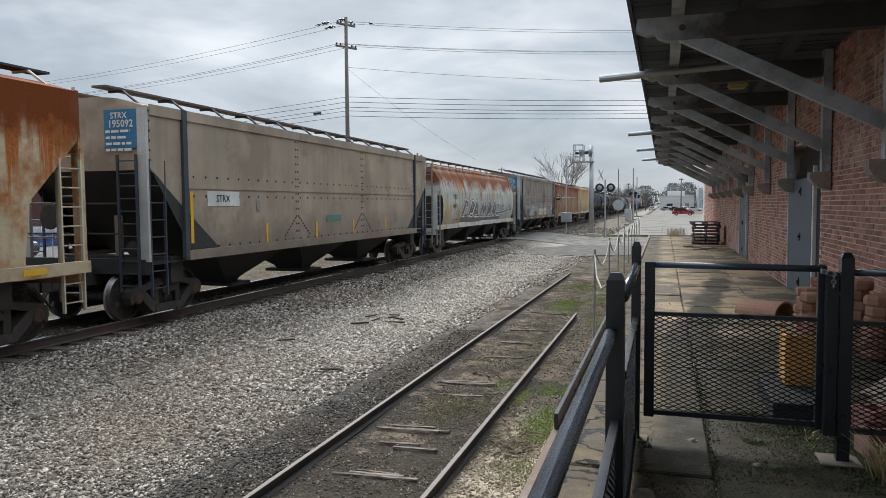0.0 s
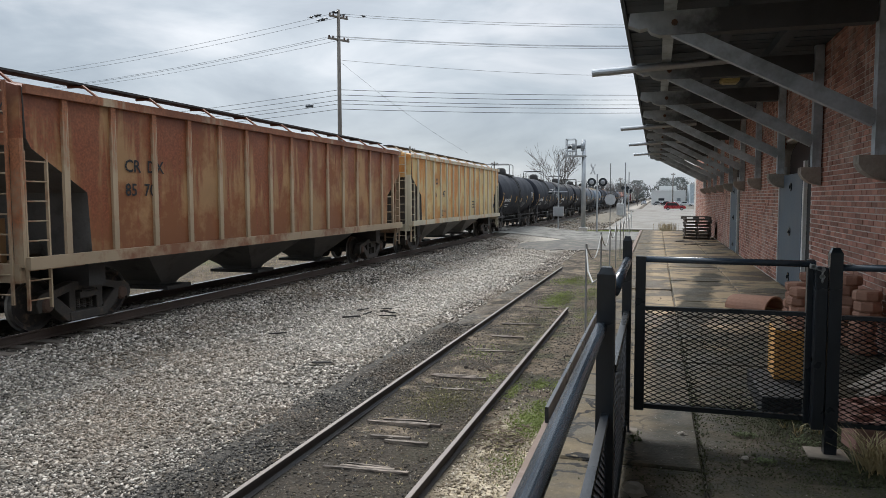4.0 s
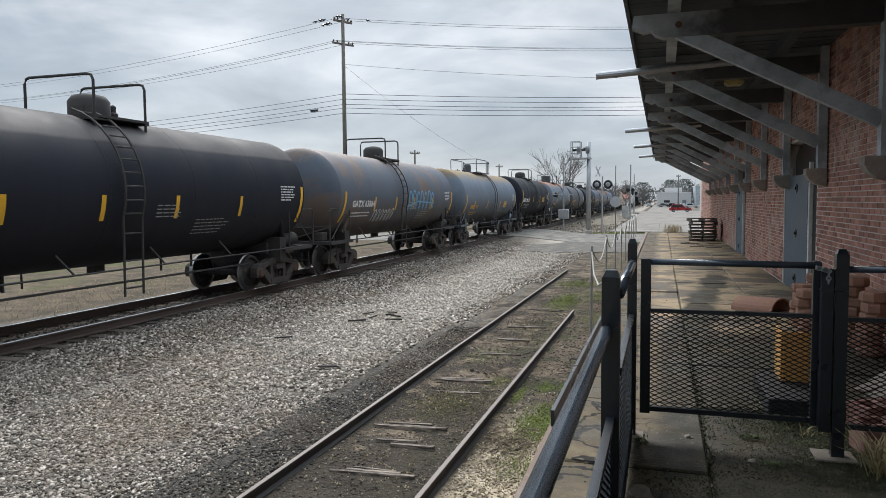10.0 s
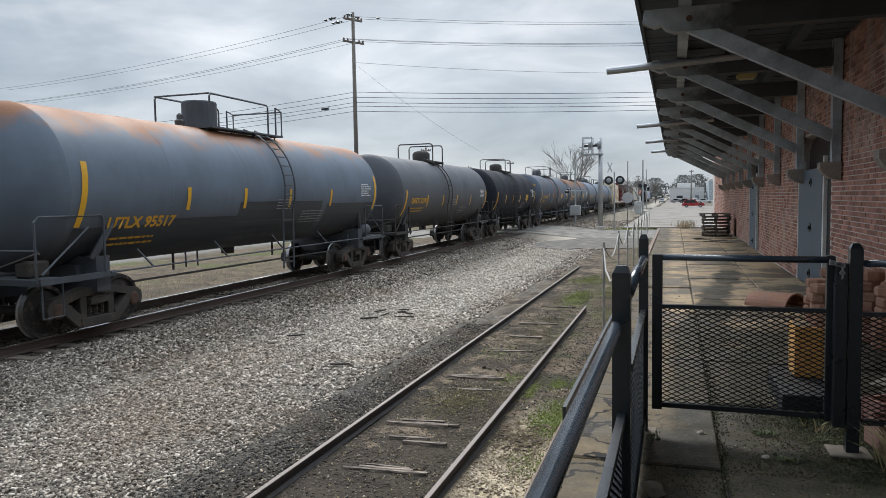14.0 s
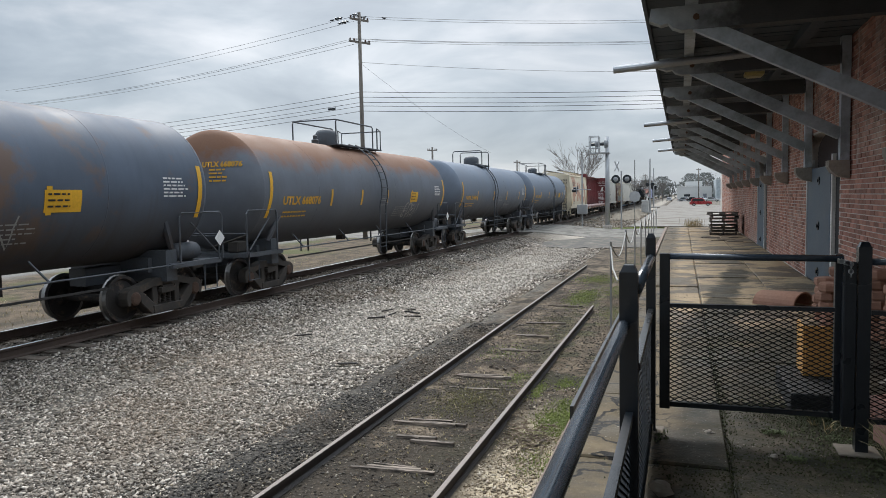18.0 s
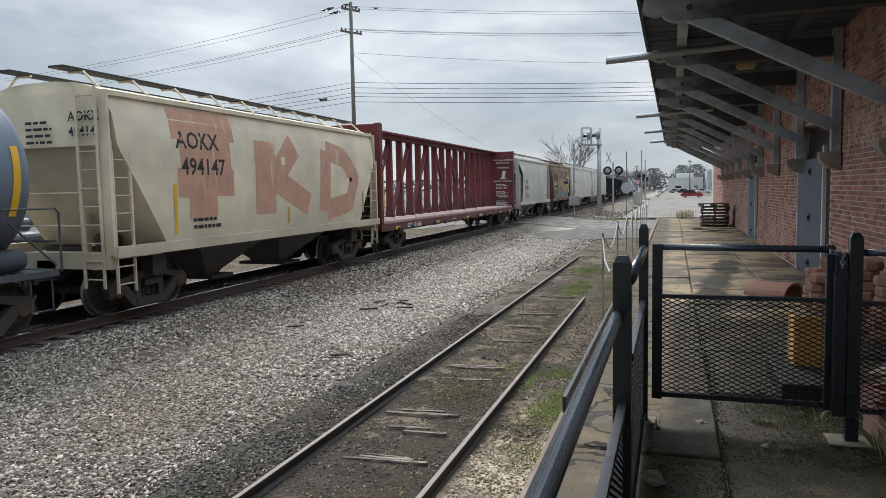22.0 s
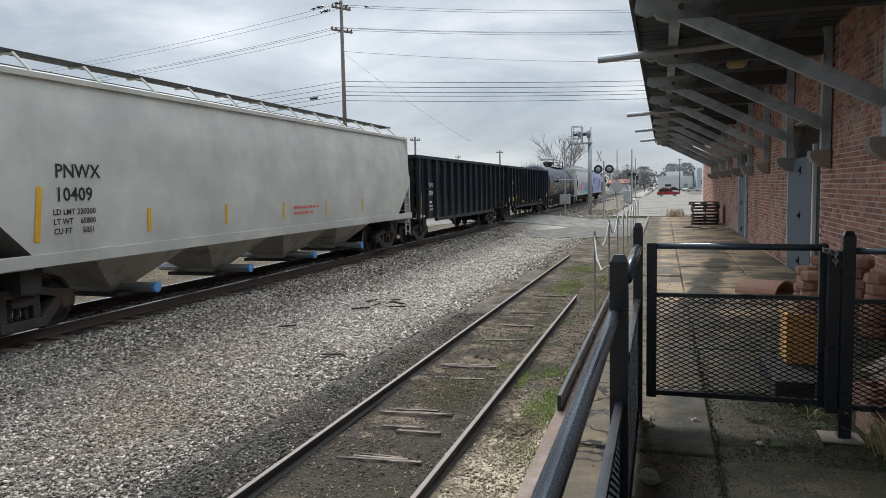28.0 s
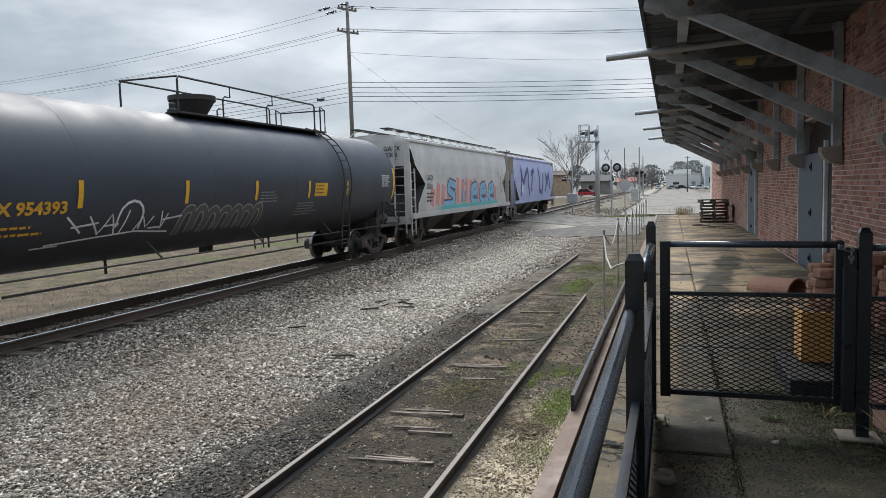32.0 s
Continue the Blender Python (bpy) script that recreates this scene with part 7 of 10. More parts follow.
def tank_car(u_f, u_r, end, spec):
    half = (u_r - u_f) / 2
    r, zc = spec.get("r", 1.5), spec.get("zc", 2.62)
    L = end - spec.get("inset", 0.75)
    th = thing("tank_car", spec["label"], "tank car", group="freight train")
    paint = spec["paint"]
    prof = [(0.05, -L), (0.5, -L + 0.03), (0.92, -L + 0.10), (1.2, -L + 0.19), (1.36, -L + 0.28), (1.455, -L + 0.37), (1.5, -L + 0.47)]
    prof = [(a * r / 1.5, y) for a, y in prof]
    prof = prof + [(a, -y) for a, y in prof[::-1]]
    bm = spin(bmesh.new(), prof, 56, "y", (0, 0, zc))
    for e in bm.edges:
        a, b = e.verts
        if abs(abs(a.co.y) - (L - 0.47)) < 0.01 and abs(abs(b.co.y) - (L - 0.47)) < 0.01 and a.co.y * b.co.y > 0:
            e.smooth = False
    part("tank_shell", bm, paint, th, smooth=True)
    seam = finish("weld_seam", spin(bmesh.new(), [(r - 0.01, -0.016), (r + 0.0025, -0.009), (r + 0.0025, 0.009), (r - 0.01, 0.016)], 48, "y", (0, 0, zc)), paint, True)
    for q in spec.get("seams", (-0.56, -0.17, 0.2, 0.58)):
        mpart("weld_seam", seam, th, pose(0, q * L, 0))
    mpart("head_seam", seam, th, pose(0, -L + 0.5, 0))
    mpart("head_seam", seam, th, pose(0, L - 0.5, 0))
    dark = spec.get("frame", UNDER)
    for s in (-1, 1):
        yb = s * half
        part("saddle", boxes((-1.25, 1.25, yb - 0.16, yb + 0.16, 0.72, 1.35), (-0.9, 0.9, yb - 0.28, yb + 0.28, 0.9, 1.2)), dark, th)
        part("stub_sill", boxes((-0.2, 0.2, min(yb - s * 1.2, s * (end - 0.6)), max(yb - s * 1.2, s * (end - 0.6)), 0.72, 1.06)), dark, th)
        bm = bmesh.new()
        a, b = yb - s * 0.15, s * (end - 0.62)
        y0, y1 = min(a, b), max(a, b)
        for x in (-1.36, 1.36):
            bx(bm, x - 0.05, x + 0.05, y0, y1, 0.98, 1.08)
        bx(bm, -1.36, 1.36, s * (end - 0.62) - 0.06, s * (end - 0.62) + 0.06, 0.98, 1.08)
        bx(bm, -1.3, 1.3, s * (end - 0.95) - 0.22, s * (end - 0.95) + 0.2, 1.05, 1.075)
        part("end_platform", bm, dark, th)
        for x in (-1.40, 1.40):
            bm = bmesh.new()
            e = s * (end - 0.55)
            pipe(bm, [(x, yb + s * 0.1, 1.05), (x, yb + s * 0.1, 2.02), (x, yb + s * 0.16, 2.1), (x, e - s * 0.08, 2.1), (x, e, 2.02), (x, e, 1.05)], 0.022, 6)
            rod(bm, (x, yb + s * 0.45, 1.9), (x, e - s * 0.1, 1.15), 0.018, 6)
            part("end_handrail", bm, dark, th)
        bm = bmesh.new()
        pipe(bm, [(-1.38, s * (end - 0.6), 1.55), (1.38, s * (end - 0.6), 1.55)], 0.02, 6)
        part("cross_handrail", bm, dark, th)
        for x in (1.33, -1.33):
            part("stirrup_step", pipe(bmesh.new(), [(x, s * (end - 0.7), 1.0), (x, s * (end - 0.7), 0.42), (x, s * (end - 1.12), 0.42), (x, s * (end - 1.12), 1.0)], 0.018, 6), dark, th)
        bm = bmesh.new()
        rod(bm, (1.15, yb + s * 0.15, 1.3), (1.28, yb - s * 0.2, 1.95), 0.07, 6)
        part("bolster_web", bm, paint, th)
        truck(th, yb, (u_f + u_r) / 2)
    # brake gear on the leading end
    bm = bmesh.new()
    spin(bm, [(0.02, -0.02), (0.20, -0.02), (0.22, 0.0), (0.20, 0.02), (0.02, 0.02)], 14, "y", (-0.9, -(end - 0.75), 1.9))
    part("brake_wheel", bm, CAST, th)
    part("brake_valve", soft(boxes((0.7, 1.0, -(end - 0.9) - 0.15, -(end - 0.9) + 0.3, 1.08, 1.35)), 0.03), CAST, th)
    part("brake_lever", rod(bmesh.new(), (0.2, -(end - 0.8), 1.2), (1.25, -(end - 0.75), 1.5), 0.03, 6), CAST, th)
    part("air_reservoir", spin(bmesh.new(), [(0.05, 0), (0.17, 0.05), (0.19, 0.1), (0.19, 0.75), (0.17, 0.8), (0.05, 0.85)], 14, "y", (0.95, end - 1.75, 1.27)), spec.get("tanklet", dark), th, smooth=True)
    # running pipes low on both sides
    for x in (-1.52, 1.52):
        bm = bmesh.new()
        rod(bm, (x, -half - 0.1, 1.07), (x, half + 0.1, 1.07), 0.018, 6)
        k = -half + 1.0
        while k < half - 0.5:
            rod(bm, (x, k, 1.07), (x * 0.86, k - 0.18, 1.42), 0.02, 5)
            k += (2 * half - 1.5) / 4
        part("side_handrail", bm, dark, th)
    bm = boxes((-0.12, 0.12, -0.12, 0.12, zc - r - 0.16, zc - r + 0.1))
    for k, yy in enumerate((-half * 0.45, half * 0.3, half * 0.5)):
        rod(bm, (0.3, yy, 0.78), (0.3, yy, zc - r + 0.2), 0.03, 6)
    rod(bm, (0.9, -half * 0.8, 0.75), (0.9, half * 0.8, 0.72), 0.025, 5)
    part("bottom_rigging", bm, UNDER, th)
    # manway, crash box and walkway on top
    dy = spec.get("dome", 0.0)
    top = zc + r
    dr, dh = spec.get("dome_r", 0.36), spec.get("dome_h", 0.40)
    dp = spec.get("dome_mat", dark)
    if spec.get("bowl"):
        part("crash_bowl", spin(bmesh.new(), [(0.30, 0.05), (0.33, 0.12), (0.52, 0.42), (0.56, 0.44), (0.56, 0.56), (0.1, 0.56)], 18, "z", (0, dy, top - 0.05)), dp, th, smooth=False)
    else:
        part("manway", spin(bmesh.new(), [(dr * 0.95, -0.12), (dr, 0.0), (dr, dh), (dr * 0.96, dh + 0.03), (0.03, dh + 0.03)] if spec.get("flat_dome") else [(dr * 0.95, -0.12), (dr, 0.0), (dr, dh * 0.72), (dr * 0.8, dh * 0.95), (dr * 0.3, dh + 0.03), (0.03, dh + 0.04)], 18, "z", (0, dy, top)), dp, th, smooth=not spec.get("flat_dome"))
    if not spec.get("cross"):
        part("valve", spin(bmesh.new(), [(0.10, -0.1), (0.12, 0.12), (0.07, 0.16), (0.07, 0.26), (0.02, 0.3)], 10, "z", (0, dy - 0.75, top)), dark, th)
    wl = spec.get("walk", 1.15)
    wo = spec.get("walk_off", 0.5)
    h = 0.74
    if spec.get("cross"):
        # a platform round the manway with a hoop across each end
        for x in (-0.62, 0.62):
            part("walkway", boxes((x - 0.24, x + 0.24, dy - 0.80, dy + 0.72, top - 0.08, top - 0.03)), dark, th)
        for y0 in (dy - 0.74, dy + 0.66):
            part("walkway", boxes((-0.86, 0.86, y0 - 0.06, y0 + 0.06, top - 0.12, top - 0.081)), dark, th)
            bm = bmesh.new()
            pipe(bm, [(-0.84, y0, top - 0.28), (-0.84, y0, top + h - 0.12), (-0.80, y0, top + h - 0.03), (-0.72, y0, top + h), (0.68, y0, top + h), (0.78, y0, top + h - 0.03), (0.82, y0, top + h - 0.12), (0.82, y0, top - 0.28)], 0.028, 7)
            part("top_railing", bm, dark, th)
        part("valve", spin(bmesh.new(), [(0.09, -0.1), (0.10, 0.14), (0.06, 0.18), (0.06, 0.30), (0.02, 0.33)], 10, "z", (0.1, dy + 0.55, top)), dark, th)
        part("hinge_bolts", boxes((0.2, 0.5, dy - 0.62, dy - 0.34, top - 0.03, top + 0.16), (0.28, 0.40, dy - 0.34, dy - 0.1, top + 0.02, top + 0.12)), dark, th)
    else:
        for x in (-0.62, 0.62):
            bm = boxes((x - 0.2, x + 0.2, dy + wo - wl, dy + wo + wl, top - 0.06, top - 0.02))
            for k in range(4):
                yy = dy + wo - wl + 0.1 + (2 * wl - 0.2) * k / 3
                rod(bm, (x, yy, top - 0.04), (x * 0.9, yy, top - 0.26), 0.02, 5)
            part("walkway", bm, dark, th)
            xr = x * 1.25
            a, b = dy + wo - wl, dy + wo + wl
            bm = bmesh.new()
            pipe(bm, [(xr, a, top - 0.05), (xr, a, top + h - 0.06), (xr, a + 0.06, top + h), (xr, b - 0.75, top + h), (xr, b - 0.68, top + h - 0.06), (xr, b - 0.68, top - 0.05)], 0.024, 6)
            if wl > 2.5:
                for q in (0.28, 0.56):
                    pipe(bm, [(xr, a + 2 * wl * q - 0.3, top - 0.05), (xr, a + 2 * wl * q - 0.3, top + 0.42), (xr, a + 2 * wl * q - 0.22, top + 0.48), (xr, a + 2 * wl * q, top + 0.48), (xr, a + 2 * wl * q, top + h)], 0.02, 6)
            part("top_railing", bm, dark, th)
            bm = bmesh.new()
            pipe(bm, [(xr, b - 0.3, top - 0.05), (xr, b - 0.3, top + h - 0.02), (xr, b, top + h - 0.1), (xr, b, top - 0.05)], 0.024, 6)
            part("top_railing", bm, dark, th)
        for y0, z0 in ((dy + wo - wl, h), (dy + wo + wl, h - 0.1)):
            part("top_railing", pipe(bmesh.new(), [(-0.78, y0, top + z0), (0.78, y0, top + z0)], 0.022, 6), dark, th)
    # side ladder that follows the shell
    ly = spec.get("lad", dy + wo + wl - 0.45)
    for side in (1, -1):
        bm, rungs = bmesh.new(), []
        arc = []
        for k in range(11):
            a = radians(-18 + 92 * k / 10)
            arc.append((side * (r + 0.13) * math.cos(a), zc + (r + 0.13) * math.sin(a)))
        arc = [(side * 1.52, 0.55)] + arc
        for d in (-0.25, 0.25):
            pipe(bm, [(x, ly + d, z) for x, z in arc], 0.024, 5)
        for k in range(len(arc) - 1):
            for f in ((0.3,) if k else (0.1, 0.45, 0.8)):
                x, z = arc[k][0] * (1 - f) + arc[k + 1][0] * f, arc[k][1] * (1 - f) + arc[k + 1][1] * f
                rungs.append((x, ly, z))
        lm = spec.get("ladder", dark)
        ld = part("side_ladder", bm, lm, th)
        me = share("tankrung" + lm.name, lambda: finish("rung", rod(bmesh.new(), (0, -0.25, 0), (0, 0.25, 0), 0.017, 5), lm))
        for q in rungs:
            mpart("rung", me, ld, Matrix.Translation(q))
    couplers(th, end)
    # marks
    sf = tank_side(r, zc)
    ink = spec.get("ink", WHITE_MARK)
    zm = zc - 0.18
    for i, f in enumerate(spec.get("bands", (-3.39, -1.32, 0.75, 3.1))):
        stripe(th, f, zc - 0.47 + spec.get("band_dz", 0.0), zc + spec.get("band_dz", 0.0), sf)
    low = 0.27 if "band_dz" in spec else 0.0
    stripe(th, -L + 0.72, zc - 0.72 - low * 0.6, zc + 0.42 - low * 1.2, sf, 0.13, lean=0.10)
    stripe(th, L - 0.66, zc - 0.62 - low * 0.6, zc + 0.46 - low, sf, 0.13, lean=0.05)
    if spec.get("mark"):
        sz = 0.84 * spec.get("mark_size", 0.25)
        lettering(th, spec["mark"], sz, spec.get("mark_y", -L + 1.35), zm - 0.22 + spec.get("mark_dz", 0.0), ink, sf, "reporting_mark", 1.2, bold=0.05)
        if not spec.get("weights"):
            lines(th, spec.get("mark_y", -L + 1.35) + 0.1, zm - 0.42 + spec.get("mark_dz", 0.0), 1.5, 2, sf, spec.get("ink2", ink), 0.11, 0.04, 5)
    for k, body in enumerate(spec.get("weights", ())):
        lettering(th, body, 0.115, spec["mark_y"] + 0.45, zm - 0.50 - 0.19 * k, DIM_MARK, sf, "weight_mark", 1.2, bold=0.03)
    if spec.get("head_mark"):
        def head(u, z, e=0.0):
            rr = math.hypot(u, z - zc)
            y = -L
            for (r0, y0), (r1, y1) in zip(prof, prof[1:7]):
                if r0 <= rr <= r1:
                    y = y0 + (y1 - y0) * (rr - r0) / (r1 - r0)
            return Vector((u, y - 0.02, z))
        lettering(th, spec["mark"], 0.13, 0.05, zc + 0.55, ink, head, "end_mark", bold=0.05)
        lines(th, 0.25, zc + 0.48, 0.5, 4, head, ink, 0.09, 0.04, 2)
    if spec.get("rear_mark"):
        lettering(th, spec["rear_mark"], 0.15, L - 2.1, zm + 0.35, ink, sf, "class_mark", 1.2, bold=0.04)
    if spec.get("table", True):
        lines(th, L - 1.75, zm + 0.36, 0.75, 6, sf, spec.get("table_ink", WHITE_MARK), 0.07, 0.032, 7)
    lines(th, L * 0.22, zm - 0.42, 1.3, 5, sf, spec.get("fine_ink", DIM_MARK), 0.075, 0.022, 8)
    lines(th, L * 0.02, zm - 0.1, 0.8, 4, sf, spec.get("fine_ink", DIM_MARK), 0.075, 0.022, 9)
    if spec.get("sign"):
        panel_mark(th, spec.get("sign_y", L * 0.40), spec.get("sign_y", L * 0.40) + 0.75, zm - 0.25 + spec.get("sign_dz", 0.0), zm + 0.12 + spec.get("sign_dz", 0.0), sf, YELLOW, "warning_sign", "yellow emergency notice sign")
        lines(th, spec.get("sign_y", L * 0.40) + 0.06, zm + 0.05 + spec.get("sign_dz", 0.0), 0.6, 3, lambda y, z, e=0.0, s=sf: s(y, z, 0.015), BLACK_MARK, 0.10, 0.03, 3)
    if spec.get("diamond"):
        bm = bmesh.new()
        c = Vector((1.43, L + 0.05, 1.52))
        v = [bm.verts.new(c + Vector((0.02, a, b))) for a, b in ((-0.18, 0), (0, -0.18), (0.18, 0), (0, 0.18))]
        bm.faces.new(v)
        part("hazard_placard", bm, WHITE_MARK, th, "white diamond hazard placard")
        bm = rod(bmesh.new(), (1.42, L + 0.05, 1.05), (1.42, L + 0.05, 1.55), 0.02, 6)
        part("placard_holder", bm, dark, th)
    for rows, layers in spec.get("strokes", ()):
        strokes(th, sf, rows, layers)
    for g in spec.get("tags", ()):
        y, z, w, h, n, fill, line, seed, thick, rim = g
        graffiti(th, sf, y, z, w, h, n, fill, line, seed, thick, rim)
    for y0, y1, z0, z1, mat in spec.get("patches", ()):
        panel_mark(th, y0, y1, z0, z1, sf, mat, "paint_patch", e=0.004)
    for y0, y1, mat in spec.get("belts", ()):
        bm = bmesh.new()
        n = 40
        rings = [[bm.verts.new((math.sin(k * math.tau / n) * (r + 0.004), yy, zc + math.cos(k * math.tau / n) * (r + 0.004))) for k in range(n)] for yy in (y0, y1)]
        for k in range(n):
            bm.faces.new((rings[0][k], rings[0][(k + 1) % n], rings[1][(k + 1) % n], rings[1][k]))
        part("rust_belt", bm, mat, th, "rust-red band round the tank", smooth=True)
    return th


# ---- covered hopper cars ----


def loft(bm, levels):
    """Stacked rectangles (z, half width, half length) joined into one skin."""
    rings = [[bm.verts.new((sx * w, sy * l, z)) for sx, sy in ((-1, -1), (1, -1), (1, 1), (-1, 1))] for z, w, l in levels]
    for a, b in zip(rings, rings[1:]):
        for k in range(4):
            bm.faces.new((a[k], a[(k + 1) % 4], b[(k + 1) % 4], b[k]))
    bm.faces.new(rings[0][::-1])
    bm.faces.new(rings[-1])
    return bm


def hopper_car(u_f, u_r, end, spec):
    half = (u_r - u_f) / 2
    L = end - spec.get("short", 0.55)
    style = spec["style"]
    eave = spec.get("eave", 4.15)
    th = thing("covered_hopper_car", spec["label"], "hopper car", group="freight train")
    paint, sill = spec["paint"], spec.get("sill", spec["paint"])
    end_paint = spec.get("end_paint", paint)
    if style == "round":
        side = [(1.28, 1.555), (1.7, 1.57), (2.3, 1.58), (2.9, 1.58), (3.4, 1.555), (3.8, 1.49), (eave - 0.03, 1.38), (eave + 0.05, 1.38)]
    else:
        side = [(1.28, 1.58), (2.4, 1.58), (3.4, 1.58), (eave, 1.58)]
    side = spec.get("side", side)
    wt = min(1.38, side[-1][1])
    cut = spec.get("cut", 3.1)
    run = spec.get("run", 2.2)

    def length_at(z):
        if spec.get("edge"):
            for (z0, i0), (z1, i1) in zip(spec["edge"], spec["edge"][1:]):
                if z0 <= z <= z1:
                    return L - i0 - (i1 - i0) * (z - z0) / (z1 - z0)
            return L - 0.12
        return L - spec.get("inset", 0.12) - (run * max(0.0, (cut - z) / (cut - 1.28)) ** 1.0 if z < cut else 0.0)

    def width_at(z):
        for (z0, w0), (z1, w1) in zip(side, side[1:]):
            if z0 <= z <= z1:
                return w0 + (w1 - w0) * (z - z0) / (z1 - z0)
        return side[-1][1]

    zs = sorted({z for z, _ in side} | {cut, cut - 0.01} | {1.45 + 0.15 * k for k in range(16) if 1.45 + 0.15 * k < eave - 0.05})
    levels = [(z, width_at(z), length_at(z)) for z in zs]
    levels += [(eave + 0.12, wt * 0.83, L - 0.13), (eave + 0.21, wt * 0.57, L - 0.14), (eave + 0.25, 0.35, L - 0.14)]
    bm = loft(bmesh.new(), levels)
    bmesh.ops.recalc_face_normals(bm, faces=bm.faces)
    bm.normal_update()
    for e in bm.edges:
        e.smooth = e.calc_face_angle(0.0) < 0.4
    body = part("body", bm, paint, th, smooth=style == "round")
    # Sloped ends take a dark second material, the recess shade in its colour.
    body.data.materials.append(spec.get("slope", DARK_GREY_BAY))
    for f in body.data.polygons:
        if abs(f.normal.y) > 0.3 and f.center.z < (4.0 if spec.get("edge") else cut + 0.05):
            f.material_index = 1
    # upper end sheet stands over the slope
    for s in (-1, 1):
        y0 = s * (L - spec.get("inset", 0.12))
        bm = boxes((-width_at(3.3) + 0.02, width_at(3.3) - 0.02, min(y0, y0 + s * 0.05), max(y0, y0 + s * 0.05), cut + (0.3 if spec.get("edge") else 0.0), eave + 0.02))
        if spec.get("side"):
            up = [(width_at(z) - 0.02, z) for z in (cut, 2.9, 3.4, 3.75, eave)]
            bm = prism(bmesh.new(), up + [(-x, z) for x, z in up[::-1]], min(y0, y0 + s * 0.05), max(y0, y0 + s * 0.05))
        part("end_sheet", bm, end_paint, th)
        # side fins that close the cut corner down to the sill
        for x in ((-1, 1) if style != "round" and not spec.get("edge") else ()):
            w = width_at(2.0) - 0.01
            e = s * (L - 0.15)
            inner = s * (L - 0.12 - run)
            prof = [(inner, 1.28), (inner + s * run * spec.get("fin", 0.45), 1.28), (s * (L - 0.14), cut + 0.02), (s * (length_at(2.4)), 2.4)] if style != "round" else [(inner, 1.3), (inner + s * run * 0.3, 1.3), (inner + s * run * 0.55, 2.0), (s * (L - 0.2), cut - 0.05), (s * (length_at(2.4)), 2.4)]
            part("corner_gusset", plate(bmesh.new(), prof, x * w - 0.01, x * w + 0.01), spec.get("gusset", paint), th)
        part("end_sill", boxes((-1.5, 1.5, min(s * (L - 0.14), s * L), max(s * (L - 0.14), s * L), 0.95, 1.25)), spec.get("end_sill", sill), th)
        part("end_deck", boxes((-1.45, 1.45, min(s * (L - 1.4), s * (L - 0.15)), max(s * (L - 1.4), s * (L - 0.15)), 1.12, 1.16)), spec.get("end_sill", end_paint), th)
        for x in (-1.48, 1.48):
            part("corner_post", boxes((x - 0.10, x + 0.10, min(s * (L - 0.10), s * (L - 0.02)), max(s * (L - 0.10), s * (L - 0.02)), 1.2, spec.get("post_top", cut + 0.4))), spec.get("post", sill), th)
        lm = spec.get("ladder", sill)
        ladder(th, (1.56, s * (L - 0.32), 0.5), (1.56, s * (L - 0.32), cut + 0.2), lm, 8, 0.22, (0, 1, 0))
        ladder(th, (-1.56, s * (L - 0.32), 0.5), (-1.56, s * (L - 0.32), cut + 0.2), lm, 8, 0.22, (0, 1, 0))
        ladder(th, (1.15, s * (L + 0.02), 0.6), (1.15, s * (L + 0.02), spec.get("ladder_top", eave + 0.1)), lm, 11, 0.22, (1, 0, 0), "end_ladder")
        bm = bmesh.new()
        for z in (1.75, 2.35):
            rod(bm, (-1.45, s * (L - 0.02), z), (0.9, s * (L - 0.02), z), 0.018, 5)
        part("grab_bar", bm, lm, th)
        part("stub_sill", boxes((-0.22, 0.22, min(s * (half - 1.3), s * (end - 0.55)), max(s * (half - 1.3), s * (end - 0.55)), 0.72, 1.1)), UNDER, th)
        part("bolster", boxes((-1.35, 1.35, s * half - 0.2, s * half + 0.2, 0.72, 1.24)), UNDER, th)
        part("slope_brace", boxes((-0.06, 0.06, s * (L - 1.0) - 0.06, s * (L - 1.0) + 0.06, 1.16, cut - 0.9)), end_paint, th)
        truck(th, s * half, (u_f + u_r) / 2)
    bm = bmesh.new()
    spin(bm, [(0.03, -0.02), (0.24, -0.02), (0.27, 0.0), (0.24, 0.02), (0.03, 0.02)], 16, "y", (-0.75, -(L + 0.06), 2.1))
    part("brake_wheel", bm, CAST, th)
    part("brake_cylinder", spin(bmesh.new(), [(0.05, 0), (0.16, 0.03), (0.16, 0.45), (0.05, 0.5)], 12, "y", (0.4, -(L - 0.9), 1.4)), CAST, th)
    # side sills
    for x in (-1, 1):
        w = width_at(1.3)
        part("side_sill", boxes((min(x * (w - 0.02), x * (w + 0.10)), max(x * (w - 0.02), x * (w + 0.10)), *spec.get("sill_run", (-L + 0.05, L - 0.05)), spec.get("sill_z", 1.16), 1.36)), sill, th)
    # discharge bays
    n = spec.get("bays", 3)
    span = 2 * (half - 1.25)
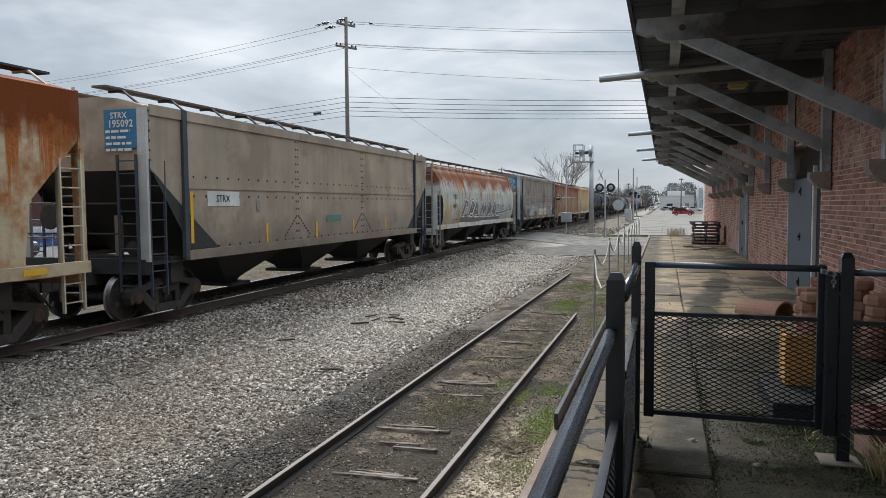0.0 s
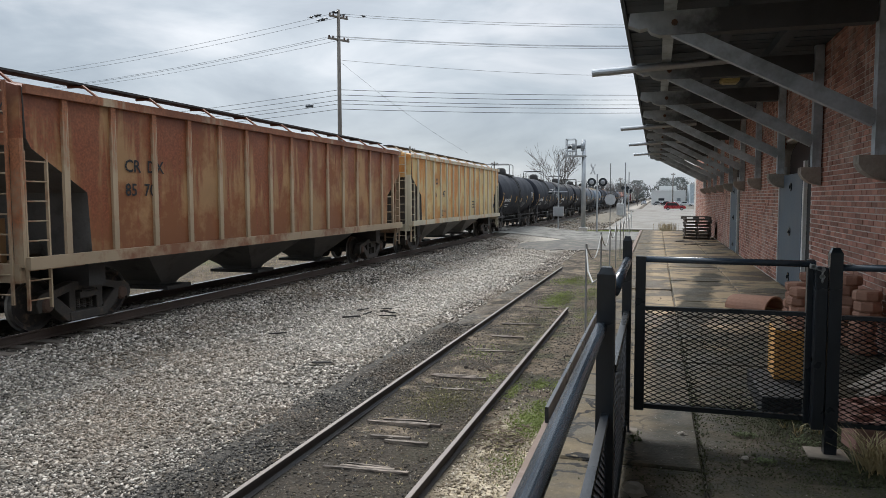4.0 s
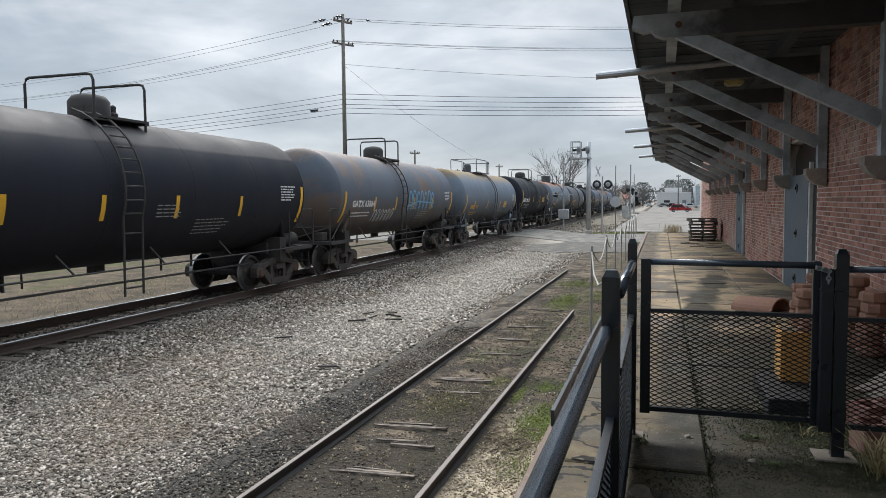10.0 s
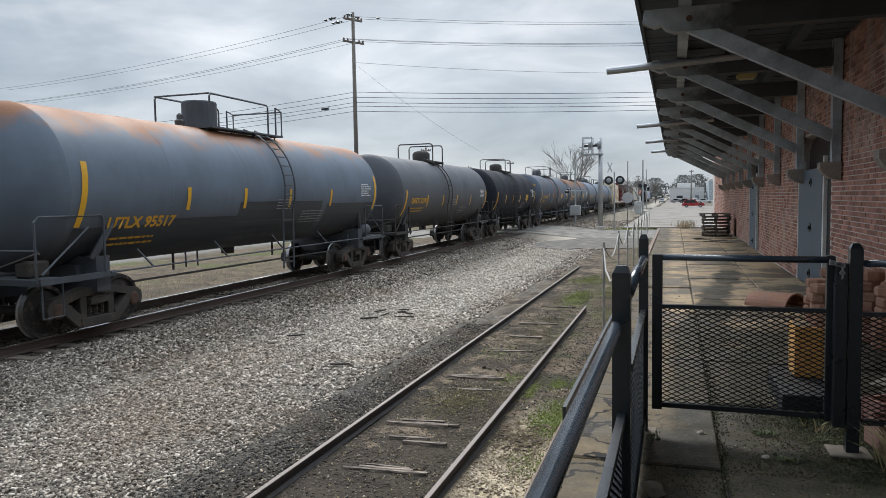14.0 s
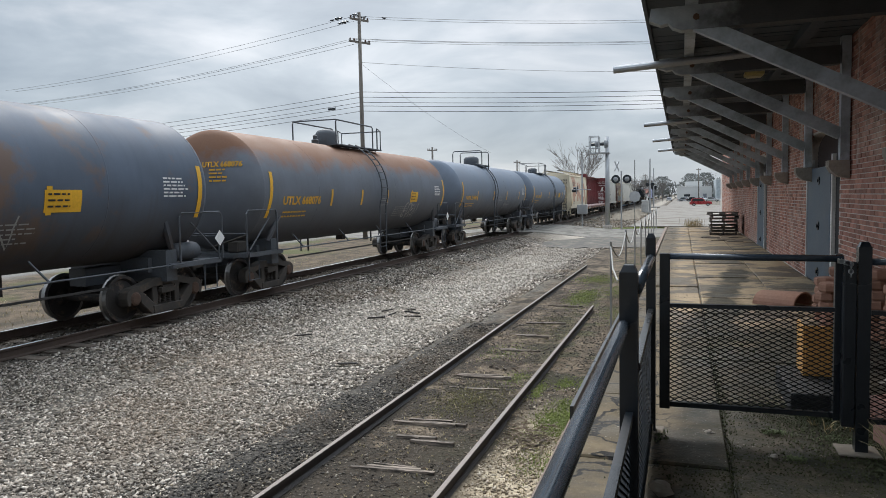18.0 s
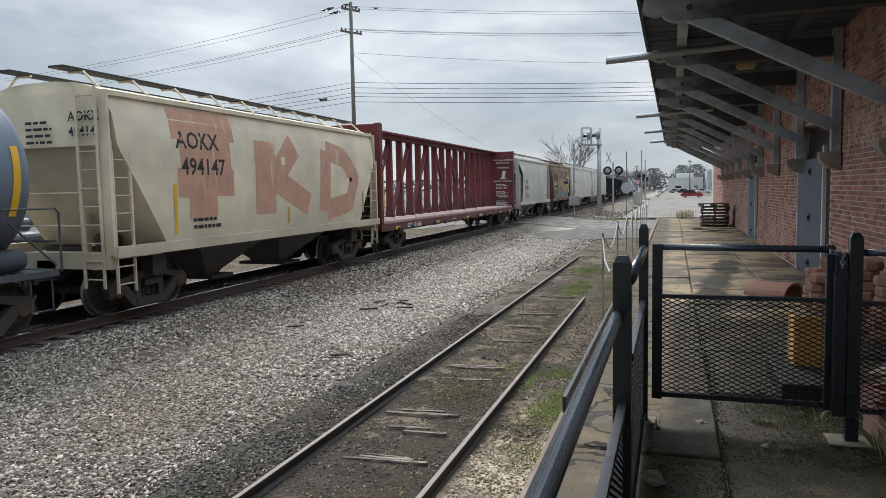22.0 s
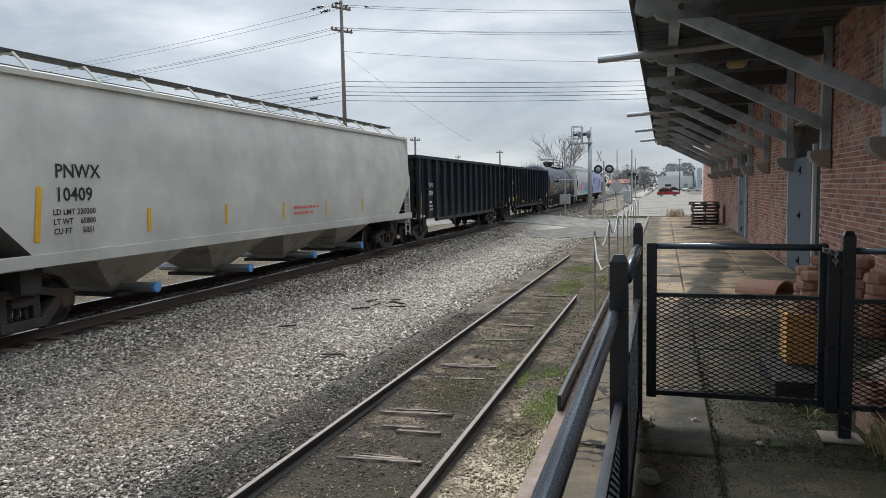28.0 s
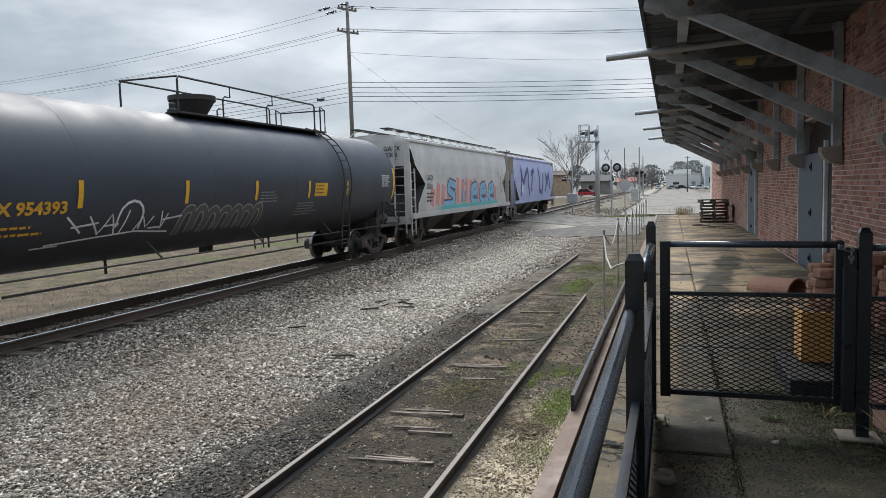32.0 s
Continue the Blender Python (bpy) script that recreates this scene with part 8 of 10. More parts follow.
    for k in range(n):
        c = -span / 2 + span * (k + 0.5) / n
        bm = bmesh.new()
        loft(bm, [(0.34, 0.42, 0.28), (0.44, 0.5, 0.32), (1.30, 1.30, span / n * 0.48)])
        for v in bm.verts:
            v.co.y += c
        part("hopper_bay", bm, spec.get("bay", paint), th)
        part("outlet_gate", boxes((-0.75, 0.75, c - 0.42, c + 0.42, 0.26, 0.34)), UNDER, th)
        if spec.get("pipes"):
            rod_bm = rod(bmesh.new(), (-1.3, c, 0.42), (1.3, c, 0.42), 0.10, 10)
            part("outlet_pipe", rod_bm, GALV, th)
            part("pipe_cap", rod(bmesh.new(), (1.3, c, 0.42), (1.38, c, 0.42), 0.11, 10), M("blue_cap", (0.12, 0.32, 0.62), 0.5), th, "blue plastic pipe cap")
    # roof walk on posts and hatches
    zr = eave + 0.25
    bm = bmesh.new()
    for x in (-0.62, 0.62):
        bx(bm, x - 0.17, x + 0.17, -L - 0.1, L + 0.1, zr + spec.get("lift", 0.12), zr + spec.get("lift", 0.12) + 0.04)
    part("roof_walk", bm, spec.get("walk", UNDER), th)
    brk = finish("walk_bracket", pipe(bmesh.new(), [(wt * 0.855, 0, eave + 0.09), (0.80, 0, zr + spec.get("lift", 0.12) - 0.02), (0.45, 0, zr + spec.get("lift", 0.12) - 0.02)], 0.028, 5), spec.get("ladder", sill))
    nn = spec.get("posts", 10)
    for k in range(nn):
        y = -L + 0.35 + (2 * L - 0.7) * k / (nn - 1)
        for x in (-1, 1):
            mpart("walk_bracket", brk, th, pose(0, y, 0, 0, 0, 0 if x > 0 else 180))
    for k in range(5):
        y = -L * 0.82 + 1.64 * L * (k + 0.5) / 5
        part("roof_hatch", soft(boxes((-0.36, 0.36, y - 0.9, y + 0.9, zr - 0.02, zr + 0.03)), 0.01), end_paint, th)
    # side ribs, rivets, panel posts
    if spec.get("ribs"):
        me = finish("side_rib", plate(bmesh.new(), [(-0.06, 1.30), (0.06, 1.30), (0.06, eave - 0.02), (-0.06, eave - 0.02)], -0.005, 0.055), spec.get("rib", paint))
        nr = spec["ribs"]
        for x in (-1, 1):
            for k in range(nr):
                y = -L + 0.9 + (2 * L - 1.8) * k / (nr - 1)
                mpart("side_rib", me, th, pose(x * 1.58, y, 0, 0, 0, 0 if x > 0 else 180))
        for x in (-1, 1):
            part("top_chord", boxes((min(x * 1.58, x * 1.66), max(x * 1.58, x * 1.66), -L + 0.12, L - 0.12, eave - 0.10, eave + 0.04)), spec.get("rib", paint), th)
    if spec.get("rivets"):
        vs, fs = [], []

        def stud(y, z, s=0.026):
            n0 = len(vs)
            x = 1.58
            vs.extend([(x, y - s, z - s), (x, y + s, z - s), (x, y + s, z + s), (x, y - s, z + s), (x + 0.026, y, z)])
            fs.extend([(n0, n0 + 1, n0 + 4), (n0 + 1, n0 + 2, n0 + 4), (n0 + 2, n0 + 3, n0 + 4), (n0 + 3, n0, n0 + 4)])
        k = -7.0
        while k < 6.8:
            stud(k, 2.91)
            stud(k, 2.50)
            stud(k, 1.40)
            k += 0.42
        for y in spec.get("seams", (-2.54, 1.82)):
            k = 1.6
            while k < eave - 0.1:
                stud(y - 0.06, k)
                stud(y + 0.06, k)
                k += 0.20
            for s in (-1, 1):
                for q in range(7):
                    stud(y + s * (0.12 + q * 0.09), 1.95 - q * 0.075)
        for y in (-7.18, 6.82, -L + 0.12, L - 0.12):
            k = 1.5 if abs(y) < L - 1 else cut
            while k < eave:
                stud(y, k, 0.022)
                k += 0.19
        me = bpy.data.meshes.new("rivets")
        me.from_pydata(vs, [], fs)
        me.materials.append(M("dark_rivet", (0.05, 0.045, 0.042), 0.7))
        rv = mpart("rivets", me, th)
        rv["kind"] = "stuff"
        for y in (-7.32, 6.95):
            part("panel_post", boxes((1.56, 1.65, y - 0.07, y + 0.07, 1.2, eave + 0.05)), spec["dark_post"], th)
            part("panel_post", boxes((-1.65, -1.56, y - 0.07, y + 0.07, 1.2, eave + 0.05)), spec["dark_post"], th)
        part("belt_rail", boxes((1.58, 1.605, -7.25, 6.9, 2.66, 2.74)), paint, th)
        part("top_band", boxes((1.58, 1.62, -L + 0.12, L - 0.12, eave - 0.16, eave + 0.05)), paint, th)
        part("slope_apron", plate(bmesh.new(), [(-L + 0.2, cut), (-7.33, 2.1), (-7.33, cut + 0.3), (-L + 0.2, cut + 0.3)], 1.55, 1.575), paint, th)
        part("slope_apron", plate(bmesh.new(), [(L - 0.2, cut), (6.95, 2.1), (6.95, cut + 0.3), (L - 0.2, cut + 0.3)], 1.55, 1.575), paint, th)
    elif style == "round":
        for k in range(spec.get("seams", 0)):
            bm = bmesh.new()
            y = -L + 1.6 + (2 * L - 3.2) * k / (spec["seams"] - 1)
            ribbon(bm, [(y, 1.4), (y, eave - 0.05)], 0.06, bulge_side(side), 0.005)
            part("weld_seam", bm, RUST_SEAM, th, "rusty weld seam")
        for x in (-1, 1):
            part("eave_rail", boxes((min(x * (wt - 0.02), x * (wt + 0.07)), max(x * (wt - 0.02), x * (wt + 0.07)), -L + 0.12, L - 0.12, eave - 0.04, eave + 0.05)), spec.get("eave_mat", paint), th)
    couplers(th, end)
    sf = bulge_side(side) if style == "round" else flat_side(1.585)
    ef = lambda u, z, e=0.0: Vector((u, -(L - 0.10) - 0.066 - e, z))
    ink = spec.get("ink", BLACK_MARK)
    for kind, *a in spec.get("marks", ()):
        if kind == "text":
            y, z, size, body = a[:4]
            lettering(th, body, size, -L + y, z, a[4] if len(a) > 4 else ink, sf, "reporting_mark")
        elif kind == "end":
            u, z, size, body = a[:4]
            lettering(th, body, size, u, z, a[4] if len(a) > 4 else ink, ef, "end_mark", e=0.016)
        elif kind == "endpanel":
            u0, u1, z0, z1, mat = a
            panel_mark(th, u0, u1, z0, z1, ef, mat, "end_placard")
        elif kind == "lines":
            y, z, w, nl = a[:4]
            lines(th, -L + y, z, w, nl, sf, a[4] if len(a) > 4 else ink, 0.15, 0.07, 4)
        elif kind == "endlines":
            u, z, w, nl, mat = a
            lines(th, u, z, w, nl, lambda y, zz, e=0.0: ef(y, zz, 0.018), mat, 0.12, 0.05, 4)
        elif kind == "panel":
            y0, y1, z0, z1, mat = a
            panel_mark(th, -L + y0, -L + y1, z0, z1, sf, mat)
        elif kind == "stripe":
            y, z0, z1 = a[:3]
            stripe(th, -L + y, z0, z1, sf, a[3] if len(a) > 3 else 0.09, a[4] if len(a) > 4 else YELLOW, a[5] if len(a) > 5 else 0.0)
        elif kind == "tag":
            y, z, w, h, nl, fill, line, seed, thick, rim = a[:10]
            graffiti(th, sf, -L + y, z, w, h, nl, fill, line, seed, thick, rim, a[10] if len(a) > 10 else None)
        elif kind == "strokes":
            strokes(th, sf, a[0], a[1])
        elif kind == "silltape":
            for k in range(a[0]):
                y = -L + 1.2 + (2 * L - 2.4) * k / (a[0] - 1)
                w = width_at(1.3) + 0.104
                part("reflector", boxes((w - 0.005, w + 0.004, y - 0.22, y + 0.22, 1.21, 1.31)), YELLOW, th)
    return th


# ---- open-top gondola and centre-beam flat car ----


def gondola_car(u_f, u_r, end, spec):
    half = (u_r - u_f) / 2
    L = end - 0.55
    top = 3.55
    th = thing("gondola_car", spec["label"], "gondola car", group="freight train")
    p = spec["paint"]
    for x in (-1, 1):
        prof = [(-L, 1.35), (-L + 1.9, 1.05), (-L + 3.0, 0.95), (L - 3.0, 0.95), (L - 1.9, 1.05), (L, 1.35), (L, top), (-L, top)]
        part("side_wall", plate(bmesh.new(), prof, x * 1.48 - 0.02, x * 1.48 + 0.02), p, th)
        part("top_chord", soft(boxes((min(x * 1.44, x * 1.62), max(x * 1.44, x * 1.62), -L - 0.02, L + 0.02, top - 0.02, top + 0.12)), 0.015), p, th)
        me = share("gon_rib" + spec["key"], lambda: finish("side_rib", prism(bmesh.new(), [(0.0, 1.0), (0.12, 1.05), (0.16, 1.25), (0.16, top - 0.02), (0.0, top - 0.02)], -0.06, 0.06), p))
        n = spec["ribs"]
        for k in range(n):
            y = -L + 0.12 + (2 * L - 0.24) * k / (n - 1)
            mpart("side_rib", me, th, pose(x * 1.5, y, 0, 0, 0, 0 if x > 0 else 180))
    part("floor", boxes((-1.46, 1.46, -L, L, 1.0, 1.08)), p, th)
    part("bottom_sill", boxes((1.46, 1.60, -L + 2.6, L - 2.6, 0.86, 1.0), (-1.60, -1.46, -L + 2.6, L - 2.6, 0.86, 1.0)), p, th)
    for s in (-1, 1):
        y0, y1 = min(s * (L - 0.04), s * L), max(s * (L - 0.04), s * L)
        part("end_wall", boxes((-1.5, 1.5, y0, y1, 1.1, top)), p, th)
        for z in (1.35, 1.95, 2.5, 3.05):
            part("end_rib", boxes((-1.5, 1.5, min(s * L, s * (L + 0.12)), max(s * L, s * (L + 0.12)), z, z + 0.16)), p, th)
        part("end_chord", boxes((-1.6, 1.6, min(s * (L - 0.02), s * (L + 0.12)), max(s * (L - 0.02), s * (L + 0.12)), top - 0.02, top + 0.12)), p, th)
        ladder(th, (1.62, s * (L - 0.32), 0.5), (1.62, s * (L - 0.32), top - 0.2), p, 8, 0.2, (0, 1, 0))
        ladder(th, (1.2, s * (L + 0.16), 0.6), (1.2, s * (L + 0.16), top - 0.2), p, 8, 0.2, (1, 0, 0), "end_ladder")
        part("stub_sill", boxes((-0.22, 0.22, min(s * (half - 1.3), s * (end - 0.55)), max(s * (half - 1.3), s * (end - 0.55)), 0.72, 1.0)), UNDER, th)
        part("bolster", boxes((-1.35, 1.35, s * half - 0.2, s * half + 0.2, 0.72, 1.0)), UNDER, th)
        truck(th, s * half, (u_f + u_r) / 2)
    couplers(th, end)
    sf = flat_side(1.505)
    for kind, *a in spec["marks"]:
        if kind == "text":
            y, z, size, body = a
            lettering(th, body, size, -L + y, z, WHITE_MARK, sf, "reporting_mark")
        elif kind == "lines":
            y, z, w, nl = a
            lines(th, -L + y, z, w, nl, sf, WHITE_MARK, 0.16, 0.07, 6)
        elif kind == "stripe":
            y, z0, z1 = a
            stripe(th, -L + y, z0, z1, flat_side(1.665) if spec.get("on_rib") else sf, 0.13)
        elif kind == "patch":
            y, z, w, h = a
            panel_mark(th, -L + y, -L + y + w, z, z + h, flat_side(1.665) if spec.get("on_rib") else sf, YELLOW, "reflector")
    lettering(th, spec["end"], 0.18, -1.0, 3.2, WHITE_MARK, lambda u, z, e=0.0: Vector((u, -L - 0.005, z)), "end_mark")
    return th


def beam_car(u_f, u_r, end, spec):
    half = (u_r - u_f) / 2
    L = 10.75
    top = 4.60
    th = thing("centre_beam_flat_car", spec["label"], "flat car", group="freight train")
    p, dk = spec["paint"], spec["deck"]
    part("deck", soft(boxes((-1.42, 1.42, -L + 0.11, L - 0.11, 1.10, 1.20)), 0.01), dk, th, "pale worn pink deck")
    for x in (-1, 1):
        part("side_sill", plate(bmesh.new(), [(-L, 1.10), (-L, 0.84), (L, 0.84), (L, 1.10)], min(x * 1.36, x * 1.46), max(x * 1.36, x * 1.46)), p, th)
        me = share("winch", lambda: finish("winch", soft(boxes((-0.05, 0.05, -0.09, 0.09, 0.80, 0.93)), 0.02), UNDER))
        for k in range(14):
            y = -L + 1.6 + (2 * L - 3.2) * k / 13
            mpart("winch", me, th, pose(x * 1.5, y, 0))
    part("centre_sill", boxes((-0.25, 0.25, -L + 0.2, L - 0.2, 0.62, 1.10)), UNDER, th)
    part("top_chord", soft(boxes((-0.42, 0.42, -L + 0.05, L - 0.05, top - 0.06, top + 0.02), (-0.20, 0.20, -L + 0.05, L - 0.05, top - 0.22, top - 0.06)), 0.01), p, th)
    n = 18
    ys = [-9.89 + 1.175 * k for k in range(n)]
    post = finish("post", prism(bmesh.new(), [(-0.20, 1.20), (-0.13, 1.7), (-0.12, top - 0.1), (0.12, top - 0.1), (0.13, 1.7), (0.20, 1.20)], -0.095, 0.095), p)
    for y in ys:
        mpart("post", post, th, pose(0, y, 0))
    for k in range(0, n - 2, 2):
        up = k < n // 2 - 1
        if k == 0:
            continue
        a, b = (ys[k - 1], ys[k + 1]) if up else (ys[k], ys[k + 2])
        lo, hi = (a, b) if up else (b, a)
        d = 0.1 if up else -0.1
        part("brace", bar(bmesh.new(), (0, lo + d, 1.2), (0, hi - d, top - 0.45), 0.15, 0.17), p, th)
        part("gusset", plate(bmesh.new(), [(hi - 0.2, top - 0.15), (hi + 0.2, top - 0.15), (hi, top - 0.8)], -0.05, 0.05), p, th)
    for k in range(6):
        y = ys[k * 2 + 1]
        part("tie_strap", rod(bmesh.new(), (1.3, y - 0.4, 1.2), (0.2, y, 2.4), 0.012, 5), WIRE, th)
    for s in (-1, 1):
        y0, y1 = min(s * (L - 0.10), s * (L - 0.02)), max(s * (L - 0.10), s * (L - 0.02))
        part("bulkhead", soft(boxes((-1.52, 1.52, y0, y1, 1.02, top + 0.02)), 0.01), p, th)
        for x in (-1.42, 1.42):
            part("bulkhead_post", boxes((x - 0.1, x + 0.1, min(s * (L - 0.018), s * (L + 0.14)), max(s * (L - 0.018), s * (L + 0.14)), 1.0, top + 0.03)), p, th)
        for z in (1.35, 1.9, 2.45, 3.0, 3.55, 4.3):
            part("bulkhead_rib", boxes((-1.4, 1.4, min(s * L, s * (L + 0.12)), max(s * L, s * (L + 0.12)), z, z + 0.14)), p, th)
        ladder(th, (1.15, s * (L + 0.16), 0.7), (1.15, s * (L + 0.16), 3.0), UNDER, 7, 0.2, (1, 0, 0), "end_ladder")
        part("bolster", boxes((-1.35, 1.35, s * half - 0.2, s * half + 0.2, 0.70, 0.86)), UNDER, th)
        truck(th, s * half, (u_f + u_r) / 2)
    couplers(th, end)
    sf = flat_side(1.465)
    lettering(th, "SOO   601345", 0.18, -L + 2.5, 0.865, WHITE_MARK, sf, "reporting_mark")
    for k in range(9):
        y = -L + 1.3 + (2 * L - 2.6) * k / 8
        panel_mark(th, y, y + 0.45, 0.87, 0.97, sf, YELLOW, "reflector")
    panel_mark(th, 5.9, 6.35, 0.86, 1.07, sf, UNDER, "plate_mark")
    lettering(th, "38", 0.15, 5.98, 0.89, WHITE_MARK, lambda y, z, e=0.0: sf(y, z, 0.012), "plate_mark", e=0.012)
    lettering(th, "11-7  IL 73-0", 0.10, 2.4, 0.88, WHITE_MARK, sf, "data_mark")
    for x in (-1, 1):
        for k in range(5):
            y = -L + 3.4 + 3.6 * k
            part("winch_cable", pipe(bmesh.new(), [(x * 1.5, y + q * 0.35, 0.82 - 0.17 * math.sin(math.pi * q / 6)) for q in range(7)], 0.011, 5), WIRE, th)
    # loading instructions on the inner face of the far bulkhead
    inner = lambda u, z, e=0.0: Vector((u, L - 0.115 - e, z))
    for body, z, size in (("LOADING & UNLOADING", 4.05, 0.13), ("INSTRUCTIONS", 3.87, 0.13), ("WARNING", 3.55, 0.18), ("CAR MAY FALL OVER", 2.72, 0.14), ("SAFETY FIRST", 2.28, 0.14), ("WARNING", 1.72, 0.14)):
        for cx in (0.78, -0.78):
            lettering(th, body, size * 0.66, cx - len(body) * size * 0.66 * 0.36, z, WHITE_MARK, inner, "instruction_text")
    for z in (2.55, 2.1, 1.95, 1.5, 1.35):
        lines(th, 0.40, z, 0.8, 2, inner, WHITE_MARK, 0.09, 0.035, 3)
        lines(th, -1.16, z, 0.8, 2, inner, WHITE_MARK, 0.09, 0.035, 3)
    bm = bmesh.new()
    ribbon(bm, [(0.85, 2.95), (0.95, 3.4)], 0.2, inner)
    ribbon(bm, [(0.65, 2.93), (1.1, 2.93)], 0.05, inner)
    part("warning_symbol", bm, WHITE_MARK, th)
    face = lambda u, z, e=0.0: Vector((u, -L - 0.005 - e, z))
    lettering(th, "SOO", 0.16, 0.55, 4.02, WHITE_MARK, face, "end_mark")
    lettering(th, "60134", 0.16, 0.5, 3.82, WHITE_MARK, face, "end_mark")
    for z in (2.75, 2.2):
        lines(th, 0.5, z, 0.7, 3, face, WHITE_MARK, 0.08, 0.03, 2)
    pf = flat_side(1.525)
    lettering(th, "C", 0.16, -L + 0.0, 3.2, WHITE_MARK, pf, "plate_mark")
    stripe(th, -L + 0.06, 1.6, 2.9, pf, 0.10)
    for ch in th.children:
        if not ch.name.startswith(("truck", "coupler", "bolster")):
            ch.location.y -= 0.3
    return th

# ---- the train, car by car: truck places along the train, then looks ----
BLACK_TANK = car_paint("black_tank_paint", (0.0165, 0.0185, 0.026), top=3.75, top_col=(0.021, 0.021, 0.026), grime_shade=0.15, rough=0.66, gloss=0.17, gz=2.6)
BLACK_TANK_RUST = car_paint("black_tank_paint_rusty_top", (0.0165, 0.0185, 0.026), top=4.0, top_col=(0.034, 0.021, 0.017), grime_shade=0.15, rough=0.66, gloss=0.17, gz=2.6)
BLACK_DUSTY = car_paint("black_tank_paint_dusty_top", (0.0165, 0.0185, 0.026), top=3.44, fade=0.07, ragged=0.06, top_col=(0.062, 0.057, 0.056), grime_shade=0.15, rough=0.66, gloss=0.17, gz=2.6)
DARK_TANK = car_paint("dark_grey_tank_paint", (0.075, 0.08, 0.092), top=3.9, top_col=(0.13, 0.095, 0.075), grime_shade=0.5, blot=0.25, blot_col=(0.055, 0.06, 0.07), gz=2.6)
GREY_TANK = car_paint("grey_tank_paint", (0.145, 0.175, 0.22), top=4.2, top_col=(0.20, 0.19, 0.165), grime_shade=0.85, runs=0.15, gz=2.6)
GREY_STAIN = car_paint("grey_tank_paint_orange_top", (0.155, 0.188, 0.23), top=3.35, top_col=(0.21, 0.15, 0.075), grime_shade=0.85, gz=2.6, gloss=0.22, rough=0.62)
GREY_BROWN = car_paint("blue_grey_tank_paint_stained", (0.088, 0.105, 0.132), top=3.6, top_col=(0.15, 0.115, 0.095), grime_shade=0.85, blot=0.5, blot_col=(0.15, 0.105, 0.08), gz=2.6, ragged=1.7)
GREY_RUST = car_paint("grey_tank_paint_rust_stained_top", (0.135, 0.165, 0.205), top=3.55, top_col=(0.25, 0.115, 0.055), grime_shade=0.75, gz=2.7, ragged=1.9, gloss=0.25, rough=0.62)
BLUE_TANK = car_paint("blue_grey_tank_paint", (0.092, 0.113, 0.148), top=3.9, top_col=(0.14, 0.115, 0.10), grime_shade=0.85, blot=0.36, blot_col=(0.15, 0.10, 0.075), gz=2.5, gloss=0.25, rough=0.6)
RUST_TANK = car_paint("grey_tank_paint_rust_top", (0.145, 0.16, 0.185), top=3.1, top_col=(0.16, 0.078, 0.042), grime_shade=0.55, gz=2.6, gloss=0.22, rough=0.62, ragged=1.4)
GREY_FRAME = M("grey_frame_paint", (0.07, 0.077, 0.088), 0.6, stain=(0.06, 0.055, 0.05), bump=0.1)
RUST_BELT = M("rust_red_belt", (0.24, 0.085, 0.04), 0.8, stain=(0.14, 0.05, 0.03))
ORANGE_INK = M("orange_stencil_paint", (0.62, 0.33, 0.03), 0.6, dark=0.85, bump=0.0)
SPRAY_WHITE, SPRAY_GREY = spray("white_spray", (0.70, 0.71, 0.71)), spray("grey_spray", (0.10, 0.095, 0.09))
SPRAY_BLUE, SPRAY_TEAL = spray("pale_blue_spray", (0.16, 0.38, 0.55)), spray("teal_spray", (0.12, 0.42, 0.42))
SPRAY_RED, SPRAY_PEACH = spray("red_spray", (0.62, 0.15, 0.12)), spray("faded_peach_spray", (0.55, 0.30, 0.19))
SPRAY_VIOLET, SPRAY_NAVY = spray("violet_spray", (0.30, 0.33, 0.62)), spray("navy_spray", (0.07, 0.08, 0.16))
SPRAY_ORANGE, SPRAY_BLACK = spray("orange_spray", (0.46, 0.22, 0.075)), spray("black_spray", (0.03, 0.03, 0.033))
SPRAY_CHALK = spray("chalk_white_spray", (0.46, 0.44, 0.40))
SPRAY_CREAM = spray("cream_spray", (0.55, 0.5, 0.36))
PATCH_DARK = M("dark_touch_up_paint", (0.04, 0.045, 0.052), 0.6)
BLUE_SIGN = M("blue_placard", (0.035, 0.17, 0.30), 0.5, bump=0.0)
WHITE_PANEL = M("white_placard", (0.62, 0.62, 0.58), 0.6, bump=0.0)
GREY_PANEL = M("pale_grey_panel", (0.24, 0.225, 0.195), 0.7)

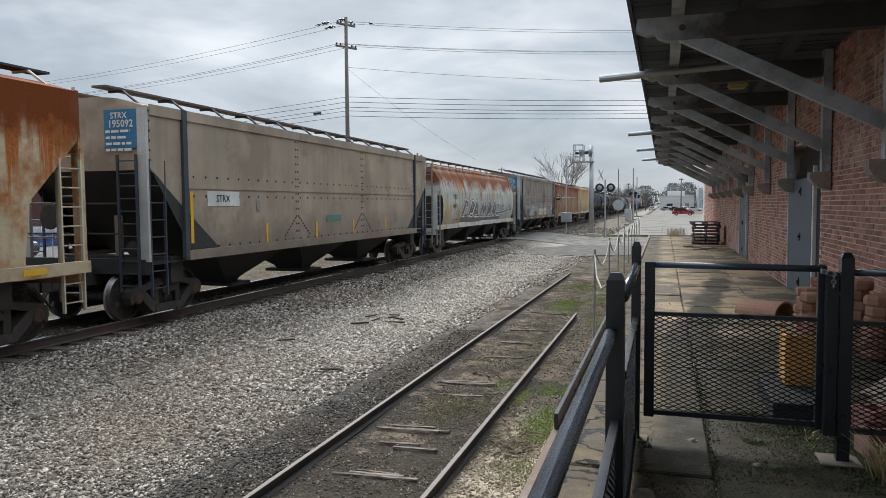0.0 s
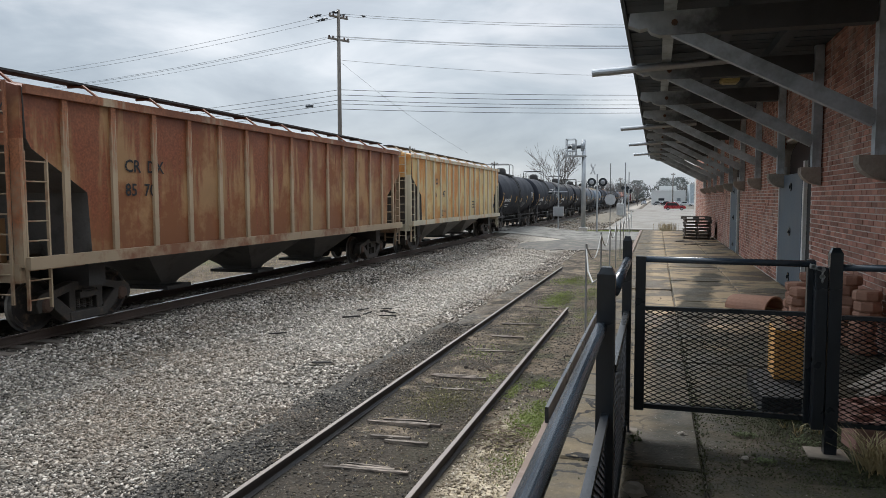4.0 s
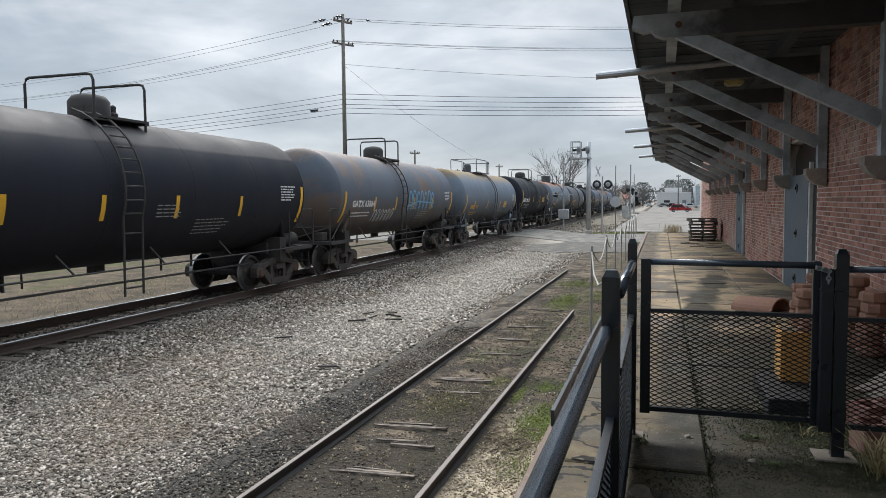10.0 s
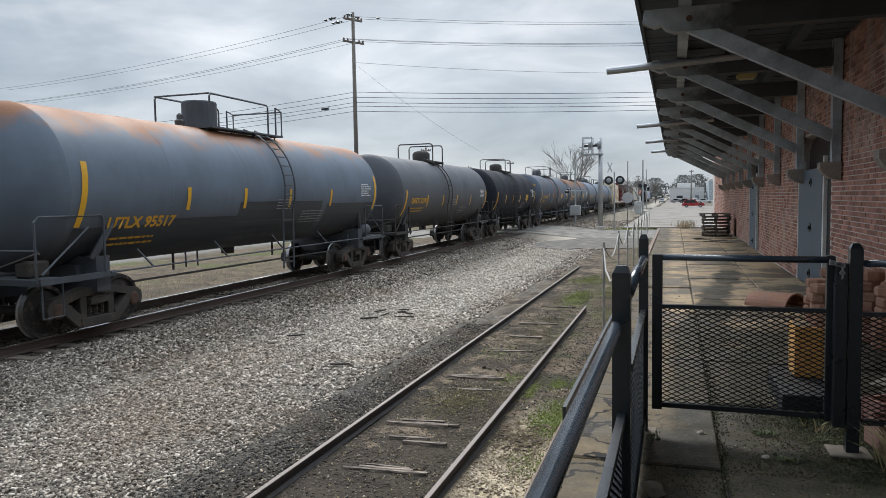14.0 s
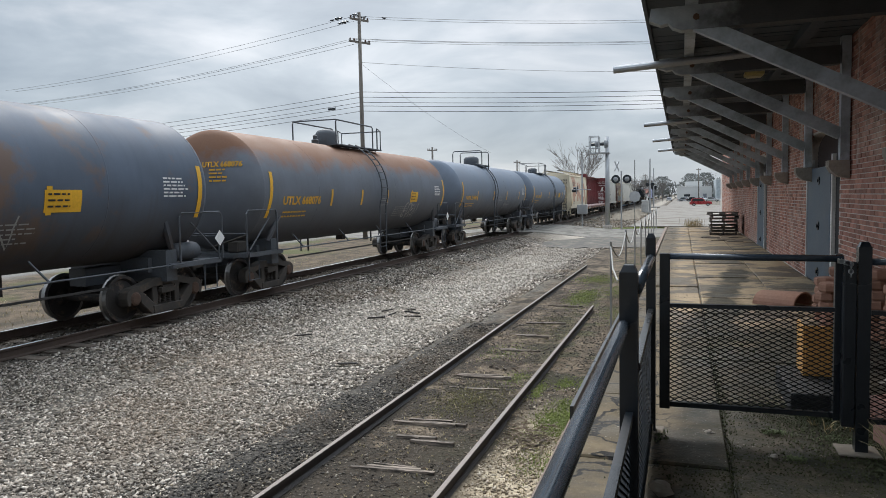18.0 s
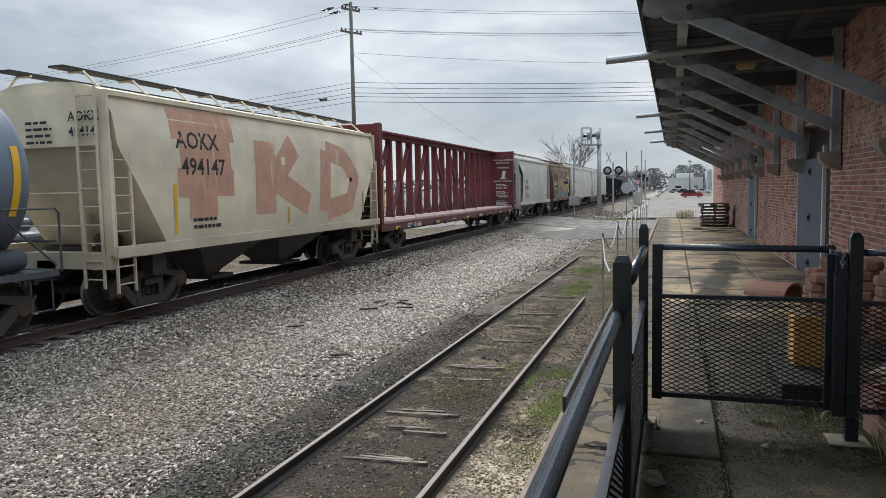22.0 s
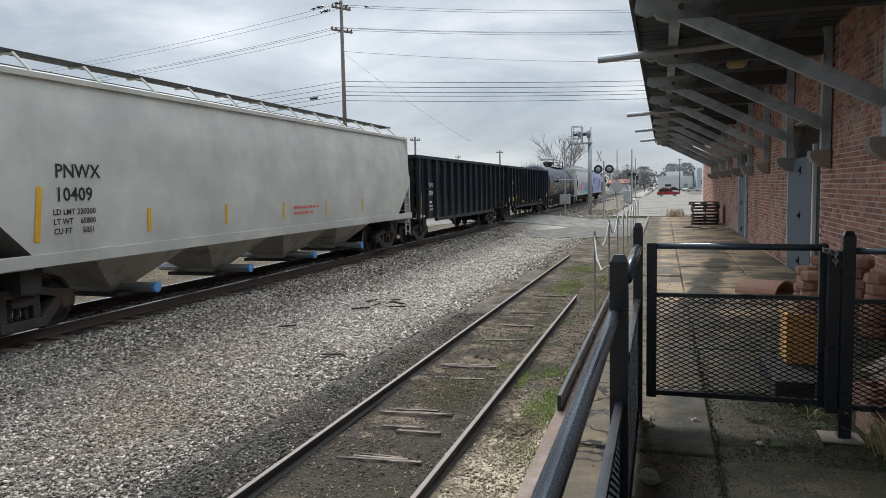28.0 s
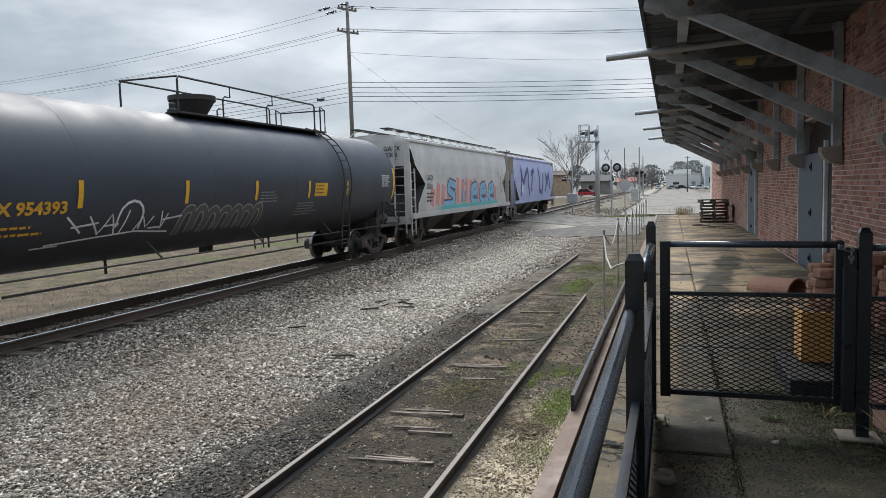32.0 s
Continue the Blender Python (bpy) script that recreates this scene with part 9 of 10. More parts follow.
TANKS = [
    # leading truck, trailing truck, look
    (104.65, 115.33, dict(paint=BLACK_TANK_RUST, cross=True, zc=2.54, band_dz=-0.08, lad=-0.66, dome_r=0.40, dome_h=0.46, mark="GATX 63898", mark_dz=-0.10, label="black tank car with yellow stripes and a rusty top")),
    (119.56, 130.33, dict(paint=BLACK_TANK, cross=True, zc=2.54, band_dz=-0.08, lad=-0.66, dome_r=0.40, dome_h=0.46, mark="GATX 32092", mark_dz=-0.10, tags=((-1.9, 1.75, 2.2, 0.45, 4, None, SPRAY_WHITE, 3, 0.1, 0.03),), label="black tank car with white lettering and small graffiti")),
    (134.51, 145.46, dict(paint=BLACK_DUSTY, cross=True, zc=2.54, band_dz=-0.08, lad=-0.66, dome_r=0.40, dome_h=0.46, mark="GATX 32464", mark_dz=-0.10, sign=True, label="black tank car with a dusty grey top and yellow sign")),
    (149.41, 160.26, dict(paint=BLACK_DUSTY, cross=True, zc=2.54, band_dz=-0.08, lad=-0.66, dome_r=0.40, dome_h=0.46, mark="GATX 32466", mark_dz=-0.10, label="black tank car with a dusty grey top")),
    (164.4, 175.09, dict(paint=GREY_BROWN, cross=True, zc=2.54, band_dz=-0.08, lad=-0.66, dome_r=0.40, dome_h=0.46, mark="GATX 63864", strokes=(([(0.07, arch(0.1 + 0.47 * k, 1.95 + 0.05 * (k % 2), 0.36, 0.75)) for k in range(7)] + [(0.06, [(0.0, 2.1), (1.2, 2.35), (3.2, 2.25)])], ((SPRAY_BLUE, 0.0, 0.009),)), ([(0.035, arch(-3.3 + 0.33 * k, 1.62, 0.22, 0.42)) for k in range(6)], ((SPRAY_WHITE, 0.0, 0.009),))),
                         label="blue-grey stained tank car with pale blue graffiti")),
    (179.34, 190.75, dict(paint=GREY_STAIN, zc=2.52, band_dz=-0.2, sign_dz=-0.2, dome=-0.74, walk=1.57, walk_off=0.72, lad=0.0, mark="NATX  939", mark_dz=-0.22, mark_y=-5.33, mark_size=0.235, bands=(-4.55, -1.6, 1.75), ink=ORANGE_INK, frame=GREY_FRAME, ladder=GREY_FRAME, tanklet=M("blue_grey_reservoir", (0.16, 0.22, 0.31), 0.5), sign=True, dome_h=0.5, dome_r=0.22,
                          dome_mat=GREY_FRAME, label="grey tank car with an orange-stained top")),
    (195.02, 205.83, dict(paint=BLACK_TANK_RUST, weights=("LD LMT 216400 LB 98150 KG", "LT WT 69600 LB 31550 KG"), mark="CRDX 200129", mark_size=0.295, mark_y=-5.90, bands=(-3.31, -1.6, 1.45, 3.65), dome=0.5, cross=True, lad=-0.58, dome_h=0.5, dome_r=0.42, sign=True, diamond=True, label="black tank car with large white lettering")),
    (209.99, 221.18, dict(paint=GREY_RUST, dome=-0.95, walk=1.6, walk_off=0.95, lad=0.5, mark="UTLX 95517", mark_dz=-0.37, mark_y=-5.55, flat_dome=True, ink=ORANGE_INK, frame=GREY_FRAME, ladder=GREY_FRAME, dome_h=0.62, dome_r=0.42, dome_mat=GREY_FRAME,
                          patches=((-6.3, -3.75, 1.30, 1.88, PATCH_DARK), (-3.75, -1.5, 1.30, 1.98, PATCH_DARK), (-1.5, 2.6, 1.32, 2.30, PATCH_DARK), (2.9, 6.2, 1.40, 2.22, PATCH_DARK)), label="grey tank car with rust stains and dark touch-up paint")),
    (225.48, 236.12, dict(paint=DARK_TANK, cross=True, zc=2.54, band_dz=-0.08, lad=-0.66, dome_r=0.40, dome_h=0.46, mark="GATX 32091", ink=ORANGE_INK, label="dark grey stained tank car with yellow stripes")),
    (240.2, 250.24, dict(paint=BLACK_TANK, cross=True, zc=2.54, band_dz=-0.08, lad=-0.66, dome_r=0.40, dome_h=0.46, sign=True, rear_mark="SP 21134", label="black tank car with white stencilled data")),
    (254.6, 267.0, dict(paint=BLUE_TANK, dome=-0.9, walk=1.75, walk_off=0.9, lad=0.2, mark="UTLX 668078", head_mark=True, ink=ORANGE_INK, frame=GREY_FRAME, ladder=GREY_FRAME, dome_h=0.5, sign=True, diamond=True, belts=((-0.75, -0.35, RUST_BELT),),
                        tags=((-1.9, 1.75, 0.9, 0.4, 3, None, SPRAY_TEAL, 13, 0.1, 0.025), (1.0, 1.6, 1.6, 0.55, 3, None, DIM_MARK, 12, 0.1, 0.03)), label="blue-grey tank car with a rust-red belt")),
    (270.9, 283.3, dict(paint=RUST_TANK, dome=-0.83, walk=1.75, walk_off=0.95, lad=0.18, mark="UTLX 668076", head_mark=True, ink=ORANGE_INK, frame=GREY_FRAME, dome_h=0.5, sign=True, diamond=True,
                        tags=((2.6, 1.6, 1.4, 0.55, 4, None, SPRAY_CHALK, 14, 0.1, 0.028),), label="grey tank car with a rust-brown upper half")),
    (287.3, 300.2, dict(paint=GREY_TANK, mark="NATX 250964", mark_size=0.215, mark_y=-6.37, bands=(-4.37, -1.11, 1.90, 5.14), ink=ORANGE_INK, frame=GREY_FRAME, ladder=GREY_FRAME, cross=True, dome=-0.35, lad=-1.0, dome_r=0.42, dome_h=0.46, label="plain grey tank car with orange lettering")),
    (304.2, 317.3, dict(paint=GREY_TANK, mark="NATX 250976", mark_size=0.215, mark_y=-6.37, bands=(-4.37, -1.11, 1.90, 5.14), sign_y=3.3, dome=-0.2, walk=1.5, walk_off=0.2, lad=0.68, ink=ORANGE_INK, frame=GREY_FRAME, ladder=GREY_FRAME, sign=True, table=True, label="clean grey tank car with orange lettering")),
]

STRX = car_paint("weathered_grey_hopper_paint", (0.375, 0.305, 0.23), streak=0.0, grime_shade=0.4, gloss=0.18, rough=0.72, blot=0.5, blot_col=(0.25, 0.20, 0.152), runs=0.55)
STRX_BROWN = car_paint("sooty_brown_hopper_paint", (0.29, 0.245, 0.205), grime_shade=0.45, gloss=0.15, rough=0.75, blot=0.45, blot_col=(0.145, 0.115, 0.095), runs=0.6)
CHALK = M("chalky_run_off", (0.33, 0.30, 0.265), 0.85, dark=0.7, broad=6.0, bump=0.0)
STRX_DARK = M("dark_blue_grey_post", (0.045, 0.055, 0.07), 0.6)
# Near-black for ends, bays and gussets: shade of the recesses put into colour.
END_DARK = M("shaded_end_sheet", (0.035, 0.034, 0.033), 0.8)
RUSTY_WHITE = car_paint("rusty_white_hopper_paint", (0.52, 0.42, 0.28), streak=0.85, blot=0.62, blot_col=(0.30, 0.10, 0.02), rust=(0.25, 0.07, 0.012), grime_shade=0.15, top=3.3, top_col=(0.13, 0.034, 0.010), zr=(1.6, 4.3), ragged=2.2, gloss=0.12, rough=0.75)
RUST_SEAM = M("rust_stained_seam", (0.24, 0.15, 0.09), 0.8, stain=(0.12, 0.05, 0.03), bump=0.1)
ROUND_WHITE = car_paint("rust_topped_white_paint", (0.46, 0.47, 0.42), streak=0.9, rust=(0.26, 0.08, 0.018), grime_shade=0.25, zr=(2.2, 4.6), top=3.05, top_end=3.72, top_col=(0.15, 0.04, 0.012), blot=0.4, blot_col=(0.44, 0.31, 0.14), ragged=1.9, gloss=0.12, rough=0.75)
BROWN_RUST = car_paint("rust_brown_ribbed_paint", (0.36, 0.20, 0.09), rs=2.2, streak=0.9, rust=(0.15, 0.045, 0.02), grime_shade=0.2, blot=0.7, blot_col=(0.20, 0.065, 0.022), top=3.6, top_col=(0.11, 0.035, 0.018), ragged=1.8)
BROWN_RIB = car_paint("rust_brown_rib_paint", (0.42, 0.31, 0.20), rs=2.2, streak=0.9, rust=(0.20, 0.07, 0.03), grime_shade=0.2, blot=0.45, top=3.75, top_col=(0.13, 0.045, 0.022), ragged=1.6)
YELLOW_RUST = car_paint("rust_stained_cream_paint", (0.60, 0.44, 0.20), rs=1.6, streak=0.5, rust=(0.36, 0.14, 0.03), grime_shade=0.15, blot=0.5, blot_col=(0.46, 0.20, 0.05))
PALE_RIB = car_paint("pale_cream_rib_paint", (0.55, 0.49, 0.36), streak=0.15, rust=(0.36, 0.16, 0.05), grime_shade=0.15, blot=0.1)
CREAM = car_paint("cream_hopper_paint", (0.66, 0.575, 0.43), grime_shade=0.3, runs=0.15, gloss=0.25)
LIGHT_GREY = car_paint("light_grey_hopper_paint", (0.49, 0.47, 0.42), gloss=0.2, rough=0.65, grime_shade=0.2, runs=0.15, streak=0.0)
PALE_GREY = car_paint("pale_warm_grey_hopper_paint", (0.52, 0.50, 0.445), gloss=0.2, rough=0.65, grime_shade=0.15, runs=0.12, streak=0.0)
OLIVE = car_paint("olive_and_rust_hopper_paint", (0.33, 0.30, 0.12), grime_shade=0.3, streak=0.3, rust=(0.085, 0.03, 0.025), blot=0.5, blot_col=(0.12, 0.05, 0.035), top=3.15, top_end=3.7, top_col=(0.085, 0.036, 0.03), ragged=1.6)
MAROON_WASH = spray("maroon_oxide_wash", (0.085, 0.036, 0.032))
AMBER_TAPE = M("dull_amber_tape", (0.46, 0.27, 0.07), 0.6, dark=0.85, bump=0.0)
BROWN_SILL = M("brown_sill_paint", (0.10, 0.045, 0.032), 0.7)
FADED_INK = M("faded_brown_ink", (0.20, 0.165, 0.13), 0.7, bump=0.0)
GACX = car_paint("off_white_hopper_paint", (0.52, 0.51, 0.49), grime_shade=0.2)
BLUE_HOP = car_paint("lilac_painted_hopper", (0.37, 0.40, 0.60), grime_shade=0.2, rough=0.6)
RED_CAR = car_paint("oxide_red_car_paint", (0.150, 0.040, 0.042), grime_shade=0.4, gloss=0.25, streak=0.1, rust=(0.06, 0.02, 0.018), rough=0.6)
PINK_DECK = M("worn_pink_deck", (0.42, 0.29, 0.27), 0.8, stain=(0.25, 0.14, 0.12), bump=0.2)
GON_BLACK = car_paint("black_gondola_paint", (0.0125, 0.0185, 0.024), grime_shade=0.3, rough=0.6, gloss=0.2, blot=0.3, blot_col=(0.035, 0.037, 0.04), runs=0.5)
# Grimy bay steel; as default end slope its tone holds the recess shade.
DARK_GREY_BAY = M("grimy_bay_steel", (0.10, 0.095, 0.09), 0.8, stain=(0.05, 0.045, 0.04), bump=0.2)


def strx(marks, label, coat=None):
    coat = coat or STRX
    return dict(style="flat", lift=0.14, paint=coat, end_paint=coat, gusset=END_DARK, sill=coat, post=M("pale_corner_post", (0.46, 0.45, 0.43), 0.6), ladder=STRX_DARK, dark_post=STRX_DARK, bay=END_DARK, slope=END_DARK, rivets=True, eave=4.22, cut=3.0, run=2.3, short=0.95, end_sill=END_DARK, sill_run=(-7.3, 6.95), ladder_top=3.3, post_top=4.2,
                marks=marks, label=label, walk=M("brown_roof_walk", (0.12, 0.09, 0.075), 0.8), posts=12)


PEACH = M("faded_peach_spray_paint", (0.50, 0.285, 0.195), 0.75, dark=0.85, broad=2.5, bump=0.0, stain=(0.60, 0.48, 0.36), stain_at=(0.58, 0.72), stain_scale=1.0, stretch=(5, 5, 0.5))
PEACH_LETTERS = [(0.62, [(-4.35, 3.72), (-2.15, 3.76)]), (0.75, [(-4.1, 3.1), (-2.35, 3.1)]), (0.60, [(-4.2, 2.5), (-2.25, 2.5)]), (0.95, [(-3.4, 2.4), (-3.4, 1.75)]), (0.90, [(-0.9, 3.55), (-0.9, 1.75)]), (0.70, [(-0.7, 2.5), (0.6, 3.55)]), (0.62, [(-0.4, 2.6), (1.25, 1.95)]),
                 (0.62, [(2.35, 3.5), (2.2, 1.75)]), (0.60, [(2.4, 3.5), (3.5, 3.35), (4.25, 2.75), (3.85, 1.95), (2.4, 1.75)])]
SLATE_TEAL = spray("slate_teal_spray", (0.13, 0.25, 0.28))
SPRAY_PINK, SPRAY_SKY = spray("pink_spray", (0.62, 0.27, 0.24)), spray("sky_blue_spray", (0.22, 0.42, 0.58))
WARM_GREY = spray("warm_grey_spray", (0.15, 0.135, 0.12))
BIG_LETTERS = [(0.30, [(-4.7, 1.56), (-3.92, 2.36), (-3.55, 2.25)]), (0.30, [(-4.6, 1.56), (-3.3, 1.56)]), (0.28, [(-3.35, 1.62), (-2.72, 2.34), (-2.35, 2.22), (-2.6, 1.98), (-3.0, 1.96)]), (0.28, [(-2.4, 1.56), (-1.78, 2.36), (-1.5, 1.6)]),
               (0.22, [(-2.05, 1.86), (-1.55, 1.86)]), (0.26, [(-1.0, 1.56), (-0.42, 2.34), (-0.28, 1.62), (0.12, 2.34), (0.24, 1.58)]), (0.30, [(0.55, 1.62), (1.15, 2.34), (1.5, 2.14), (1.3, 1.92), (0.9, 1.86)]), (0.30, [(1.75, 1.58), (2.38, 2.36), (2.76, 2.16), (2.45, 1.9), (2.15, 1.86), (2.95, 1.58)]),
               (0.24, [(-4.8, 1.50), (0.0, 1.49), (4.0, 1.47)])]
SMALL_LETTERS = [(0.10, [(3.1, 1.85), (3.2, 2.25), (3.02, 2.25), (3.42, 2.25)]), (0.10, [(3.55, 1.85), (3.6, 2.2)]), (0.10, [(3.8, 1.85), (4.15, 2.2), (3.85, 2.2), (4.3, 1.95)]), (0.10, [(4.5, 1.8), (4.85, 2.28), (5.05, 1.85)]), (0.12, [(3.0, 1.76), (4.6, 1.80), (6.1, 1.92)]),
                 (0.09, [(6.5, 2.25), (6.7, 2.33), (6.72, 2.15), (6.5, 1.95), (6.85, 1.95)]), (0.09, [(6.95, 2.25), (7.12, 2.33), (7.14, 2.15), (6.95, 1.95), (7.25, 1.95)])]
FADED_BLUE, FADED_GREY = spray("faded_blue_spray", (0.17, 0.235, 0.29)), spray("faded_grey_spray", (0.22, 0.20, 0.175))
MURAL_BLUE = [(0.30, arch(-4.5 + 0.36 * k, 1.38, 0.26, 0.42)) for k in range(5)] + [(0.30, arch(-3.55 + 0.52 * k, 1.72 + 0.03 * (k % 2), 0.34, 0.36)) for k in range(4)]
MURAL_WHITE = [(0.16, arch(-1.4 + 0.28 * k, 1.34, 0.20, 0.55 + 0.12 * (k % 2))) for k in range(4)] + [(0.2, arch(3.7 + 0.33 * k, 1.36, 0.22, 0.4)) for k in range(8)]
MURAL_TAN = [(0.22, arch(-0.45 + 0.40 * k, 1.40, 0.30, 0.45)) for k in range(5)] + [(0.26, arch(1.85 + 0.46 * k, 1.38, 0.32, 0.55)) for k in range(3)]
MURAL_LINES = [(0.035, arch(q, 1.95, 0.14, 0.3)) for q in (-3.3, -3.05, -2.8, 0.35, 0.55, 0.75, 0.95, 2.1, 2.35, 2.6, 5.9, 6.15, 6.4)] + [(0.045, arch(q, 1.85, 0.32, 0.28)) for q in (-4.2, -3.8, -5.2, -5.55)] + [(0.04, [(-0.45, 2.1), (-0.35, 2.4), (-0.25, 2.1), (-0.5, 2.28), (-0.2, 2.28)])]
